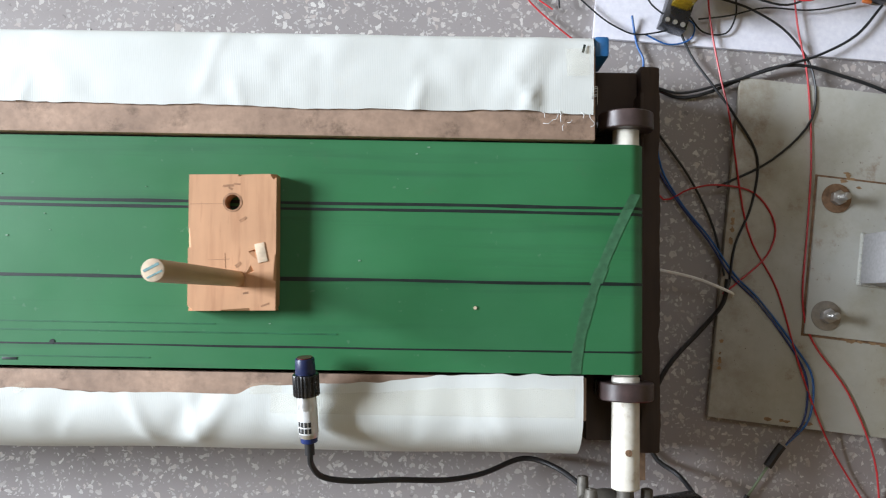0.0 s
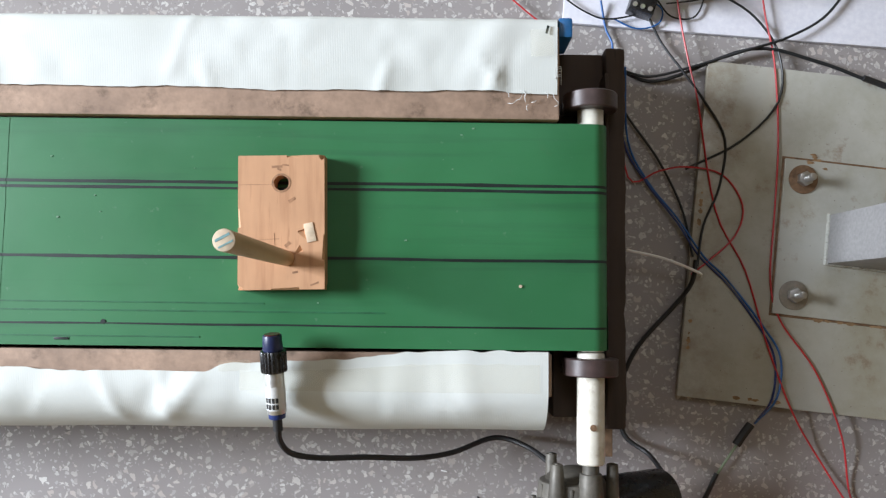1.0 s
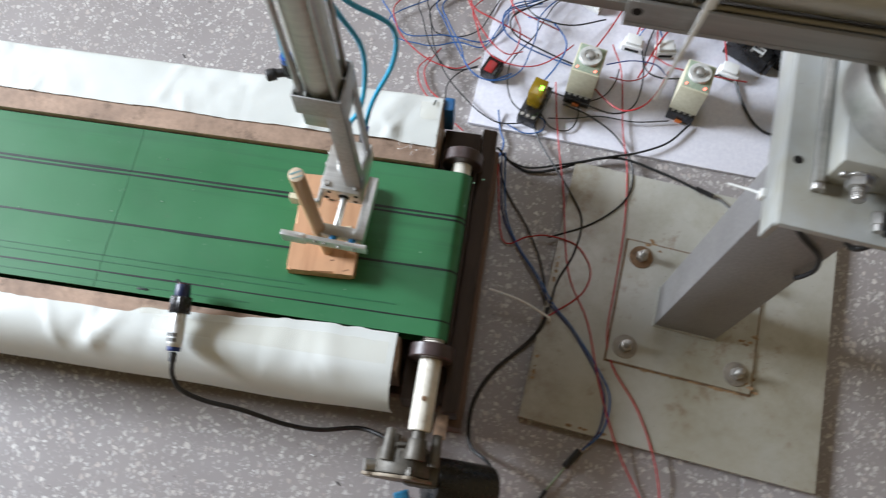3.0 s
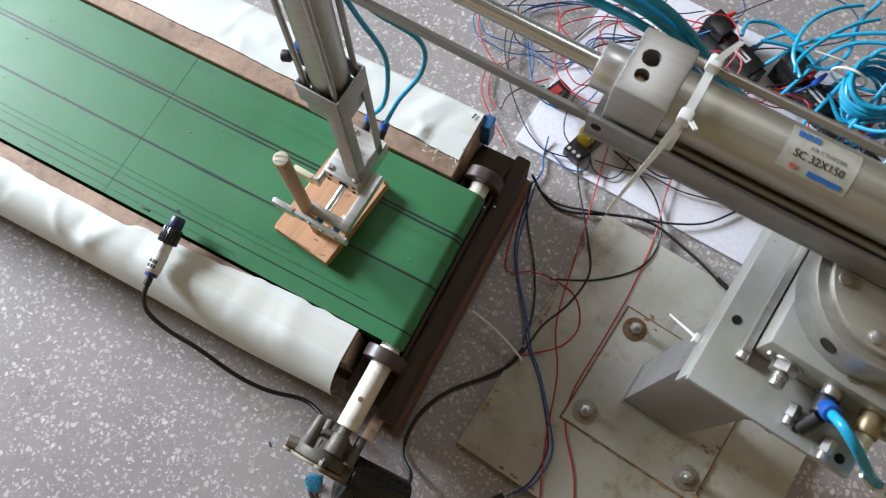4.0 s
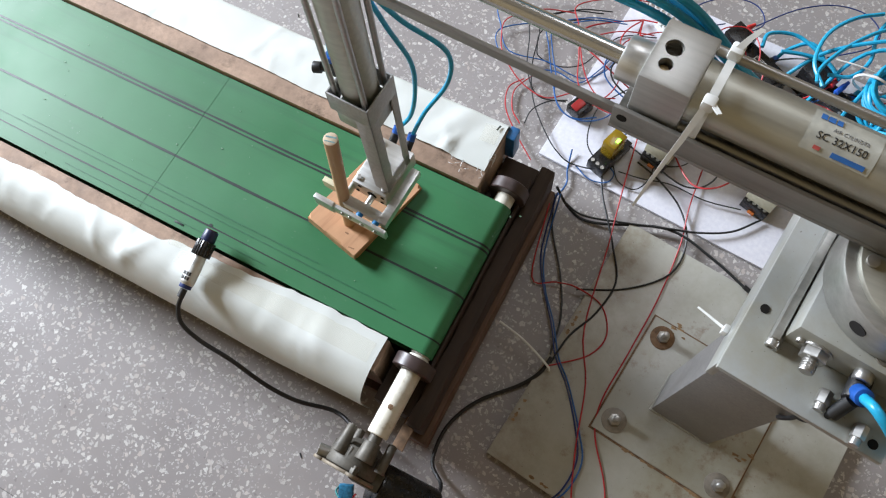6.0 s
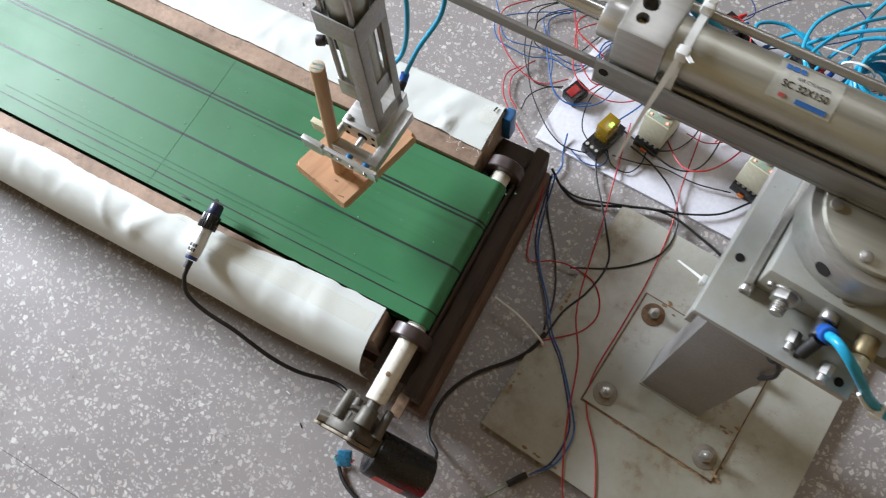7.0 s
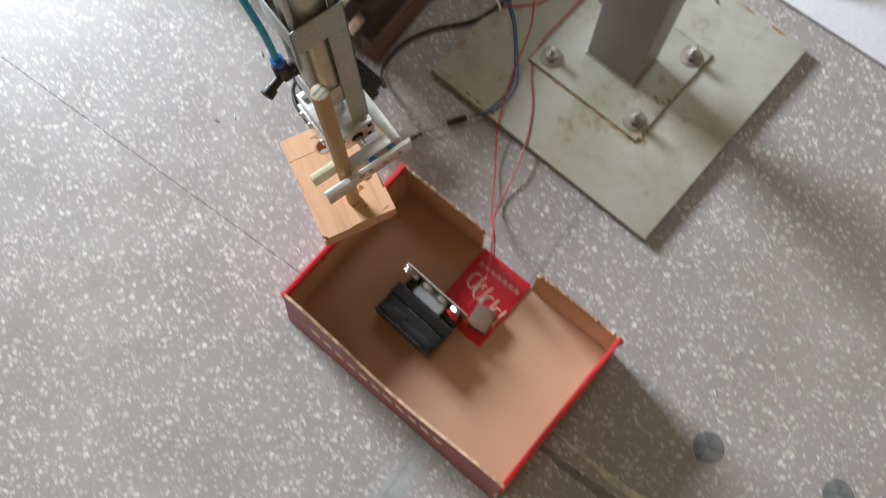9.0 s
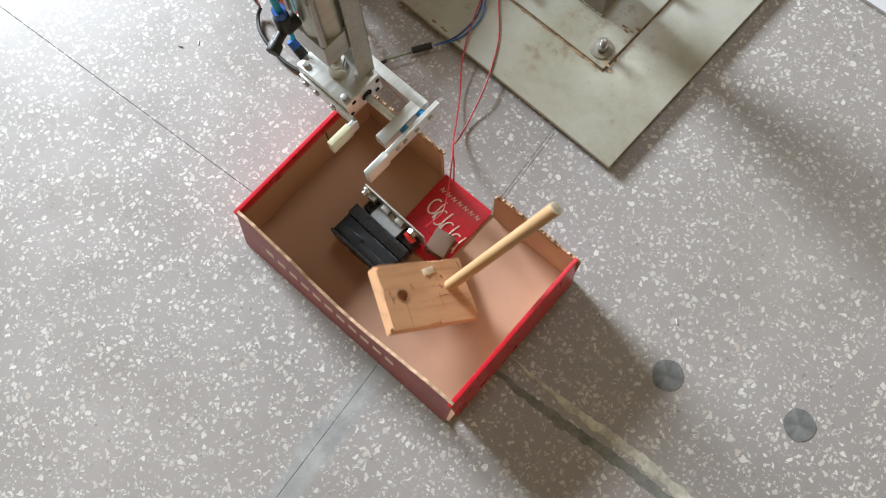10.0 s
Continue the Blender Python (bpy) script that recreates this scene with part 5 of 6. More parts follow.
    for x, y, w, h, k in ((-0.004, 0.0525, 0.010, 0.0022, 4), (0.004, 0.054, 0.006, 0.0016, -6), (0.031, -0.058, 0.008, 0.0016, 20), (-0.012, -0.016, 0.020, 0.0004, 2), (-0.006, -0.020, 0.0004, 0.020, 3), (0.010, 0.021, 0.007, 0.0026, 30), (-0.002, 0.050, 0.004, 0.0018, -30), (0.013, -0.047, 0.005, 0.002, 10), (0.006, -0.021, 0.006, 0.003, 40)):
        part("scuff", box(B(), -w / 2, w / 2, -h / 2, h / 2, -0.0003, 0.0002, 0, pose(x, y, 0, 0, 0, k)), SCUFF, b, "brown scuff on the wood")
    part("crack", box(B(), -0.0395, -0.006, 0.0355, 0.0358, -0.0005, 0.0002, 0), SCUFF, b)
    return b


# ---- control board ----
BOARD = pose(0.162, 0.246, 0, 0, 0, -3.8)


def board_place(x, y, z=0.006, turn=0):
    return BOARD @ pose(x, y, z, 0, 0, turn)


def timer(x, y, turn):
    t = thing("timer_relay", "cream timer relay with grey dial on a black socket", "timer", board_place(x, y, 0.0062, turn), "timer relays")
    part("socket", box(B(), -0.020, 0.020, -0.030, 0.030, 0, 0.020, 0.0015), BLACK, t, "black screw socket")
    for k in range(4):
        bm = cyl(B(), (-0.013 + 0.0087 * k, -0.025, 0.0195), (-0.013 + 0.0087 * k, -0.025, 0.0215), 0.0028, 12)
        part("terminal_screw", bm, STEEL, t)
    part("latch", box(B(), -0.005, 0.005, -0.0335, -0.0302, 0.002, 0.007, 0.001), plain("orange_plastic", (0.7, 0.2, 0.05), 0.45) if "orange_plastic" not in bpy.data.materials else bpy.data.materials["orange_plastic"], t, "orange plastic latch")
    part("case", box(B(), -0.0205, 0.0205, -0.0245, 0.0245, 0.0205, 0.080, 0.0012), CREAM, t, "cream plastic case")
    part("face", box(B(), -0.0185, 0.0185, -0.0225, 0.0225, 0.080, 0.0812, 0.0006), GREENFACE, t, "green printed face")
    part("dial", ring(B(), (0, 0.003, 0.0838), (0, 0, 1), 0.0105, 0.0165, 0.0026, 36), DIALGREY, t, "pale grey dial ring")
    part("knob", cyl(cyl(B(), (0, 0.003, 0.081), (0, 0.003, 0.085), 0.0105, 28), (0, 0.003, 0.085), (0, 0.003, 0.0905), 0.0066, 24, r2=0.0054, bevel=0.0006), ALLOYGREY, t, "grey setting knob")
    part("lamp", cyl(B(), (0.0135, -0.018, 0.0808), (0.0135, -0.018, 0.0823), 0.0016, 12), REDGLOW, t, "lit red lamp")
    part("lamp", cyl(B(), (-0.0135, -0.018, 0.0808), (-0.0135, -0.018, 0.0823), 0.0013, 12), REDGLOW, t, "lit red lamp")
    return t


def control_board():
    b = part("control_board", box(B(), 0, 0.92, 0, 0.35, 0.0, 0.006, 0.001), PAPER)
    b.matrix_world = BOARD
    tagged(b, "white mounting board lying on the floor", "board")
    s = thing("rocker_switch", "black rocker switch with a red rocker", "switch", board_place(0.018, 0.094, 0.0062, -20))
    part("housing", box(B(), -0.0125, 0.0125, -0.016, 0.016, 0.0, 0.020, 0.001), BLACK, s)
    part("rocker", box(B(), -0.007, 0.007, -0.0115, 0.008, 0.018, 0.0245, 0.002, pose(0, 0, 0, 8, 0, 0)), DARKRED, s, "red rocker")
    r = thing("relay", "amber plug-in relay with a green lamp, on a black socket", "relay", board_place(0.094, 0.047, 0.0062, -14))
    part("socket", box(B(), -0.0145, 0.0145, -0.036, 0.030, 0, 0.022, 0.0012), BLACK, r, "black screw socket")
    for k in range(3):
        part("terminal_screw", cyl(B(), (-0.009 + 0.009 * k, -0.031, 0.0215), (-0.009 + 0.009 * k, -0.031, 0.0235), 0.0028, 12), STEEL, r)
    part("case", box(B(), -0.0105, 0.0105, -0.0145, 0.0145, 0.022, 0.058, 0.0015), AMBER, r, "amber plastic case")
    part("coil", box(B(), -0.007, 0.007, -0.010, 0.010, 0.0222, 0.048, 0.001), plain("copper_coil", (0.35, 0.2, 0.06), 0.4, 0.5), r)
    part("lamp", box(B(), 0.003, 0.008, -0.004, 0.003, 0.058, 0.0592, 0.0004), GREENGLOW, r, "lit green lamp")
    timer(0.158, 0.093, -8)
    timer(0.315, 0.098, -10)
    # terminal strips
    for x, y, turn in ((0.075, 0.300, 8), (0.110, 0.268, -6)):
        t = thing("terminal_strip", "white screw terminal strip with many poles", "terminal strip", board_place(x, y, 0.0062, turn - 18), "terminal strips")
        part("bar", box(B(), -0.062, 0.062, -0.0085, 0.0085, 0, 0.008, 0.0008), NYLON, t)
        for k in range(12):
            xx = -0.0565 + 0.01027 * k
            part("pole", box(B(), xx - 0.0042, xx + 0.0042, -0.0065, 0.0065, 0.008, 0.0155, 0.001), NYLON, t)
            part("pole_screw", cyl(cyl(B(), (xx, -0.0035, 0.0153), (xx, -0.0035, 0.0158), 0.0022, 10), (xx, 0.0035, 0.0153), (xx, 0.0035, 0.0158), 0.0022, 10), STEEL, t)
    # solenoid valves
    for x, y, turn, k in ((0.206, 0.288, -23, 1.55), (0.328, 0.284, -25, 1.55), (0.400, 0.205, -26, 1.0), (0.465, 0.200, -24, 1.0)):
        v = thing("solenoid_valve", "black solenoid valve with a plug and small print plate", "valve", board_place(x, y, 0.0062, turn), "solenoid valves")
        w = 0.013 * (0.4 + 0.6 * k)
        part("valve_body", box(B(), -0.034 * k, 0.034 * k, -w, w, 0, 0.032, 0.0012), BLACK, v)
        part("coil_block", box(B(), -0.034 * k, -0.010 * k, -w * 0.9, w * 0.9, 0.0325, 0.050, 0.001), BLACK, v)
        part("end_cap", box(B(), 0.0342 * k, 0.0342 * k + 0.008, -w * 0.8, w * 0.8, 0.002, 0.028, 0.001), BLACK, v)
        part("name_plate", box(B(), 0.002, 0.022 * k, -0.0055, 0.0055, 0.032, 0.0326, 0), LABELPAPER, v)
        part("plate_print", box(box(B(), 0.004, 0.020 * k, -0.0014, 0.0018, 0.0326, 0.0329, 0), 0.006, 0.012 * k, 0.003, 0.0042, 0.0326, 0.0329, 0), BLACKINK, v)
        for q in (0.004, 0.020):
            part("body_screw", cyl(B(), (q * k, -w * 0.66, 0.0318), (q * k, -w * 0.66, 0.0328), 0.0024, 14), STEEL, v)
        part("port_fitting", cyl(B(), (0.012 * k, w, 0.018), (0.012 * k, w + 0.010, 0.018), 0.006, 18, bevel=0.0008), RUBBER, v)
        part("collet", cyl(B(), (0.012 * k, w + 0.009, 0.018), (0.012 * k, w + 0.017, 0.018), 0.0052, 16), BLUECAP, v)
        part("air_hose", hose(B(), [(0.012 * k, w + 0.015, 0.018), (0.014 * k, w + 0.035, 0.030), (0.026 * k, w + 0.058, 0.044), (0.048 * k, w + 0.052, 0.036), (0.062 * k, w + 0.020, 0.020)], 0.003, 8), BLUETUBE, v)
    for x, y, mt, mn, turn in ((0.178, 0.318, REDPLASTIC, "red", 60), (0.186, 0.306, BLUEPLASTIC, "blue", 55), (0.325, 0.298, REDPLASTIC, "red", 75), (0.337, 0.291, BLUEPLASTIC, "blue", 70), (0.425, 0.255, REDPLASTIC, "red", 70), (0.436, 0.248, BLUEPLASTIC, "blue", 60)):
        c = thing("crimp_connector", mn + " insulated wire connector above the valves", "connector", board_place(x, y, 0.052, turn), "crimp connectors")
        part("sleeve", cyl(cyl(B(), (-0.013, 0, 0), (0.006, 0, 0), 0.0042, 16, bevel=0.0008), (0.006, 0, 0), (0.014, 0, 0), 0.0034, 14, r2=0.0026), mt, c)
        part("lead", hose(B(), [(-0.012, 0, 0), (-0.026, 0.006, -0.008), (-0.034, 0.018, -0.030), (-0.032, 0.03, -0.044)], 0.0013, 8), REDWIRE if mn == "red" else BLUEWIRE, c)
    for x, y, turn in ((0.375, 0.165, -10), (0.275, 0.185, 12), (0.225, 0.185, -6)):
        v = thing("plug_terminal", "small white plug terminal block on the board", "connector", board_place(x, y, 0.0062, turn), "plug terminals")
        part("shell", box(box(B(), -0.016, 0.016, -0.009, 0.009, 0, 0.014, 0.001), -0.012, 0.012, -0.006, 0.012, 0.014, 0.020, 0.001), NYLON, v)
        # one black strip stands for the shaded wire slots
        part("slots", box(B(), -0.011, 0.011, -0.0092, -0.0088, 0.003, 0.009, 0), HOLESHADE, v)
    # coil of blue hose
    c = thing("hose_coil", "coil of spare blue air hose tied with a white tie", "hose", board_place(0.400, 0.292, 0.0))
    rn = random.Random(3)
    for k in range(9):
        r, ph = 0.034 + rn.uniform(-0.004, 0.006), rn.uniform(0, 6.28)
        pts = [(r * math.cos(t + ph) + rn.uniform(-0.002, 0.002), r * 1.15 * math.sin(t + ph), 0.062 + 0.0048 * k + rn.uniform(-0.002, 0.002)) for t in (2 * math.pi * i / 10 for i in range(11))]
        part("turn", hose(B(), pts, 0.003, 8, 4), BLUETUBE, c)
    part("stand_pile", hose(B(), [(0.03, 0, 0.062), (0.05, -0.02, 0.04), (0.02, -0.045, 0.010), (-0.03, -0.04, 0.010), (-0.05, 0.0, 0.010), (-0.02, 0.04, 0.010), (0.03, 0.04, 0.03), (0.035, 0.01, 0.062)], 0.003, 8), BLUETUBE, c)
    part("tie", ring(B(), (-0.035, 0.0, 0.082), (0, 1, 0.2), 0.024, 0.0255, 0.002, 24), NYLON, c, "white nylon tie")
    part("tie_tail", hose(B(), [(-0.04, 0.0, 0.108), (-0.065, -0.004, 0.112), (-0.095, -0.006, 0.108)], 0.0012, 6, 4), NYLON, c)
    for k in range(4):
        a = k * 1.3
        pts = [board_place(0.25 + 0.05 * k, 0.27 - 0.02 * k, 0.024).translation, board_place(0.30 + 0.04 * k, 0.33, 0.07 + 0.02 * k).translation, board_place(0.40 + 0.02 * k, 0.37 - 0.02 * k, 0.11).translation, board_place(0.445, 0.33 - 0.03 * k, 0.09).translation, board_place(0.40, 0.25, 0.05).translation, board_place(0.355 + 0.02 * k, 0.27, 0.06).translation]
        w = part("air_hose", hose(B(), [tuple(p) for p in pts], 0.003, 8), BLUETUBE)
        tagged(w, "loose loop of blue air hose above the valves", "hose", "blue air hoses")
    # hoses hanging from the arm base to the valves
    rn = random.Random(9)
    for k in range(4):
        o = 0.007 * k
        j = lambda: rn.uniform(-0.004, 0.004)
        pts = [(0.625 + o * 0.6, 0.50 + j(), 0.03), (0.640 + o, 0.44 + j(), 0.10), (0.634 + o + j(), 0.375 + j(), 0.12), (0.632 + o + j(), 0.320 + j(), 0.075), (0.648 + o * 0.8, 0.275 + j(), 0.03), (0.680 + o, 0.262 + o, 0.014), (0.72, 0.30 + 2 * o, 0.012), (0.735 + o, 0.37, 0.012)]
        w = part("air_hose", hose(B(), pts, 0.003, 8), BLUETUBE)
        tagged(w, "blue air hose drooping over the board", "hose", "blue air hoses")


# ---- cables ----
def cable(name, label, material, r, z, *pts, group="loose wires"):
    """A loose wire on the floor, through (x, y) or (x, y, z) points."""
    over = [BASE.inverted() @ Vector((p[0], p[1], 0)) for p in pts]
    rest = [0.0162 if abs(q.x) < 0.1 and abs(q.y) < 0.092 else 0.0125 if abs(q.x) < 0.197 and abs(q.y) < 0.197 else 0.0 for q in over]
    line = [(p[0], p[1], max(p[2] if len(p) > 2 else z, h + r) + 0.0015 * abs(noise.noise(Vector((p[0] * 31, p[1] * 27, r * 900))))) for p, h in zip(pts, rest)]
    return tagged(part(name, hose(B(), line, r, 7, 5), material), label, "wire", group)


def cables():
    red, black, blue = "thin red wire trailing over the floor and plate", "thin black wire trailing over the floor and plate", "thin blue wire trailing over the floor and plate"
    cable("red_wire", red, REDWIRE, 0.0011, 0.013, (0.365, 0.40, 0.03), (0.385, 0.361), (0.394, 0.263), (0.405, 0.198), (0.407, 0.108), (0.401, 0.021), (0.395, -0.053), (0.406, -0.098), (0.444, -0.153), (0.472, -0.225), (0.486, -0.30, 0.006), (0.50, -0.335, 0.06), (0.515, -0.352, 0.055), (0.53, -0.375, 0.012))
    cable("red_wire", red, REDWIRE, 0.0011, 0.013, (0.285, 0.32, 0.03), (0.294, 0.268), (0.306, 0.20, 0.012), (0.315, 0.150, 0.016), (0.334, 0.028), (0.367, -0.041), (0.390, -0.124), (0.418, -0.200), (0.452, -0.255, 0.005), (0.486, -0.315, 0.02), (0.508, -0.346, 0.06), (0.535, -0.40, 0.03), (0.535, -0.44, 0.05))
    cable("red_wire", red, REDWIRE, 0.0011, 0.012, (0.216, 0.16, 0.05), (0.237, 0.065, 0.006), (0.272, 0.072, 0.010), (0.300, 0.076, 0.0155), (0.342, 0.068), (0.365, 0.033), (0.356, -0.002), (0.324, -0.032), (0.306, -0.046))
    for o in (0.0, 0.005):
        cable("blue_wire", blue, BLUEWIRE if o == 0.005 else NAVYWIRE, 0.0012, 0.010, (0.219 + o, 0.180, 0.05), (0.232 + o, 0.108, 0.006), (0.258 + o * 0.5, 0.059, 0.006), (0.292, 0.013 + o), (0.315 + o, -0.025), (0.346, -0.056 + o), (0.380 + o, -0.102), (0.398 + o * 1.4, -0.138), (0.395 + o, -0.183), (0.376, -0.212))
    cable("black_cable", "black cable with a bare plug end", BLACKWIRE, 0.0021, 0.012, (0.212, 0.197, 0.03), (0.242, 0.184, 0.004), (0.282, 0.180, 0.004), (0.379, 0.215), (0.454, 0.201), (0.513, 0.178))
    cable("black_plug", "black taped plug end", RUBBER, 0.0036, 0.014, (0.505, 0.181), (0.520, 0.176), (0.530, 0.172))
    cable("grey_lead", "short grey cable end", plain("grey_lead", (0.16, 0.16, 0.16), 0.5), 0.0017, 0.012, (0.528, 0.173), (0.545, 0.166), (0.566, 0.148))
    cable("black_wire", black, BLACKWIRE, 0.0014, 0.012, (0.301, 0.074), (0.363, 0.106), (0.408, 0.153), (0.411, 0.208), (0.384, 0.252), (0.340, 0.276, 0.02), (0.30, 0.29, 0.02))
    cable("black_wire", black, BLACKWIRE, 0.0015, 0.010, (0.262, 0.250, 0.01), (0.277, 0.222, 0.006), (0.300, 0.187, 0.012), (0.322, 0.152, 0.0165), (0.346, 0.108), (0.339, 0.054), (0.320, 0.009), (0.313, -0.037))
    cable("black_wire", "thin black wire from a timer over the board and plate", BLACKWIRE, 0.0016, 0.012, (0.492, 0.287), (0.462, 0.252), (0.420, 0.228, 0.014), (0.378, 0.214, 0.015), (0.310, 0.193, 0.012), (0.262, 0.182, 0.008), (0.228, 0.19, 0.008))
    cable("black_wire", black, BLACKWIRE, 0.0014, 0.006, (0.213, 0.19, 0.02), (0.232, 0.144), (0.271, 0.087), (0.298, 0.031), (0.308, -0.026))
    cable("blue_wire", blue, BLUEWIRE, 0.0013, 0.005, (0.205, 0.27, 0.012), (0.212, 0.24), (0.220, 0.22), (0.216, 0.196), (0.206, 0.187))
    cable("motor_cable", "thick black motor cable on the floor", RUBBER, 0.0027, 0.005, (0.262, -0.262, 0.066), (0.255, -0.245, 0.02), (0.231, -0.225), (0.227, -0.177), (0.247, -0.129), (0.288, -0.083), (0.306, -0.056, 0.012), (0.311, -0.03, 0.014))
    cable("motor_harness", "black sleeved motor harness looping over the floor", RUBBER, 0.0028, 0.005, (0.142, -0.309, 0.012), (0.146, -0.322), (0.170, -0.340), (0.223, -0.353), (0.276, -0.343), (0.315, -0.305), (0.335, -0.268))
    cable("harness_joint", "taped black wire joint", RUBBER, 0.0048, 0.008, (0.356, -0.236), (0.366, -0.222), (0.373, -0.213))
    cable("harness_wire", "bare green and pale wires at the joint", plain("pale_green_wire", (0.2, 0.26, 0.16), 0.5), 0.0015, 0.007, (0.335, -0.268), (0.346, -0.252), (0.357, -0.236))
    cable("shrink_tube", "clear sleeve round a wire joint", CLEARTAPE, 0.0046, 0.011, (0.374, -0.212), (0.382, -0.200), (0.388, -0.194))
    cable("shrink_tube", "clear sleeve round a wire joint", CLEARTAPE, 0.0044, 0.013, (0.338, -0.052), (0.350, -0.064), (0.356, -0.072))
    cable("cable_tie", "white nylon cable tie round the wires", NYLON, 0.0016, 0.03, (0.228, -0.021, 0.035), (0.27, -0.030, 0.034), (0.310, -0.044, 0.024), (0.316, -0.048, 0.016))
    # loops between the devices and over the floor beside the board
    kinds = {"red_wire": REDWIRE, "black_wire": BLACKWIRE, "blue_wire": BLUEWIRE, "navy_wire": NAVYWIRE, "black_cable": BLACKWIRE}
    for name, z, pts in (
        ("red_wire", 0.03, ((0.113, 0.484), (0.063, 0.464), (0.021, 0.424), (0.028, 0.389), (0.042, 0.366), (0.075, 0.339), (0.106, 0.325), (0.138, 0.323), (0.167, 0.351))),
        ("red_wire", 0.03, ((0.238, 0.499), (0.188, 0.479), (0.145, 0.439), (0.153, 0.404), (0.168, 0.368), (0.193, 0.347), (0.231, 0.340), (0.262, 0.349), (0.291, 0.374), (0.306, 0.394))),
        ("red_wire", 0.035, ((0.204, 0.342), (0.220, 0.371), (0.221, 0.402), (0.210, 0.426), (0.204, 0.461), (0.245, 0.501), (0.295, 0.521))),
        ("red_wire", 0.006, ((0.102, 0.370), (0.088, 0.347), (0.082, 0.324), (0.094, 0.295), (0.115, 0.277))),
        ("black_wire", 0.012, ((0.122, 0.278), (0.122, 0.304), (0.138, 0.328), (0.164, 0.343))),
        ("black_wire", 0.012, ((0.161, 0.521), (0.111, 0.501), (0.069, 0.461), (0.076, 0.426), (0.090, 0.371), (0.118, 0.319), (0.160, 0.276), (0.188, 0.256), (0.214, 0.248), (0.255, 0.257), (0.270, 0.271))),
        ("blue_wire", 0.03, ((0.193, 0.500), (0.143, 0.480), (0.096, 0.440), (0.108, 0.405), (0.133, 0.364), (0.147, 0.330), (0.176, 0.309), (0.207, 0.313), (0.231, 0.334), (0.241, 0.371), (0.247, 0.403), (0.250, 0.438), (0.282, 0.478), (0.332, 0.498))),
        ("black_wire", 0.02, ((0.328, 0.498), (0.278, 0.478), (0.257, 0.438), (0.243, 0.403), (0.215, 0.356), (0.212, 0.320), (0.222, 0.285), (0.243, 0.267))),
        ("blue_wire", 0.008, ((0.114, 0.475), (0.064, 0.455), (0.012, 0.415), (0.029, 0.380), (0.063, 0.373), (0.090, 0.372), (0.127, 0.384), (0.166, 0.381), (0.185, 0.416), (0.201, 0.456), (0.251, 0.476))),
        ("black_wire", 0.01, ((0.270, 0.273), (0.287, 0.253), (0.313, 0.252), (0.325, 0.274), (0.324, 0.300))),
        ("black_wire", 0.012, ((0.281, 0.267), (0.317, 0.272), (0.358, 0.282), (0.410, 0.280), (0.461, 0.289))),
        ("red_wire", 0.03, ((0.366, 0.344), (0.397, 0.339), (0.423, 0.357), (0.432, 0.400), (0.433, 0.456))),
        ("red_wire", 0.03, ((0.427, 0.393), (0.459, 0.373), (0.495, 0.368), (0.536, 0.364), (0.572, 0.366))),
        ("black_cable", 0.01, ((0.557, 0.397), (0.565, 0.356), (0.585, 0.311), (0.610, 0.291), (0.641, 0.297), (0.680, 0.322))),
        ("navy_wire", 0.04, ((0.358, 0.361), (0.394, 0.368), (0.430, 0.366), (0.450, 0.354))),
        ("black_wire", 0.012, ((0.336, 0.303), (0.361, 0.318), (0.376, 0.344), (0.381, 0.369))),
        ("black_wire", 0.008, ((0.166, 0.505), (0.116, 0.485), (0.075, 0.445), (0.081, 0.410), (0.093, 0.396), (0.126, 0.394), (0.157, 0.413), (0.172, 0.448), (0.192, 0.488), (0.242, 0.508))),
        ("blue_wire", 0.01, ((0.220, 0.249), (0.247, 0.238), (0.272, 0.244), (0.276, 0.262), (0.255, 0.274))),
        ("blue_wire", 0.012, ((0.096, 0.517), (0.046, 0.497), (-0.006, 0.457), (0.011, 0.422), (0.044, 0.384), (0.106, 0.392), (0.167, 0.388), (0.198, 0.423), (0.202, 0.463), (0.252, 0.483))),
        ("red_wire", 0.008, ((0.087, 0.350), (0.072, 0.327), (0.084, 0.292), (0.119, 0.258), (0.157, 0.228))),
        ("red_wire", 0.06, ((0.319, 0.495), (0.322, 0.515), (0.335, 0.535), (0.361, 0.545), (0.384, 0.528), (0.395, 0.497), (0.390, 0.469))),
        ("navy_wire", 0.05, ((0.371, 0.571), (0.415, 0.616), (0.464, 0.649), (0.511, 0.653), (0.539, 0.629), (0.530, 0.595), (0.484, 0.564))),
        ("navy_wire", 0.05, ((0.262, 0.531), (0.285, 0.568), (0.324, 0.596), (0.361, 0.597), (0.380, 0.571), (0.360, 0.550))),
        ("blue_wire", 0.03, ((0.186, 0.502), (0.136, 0.482), (0.086, 0.442), (0.101, 0.407), (0.132, 0.354), (0.159, 0.317), (0.188, 0.309), (0.217, 0.328))),
        ("black_wire", 0.02, ((0.151, 0.507), (0.101, 0.487), (0.056, 0.447), (0.066, 0.412), (0.087, 0.361), (0.121, 0.326), (0.164, 0.336))),
        ("red_wire", 0.03, ((0.213, 0.555), (0.163, 0.535), (0.110, 0.495), (0.128, 0.460), (0.165, 0.394), (0.202, 0.360), (0.229, 0.370))),
        ("navy_wire", 0.04, ((0.255, 0.623), (0.205, 0.603), (0.147, 0.563), (0.170, 0.528), (0.217, 0.524), (0.257, 0.521), (0.296, 0.533), (0.328, 0.561))),
    ):
        colour = name.split("_")[0]
        rise = [(x, y, z if 0 < k < len(pts) - 1 else z * 0.7 + 0.004) for k, (x, y) in enumerate(pts)]
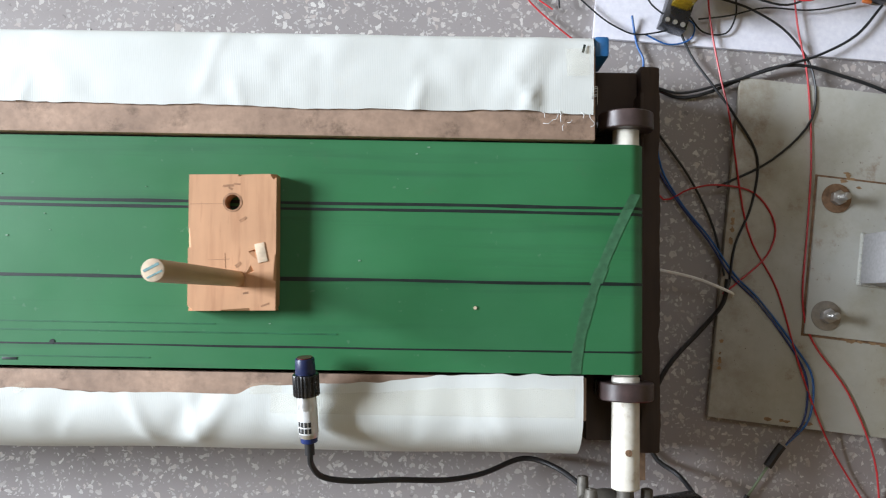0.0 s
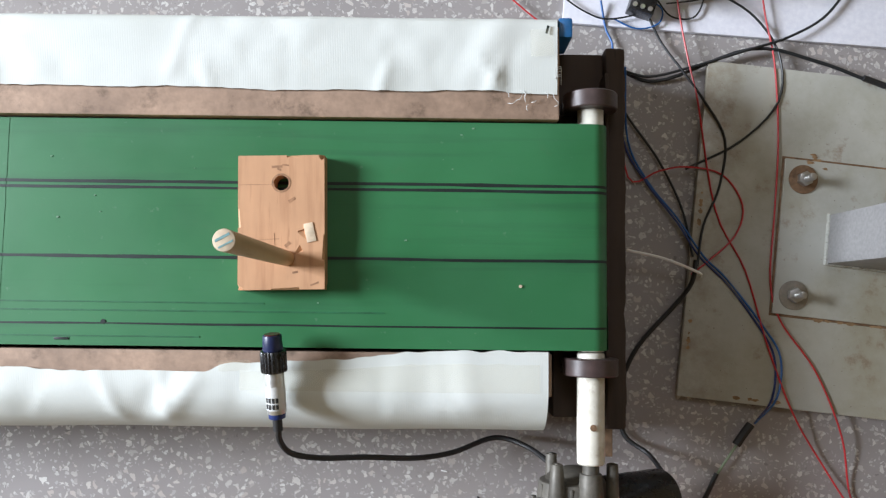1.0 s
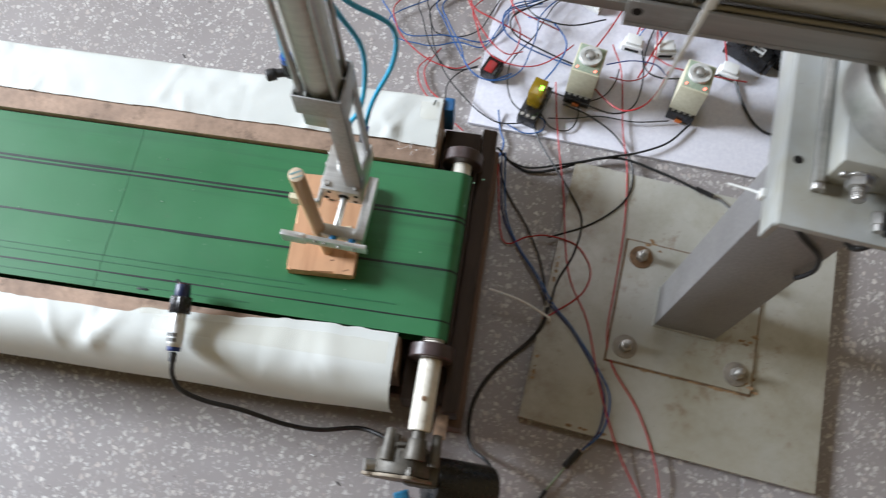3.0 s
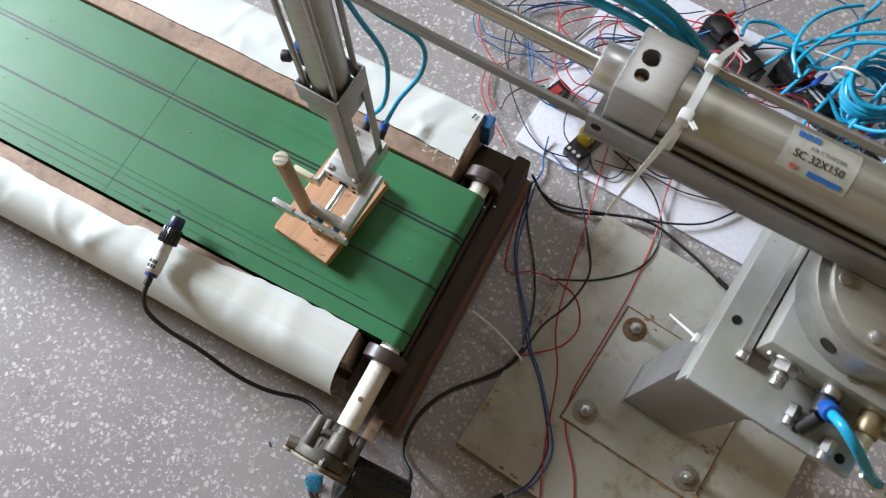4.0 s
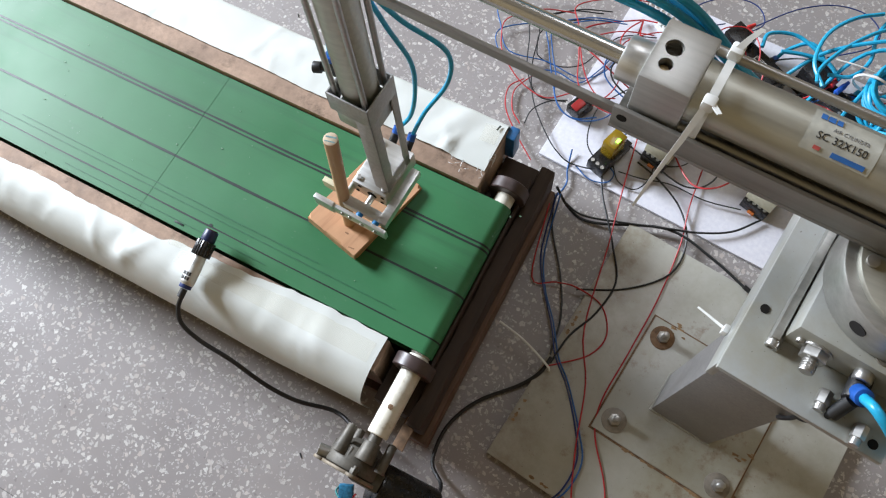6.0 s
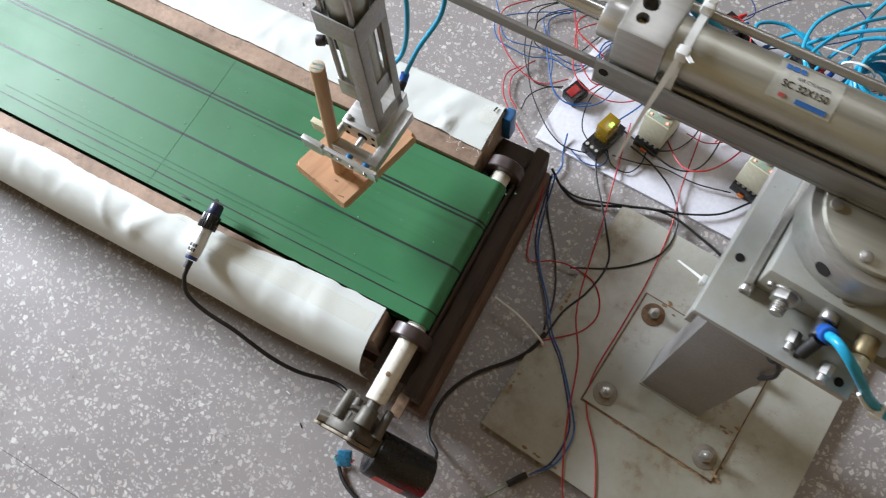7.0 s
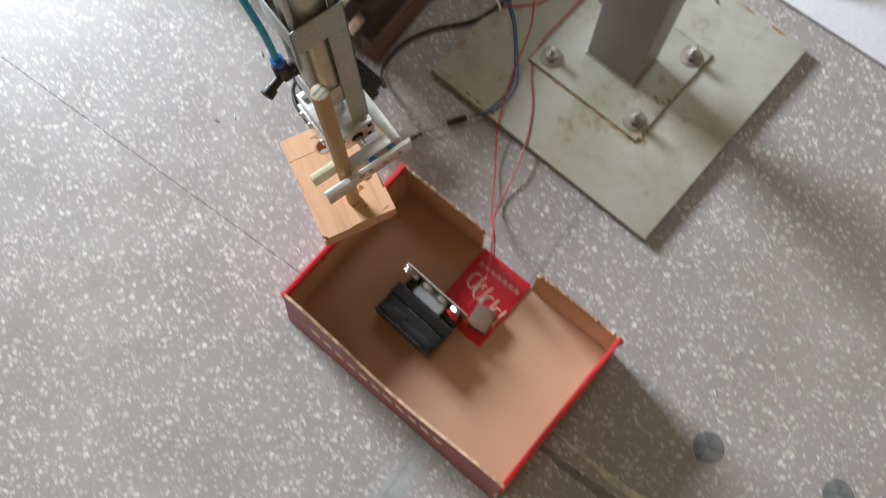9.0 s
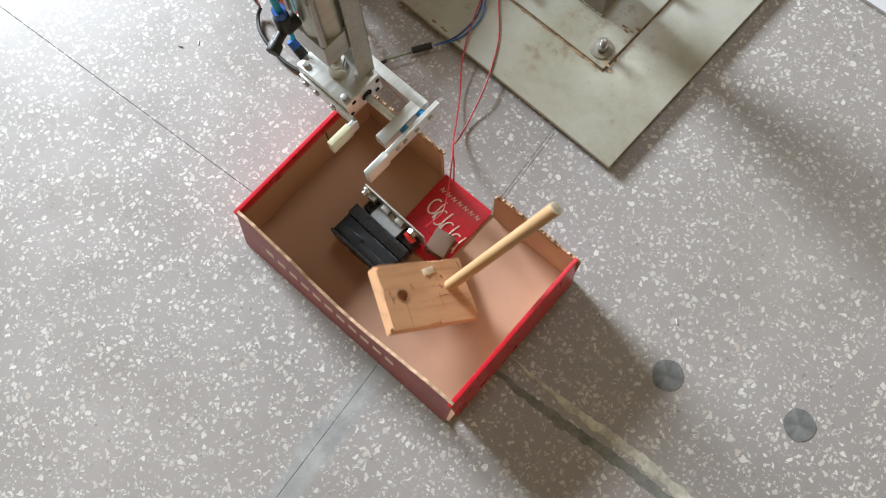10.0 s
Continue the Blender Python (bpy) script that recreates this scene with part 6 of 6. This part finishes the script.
        cable(name, "thin " + colour + " wire in a loose loop on the board and floor", kinds[name], 0.0021 if name == "black_cable" else 0.0010, z, *rise, group="board wires")
    for z, pts in (
        (0.05, ((0.391, 0.532), (0.393, 0.559), (0.430, 0.573), (0.472, 0.558))),
        (0.06, ((0.418, 0.529), (0.451, 0.538), (0.485, 0.539), (0.509, 0.519))),
        (0.08, ((0.487, 0.483), (0.464, 0.517), (0.466, 0.569), (0.492, 0.612), (0.527, 0.638))),
        (0.08, ((0.555, 0.626), (0.525, 0.599), (0.494, 0.554), (0.475, 0.509), (0.478, 0.486))),
        (0.07, ((0.549, 0.664), (0.532, 0.610), (0.536, 0.561), (0.520, 0.524), (0.490, 0.513))),
    ):
        w = part("air_hose", hose(B(), [(x, y, z) for x, y in pts], 0.003, 8), BLUETUBE)
        tagged(w, "loose loop of blue air hose above the valves", "hose", "blue air hoses")
    rn = random.Random(21)
    ends = [(0.094, 0.08), (0.15, 0.125), (0.16, 0.125), (0.32, 0.13), (0.075, 0.30), (0.03, 0.285), (0.11, 0.265), (0.14, 0.25), (0.205, 0.285), (0.262, 0.25), (0.335, 0.262), (0.225, 0.185), (0.275, 0.185), (0.375, 0.165), (0.39, 0.215), (0.46, 0.2)]
    names = ("red_wire", "red_wire", "black_wire", "blue_wire", "navy_wire", "black_wire")
    for k in range(20):
        (ax, ay), (bx, by) = rn.sample(ends, 2)
        if math.hypot(ax - bx, ay - by) > 0.2:
            bx, by = ax + (bx - ax) * 0.6, ay + (by - ay) * 0.6
        dx, dy = by - ay, ax - bx
        bow = rn.choice((-1, 1)) * rn.uniform(0.35, 0.8)
        line = []
        for i in range(6):
            u = i / 5
            s = math.sin(math.pi * u) * bow
            p = BOARD @ Vector((ax + (bx - ax) * u + dx * s, max(0.012, ay + (by - ay) * u + dy * s), 0.012 + 0.03 * math.sin(math.pi * u) * rn.uniform(0.6, 1.2)))
            line.append(tuple(p))
        name = rn.choice(names)
        cable(name, "thin " + name.split("_")[0] + " wire looping between the devices", kinds[name], rn.uniform(0.0010, 0.0014), 0.01, *line, group="board wires")


# ---- carton ----
CARTON = pose(0.3500, -0.5740, 0, 0, 0, -4.8)


def carton():
    """An open, cut-down carton: local x along its length, y across."""
    L, W, H, t = 0.3485, 0.228, 0.088, 0.0032
    LEAN, NEAR = 0.016, 0.009
    c = thing("carton", "open red cardboard carton, torn down on one side", "box", CARTON)
    part("bottom", box(B(), 0, L, -0.007, W, 0.001, 0.0042, 0.0006), CARD, c, "bare brown cardboard bottom")

    def panel(name, x0, x1, y0, y1, outer, topline, along, lean=0.0):
        """A wall: a cardboard sheet with an outer printed face and an uneven top edge."""
        n = 40
        for which, mat, off in (("inner", CARD, 0.0), ("print", outer, 0.0034)):
            bm = B()
            cols = []
            for k in range(n + 1):
                u = k / n
                h = topline(u) - (0.007 if which == "print" and name == "far_wall_stub" else 0.0)
                x, y = x0 + (x1 - x0) * u, y0 + (y1 - y0) * u
                cols.append((x, y, h))
            nx, ny = along
            th = 0.003 if which == "inner" else 0.0006
            rows = []
            for x, y, h in cols:
                o = off
                rows.append([bm.verts.new((x + nx * (o + d + lean * (H - z) / H), y + ny * (o + d + lean * (H - z) / H), z)) for d, z in ((0, 0.001), (th, 0.001), (th, h), (0, h))])
            for a, b in zip(rows, rows[1:]):
                for j in range(4):
                    bm.faces.new((a[j], b[j], b[(j + 1) % 4], a[(j + 1) % 4]))
            bm.faces.new(rows[0]), bm.faces.new(rows[-1][::-1])
            part(name if which == "inner" else name + "_print", bm, mat, c, "" if which == "inner" else "red printed outer face")

    wob = lambda u, s: noise.noise(Vector((u * 9, s, 0))) * 0.003 + noise.noise(Vector((u * 40, s, 1))) * 0.0012
    near = lambda u: H + 0.003 - 0.022 * math.sin(math.pi * min(1, max(0, (u - 0.12) / 0.8))) ** 1.5 + wob(u, 1)
    part_far_a = lambda u: H - 0.006 + wob(u * 2, 4) - 0.01 * max(0, (u - 0.9) / 0.1)
    part_far_b = lambda u: H - 0.002 + wob(u * 3, 6) * 1.8 - 0.010 * max(0, (0.1 - u) / 0.1)
    panel("near_wall", 0.0, L - 0.004, NEAR, NEAR, MAROON, near, (0, -1), LEAN)
    rows = []
    bm = B()
    for k in range(121):
        u = k / 120
        h = near(u) + 0.0004 * noise.noise(Vector((u * 300, 2, 0)))
        lean = LEAN * (H - h) / H
        rows.append([bm.verts.new(((L - 0.004) * u, NEAR + y - lean, z)) for y, z in ((0.0002, h - 0.0005), (0.0002, h + 0.0008), (-0.0034, h + 0.0008), (-0.0038, h - 0.0002))])
    for a, b in zip(rows, rows[1:]):
        for j in range(3):
            bm.faces.new((a[j], b[j], b[j + 1], a[j + 1]))
    part("cut_edge", bm, CARDEDGE, c, "pale cut edge of corrugated card")
    panel("far_wall_stub", 0.0, 0.131, W, W, REDCARD, part_far_a, (0, 1))
    panel("far_wall_stub", 0.218, L, W, W, REDCARD, part_far_b, (0, 1))
    panel("left_wall", 0.0, 0.0, NEAR - 0.004, W, REDCARD, lambda u: H + 0.001, (-1, 0))
    panel("right_wall", L - 0.008, L - 0.008, NEAR - 0.004, W, REDCARD, lambda u: H, (1, 0), 0.008)
    # red folded rims on the two short sides
    part("folded_rim", box(B(), -0.0044, 0.0012, NEAR - 0.005, W + 0.002, H - 0.014, H + 0.003, 0.0008), REDCARD, c, "glossy red folded rim")
    part("folded_rim", box(B(), L - 0.0092, L - 0.0036, NEAR - 0.006, W + 0.002, H - 0.004, H + 0.002, 0.0008), REDCARD, c, "glossy red folded rim")
    bm = B()
    rn = random.Random(8)
    for k in range(150):
        u = rn.choice((rn.uniform(0.0, 0.135), rn.uniform(0.222, L)))
        z = H - 0.004 + rn.uniform(-0.004, 0.002)
        box(bm, u - rn.uniform(0.0006, 0.0018), u + 0.001, W - 0.0003, W + 0.0032, z - 0.003, z + rn.uniform(0.0005, 0.004), 0, None)
    tagged(part("torn_edge", bm, CARDEDGE, c, "ragged torn cardboard edge"), kind="stuff")
    # fold flap with printed lettering, pressed flat inside
    flap = part("printed_flap", box(B(), 0.134, 0.215, 0.124, W + 0.004, 0.0046, 0.0064, 0.0005), REDCARD, c, "glossy red printed flap with cream lettering")
    for x, y, w, tall in ((0.203, 0.168, 1.0, 0.9), (0.186, 0.174, 1.0, 0.9), (0.169, 0.181, 0.9, 0.9), (0.153, 0.188, 0.9, 0.9)):
        loop = [(x + 0.0075 * w * math.cos(t), y + 0.0125 * tall * math.sin(t), 0.0066) for t in (radians(70 + 29 * i) for i in range(10))]
        part("flap_scroll", hose(B(), loop, 0.0012, 6, 3), CREAMINK, flap, "large cream scroll shape")
        part("flap_stroke", hose(B(), [(x + 0.008, y - 0.014, 0.0066), (x + 0.0065, y, 0.0066), (x + 0.009, y + 0.015, 0.0066)], 0.0011, 6, 3), CREAMINK, flap, "cream stroke")
    for k in range(7):
        x = 0.143 + 0.0098 * k
        part("flap_bar", hose(B(), [(x, 0.2095, 0.0064), (x + 0.0022, 0.2155, 0.0065), (x + 0.0042, 0.2095, 0.0064), (x + 0.0066, 0.2140, 0.0064)], 0.0006, 5, 3), CREAMINK, flap, "small cream print too worn to read")
    bm = B()
    for k in range(11):
        box(bm, 0.045 + 0.020 * k, 0.058 + 0.020 * k, -0.0045, -0.0041, 0.045 - 0.006 * math.sin(k * 0.32), 0.055 - 0.006 * math.sin(k * 0.32), 0)
    for q in bm.verts:
        q.co.y -= LEAN * (H - q.co.z) / H - NEAR
    part("side_print", bm, CREAMINK, c, "faint cream printing")
    # slit drawn as a thin black strip, its shade in the colour
    part("slit", box(B(), -0.0002, 0.0004, 0.155, 0.1565, 0.03, 0.072, 0), HOLESHADE, c)
    # switch assembly in the carton
    s = thing("battery_pack", "black battery holder with a small circuit strip and red clip", "battery holder", CARTON @ pose(0.130, 0.093, 0.0043, 0, 0, -2))
    bm = box(B(), -0.046, 0.046, -0.024, 0.024, 0.010, 0.034, 0.002)
    box(bm, -0.040, -0.030, -0.018, -0.008, 0, 0.011, 0.001), box(bm, 0.030, 0.040, -0.018, -0.008, 0, 0.011, 0.001), box(bm, -0.040, -0.030, 0.008, 0.018, 0, 0.011, 0.001), box(bm, 0.030, 0.040, 0.008, 0.018, 0, 0.011, 0.001)
    box(bm, -0.046, 0.046, -0.024, -0.020, 0.034, 0.040, 0.001)
    part("holder", bm, BLACK, s, "black plastic holder")
    gloss = plain("glossy_black_plastic", (0.02, 0.022, 0.026), 0.12, vary=0.2, big=30, bump=0.0)
    part("lid", box(B(), -0.044, 0.044, -0.0185, 0.006, 0.0345, 0.0375, 0.0008), gloss, s, "glossy black lid")
    part("lid_step", box(box(B(), -0.042, -0.006, -0.016, -0.005, 0.0376, 0.0392, 0.0006), -0.006, 0.042, -0.016, -0.009, 0.0376, 0.0392, 0.0006), gloss, s, "raised step on the lid")
    part("rear_rib", box(B(), -0.046, 0.046, 0.0075, 0.0235, 0.0345, 0.0400, 0.001), BLACK, s)
    for x in (-0.018, 0.016):
        part("foil_tab", box(B(), x - 0.004, x + 0.004, -0.0246, -0.0242, 0.016, 0.0195, 0.0001), ALLOY, s, "bright tab")
    part("rear_cell", box(B(), -0.040, 0.044, 0.027, 0.045, 0.002, 0.030, 0.002), BLACK, s)
    part("grey_block", box(B(), -0.024, 0.020, 0.0245, 0.0445, 0.0302, 0.0345, 0.0006), plain("grey_plastic", (0.32, 0.33, 0.34), 0.3), s, "grey plastic block")
    part("circuit_strip", box(B(), -0.052, 0.050, 0.0455, 0.0475, 0.012, 0.052, 0.0005), ALLOY, s, "pale metal strip")
    bm = B()
    for x in (-0.036, -0.012, 0.012):
        box(bm, x - 0.006, x + 0.006, 0.038, 0.0452, 0.030, 0.044, 0.001)
    part("contact", bm, STEEL, s, "bright spring contact")
    part("end_stud", cyl(cyl(B(), (-0.047, 0.0405, 0.044), (-0.047, 0.0452, 0.044), 0.0058, 20, bevel=0.0008), (-0.047, 0.036, 0.044), (-0.047, 0.0405, 0.044), 0.0034, 16), ALLOY, s, "bright round stud")
    part("nut", hexa(B(), (0.034, 0.0385, 0.043), (0.034, 0.0452, 0.043), 0.0066), STEEL, s)
    part("clip", cyl(B(), (0.026, 0.040, 0.036), (0.040, 0.036, 0.030), 0.005, 16, bevel=0.001), REDPLASTIC, s, "red clip")
    part("wood_wedge", box(B(), -0.014, 0.014, -0.016, 0.016, 0, 0.018, 0.002, pose(0.062, 0.062, 0, 0, 0, 12)), OLDWOOD, s, "brown wooden wedge")


# ---- small litter ----
def litter():
    rn = random.Random(14)
    l = thing("floor_litter", "tiny threads and chips scattered on the floor", "litter", kind="stuff")
    for x, y in ((0.083, -0.42), (0.07, -0.30), (0.03, -0.27), (0.853, -0.340), (-0.30, 0.30), (-0.42, 0.245), (0.10, -0.40)):
        part("chip", box(B(), -0.0035, 0.0035, -0.0007, 0.0007, 0, 0.0008, 0.0002, pose(x, y, 0.0002, 0, 0, rn.uniform(0, 180))), rn.choice((OLDWOOD, GLUE, BLACKWIRE)), l)


# ---- what moves ----
def turn_rows():
    """The slewing angle, in degrees, time by time."""
    return [(0.0, 262), (1.3, 262), (1.4, 244), (1.5, 227.5), (1.6, 214), (1.7, 201.5), (1.8, 193), (1.9, 185.6), (2.0, 180.4), (2.1, 178.9), (2.3, 178.3), (2.5, 178), (3.2, 177.3), (4.3, 177.3), (5.7, 177.3), (6.8, 177.3), (7.1, 177.3), (7.3, 178.2), (7.5, 180.3), (7.7, 185), (8.0, 195), (8.3, 211), (8.5, 222), (8.8, 241), (9.0, 252), (9.2, 258.5), (9.4, 263.0), (9.6, 264.3), (10.0, 264.3)]


def between(rows, t):
    for (a, x), (b, y) in zip(rows, rows[1:]):
        if a <= t <= b:
            u = (t - a) / (b - a)
            return x + (y - x) * u
    return rows[-1][1]


REACH = [(0.0, -0.04), (1.3, -0.04), (1.9, -0.012), (2.5, -0.006), (3.2, 0.0), (8.1, 0.0), (8.8, -0.03), (9.1, -0.03), (9.5, -0.036), (10.0, -0.036)]
LIFT = [(0.0, 0.0), (6.1, 0.0), (6.6, 0.081), (6.8, 0.082), (9.05, 0.082), (9.3, 0.076), (9.6, 0.07), (10.0, 0.07)]
CLOSE = [(0.0, 0.0), (5.75, 0.0), (6.0, 0.0222), (9.1, 0.0222), (9.2, 0.0), (10.0, 0.0)]
GRIPPED = pose(0.0148, -0.022, 0.161, -4.3, 1.4, -13.2) @ pose(-0.005, 0.034, 0)


def held(t):
    """The block's pose while the jaws hold it."""
    a = between(turn_rows(), t)
    swing = Matrix.Translation((*AXIS, 0)) @ pose(0, 0, 0, 0, 0, a - REST) @ Matrix.Translation((-AXIS[0], -AXIS[1], 0))
    out = Vector((math.cos(radians(REST)), math.sin(radians(REST)), 0)) * between(REACH, t)
    return swing @ Matrix.Translation(out + Vector((0, 0, between(LIFT, t)))) @ GRIPPED


def motions():
    walk(arm, [(t, pose(*AXIS, 0, 0, 0, a)) for t, a in turn_rows()])
    walk(lift, [(t, pose(x, 0, 0)) for t, x in REACH])
    times = sorted({t for t, _ in REACH} | {t for t, _ in LIFT})
    walk(grip, [(t, pose(between(REACH, t), 0, between(LIFT, t))) for t in times])
    for j in jaws:
        walk(j, [(t, pose(0, -x, 0)) for t, x in CLOSE])
    rows = [(0.2 * k, pose(-0.2015 + 0.0151 * k, -0.008, 0.1638, 0, 0, 1.3 + 0.02 * k)) for k in range(15)] + [(2.95, pose(0.0200, -0.008, 0.1638, 0, 0, 2.2)), (3.2, pose(0.0215, -0.009, 0.1638, 0, 0, 1.0)), (3.7, pose(0.0225, -0.0095, 0.1638, 0, 0, -4)), (4.3, pose(0.0235, -0.010, 0.1638, 0, 0, -8.5)), (5.75, pose(0.0235, -0.010, 0.1638, 0, 0, -8.5)), (6.0, held(6.0))]
    rows += [(t, held(t)) for t in (6.1, 6.35, 6.6, 6.8, 7.1, 7.3, 7.5, 7.6, 7.7, 7.8, 7.9, 8.0, 8.1, 8.2, 8.3, 8.4, 8.5, 8.6, 8.7, 8.8, 8.9, 9.0, 9.1)]
    rows += [(9.2, pose(0.457, -0.458, 0.222, -1.2, 4.5, 67.3)), (9.3, pose(0.500, -0.470, 0.140, -7, 1.5, 67.4)), (9.4, pose(0.521, -0.479, 0.129, 56, 7, 87)), (9.5, pose(0.566, -0.492, 0.101, 61.4, -3.2, 101.6)), (9.6, pose(0.578, -0.496, 0.060, 36.3, -7, 118.5)), (9.8, pose(0.583, -0.489, 0.066, 46.6, 3.2, 131.3)), (10.0, pose(0.589, -0.504, 0.057, 35.7, 1.9, 144.7))]
    walk(block, rows)
    for m in belt_marks:
        walk(m, [(0.2 * k, pose(0.0151 * k, 0, 0)) for k in range(15)] + [(2.95, pose(0.2215, 0, 0)), (3.1, pose(0.223, 0, 0)), (10.0, pose(0.223, 0, 0))])
    for m, x, y in belt_streak + [(crumb, 0.0246, -0.065)]:
        shown = []
        for k in range(32):
            t = k * 0.1
            s = x + 0.0755 * min(t, 2.95)
            over = max(0.0, s - END)
            at = pose(min(s, END), y, ROLL_Z, 0, min(178.0, math.degrees(over / ROLL_R)), 0)
            if m is crumb:
                at = at @ Matrix.Translation((-0.0246, 0.065, -ROLL_Z))
            shown.append((t, at))
        walk(m, shown + [(10.0, shown[-1][1])])


room()
belt_marks, crumb, belt_streak = conveyor()
sensor()
motor()
pedestal()
arm, lift, grip, jaws = robot_arm()
block = workpiece()
control_board()
cables()
carton()
litter()
motions()
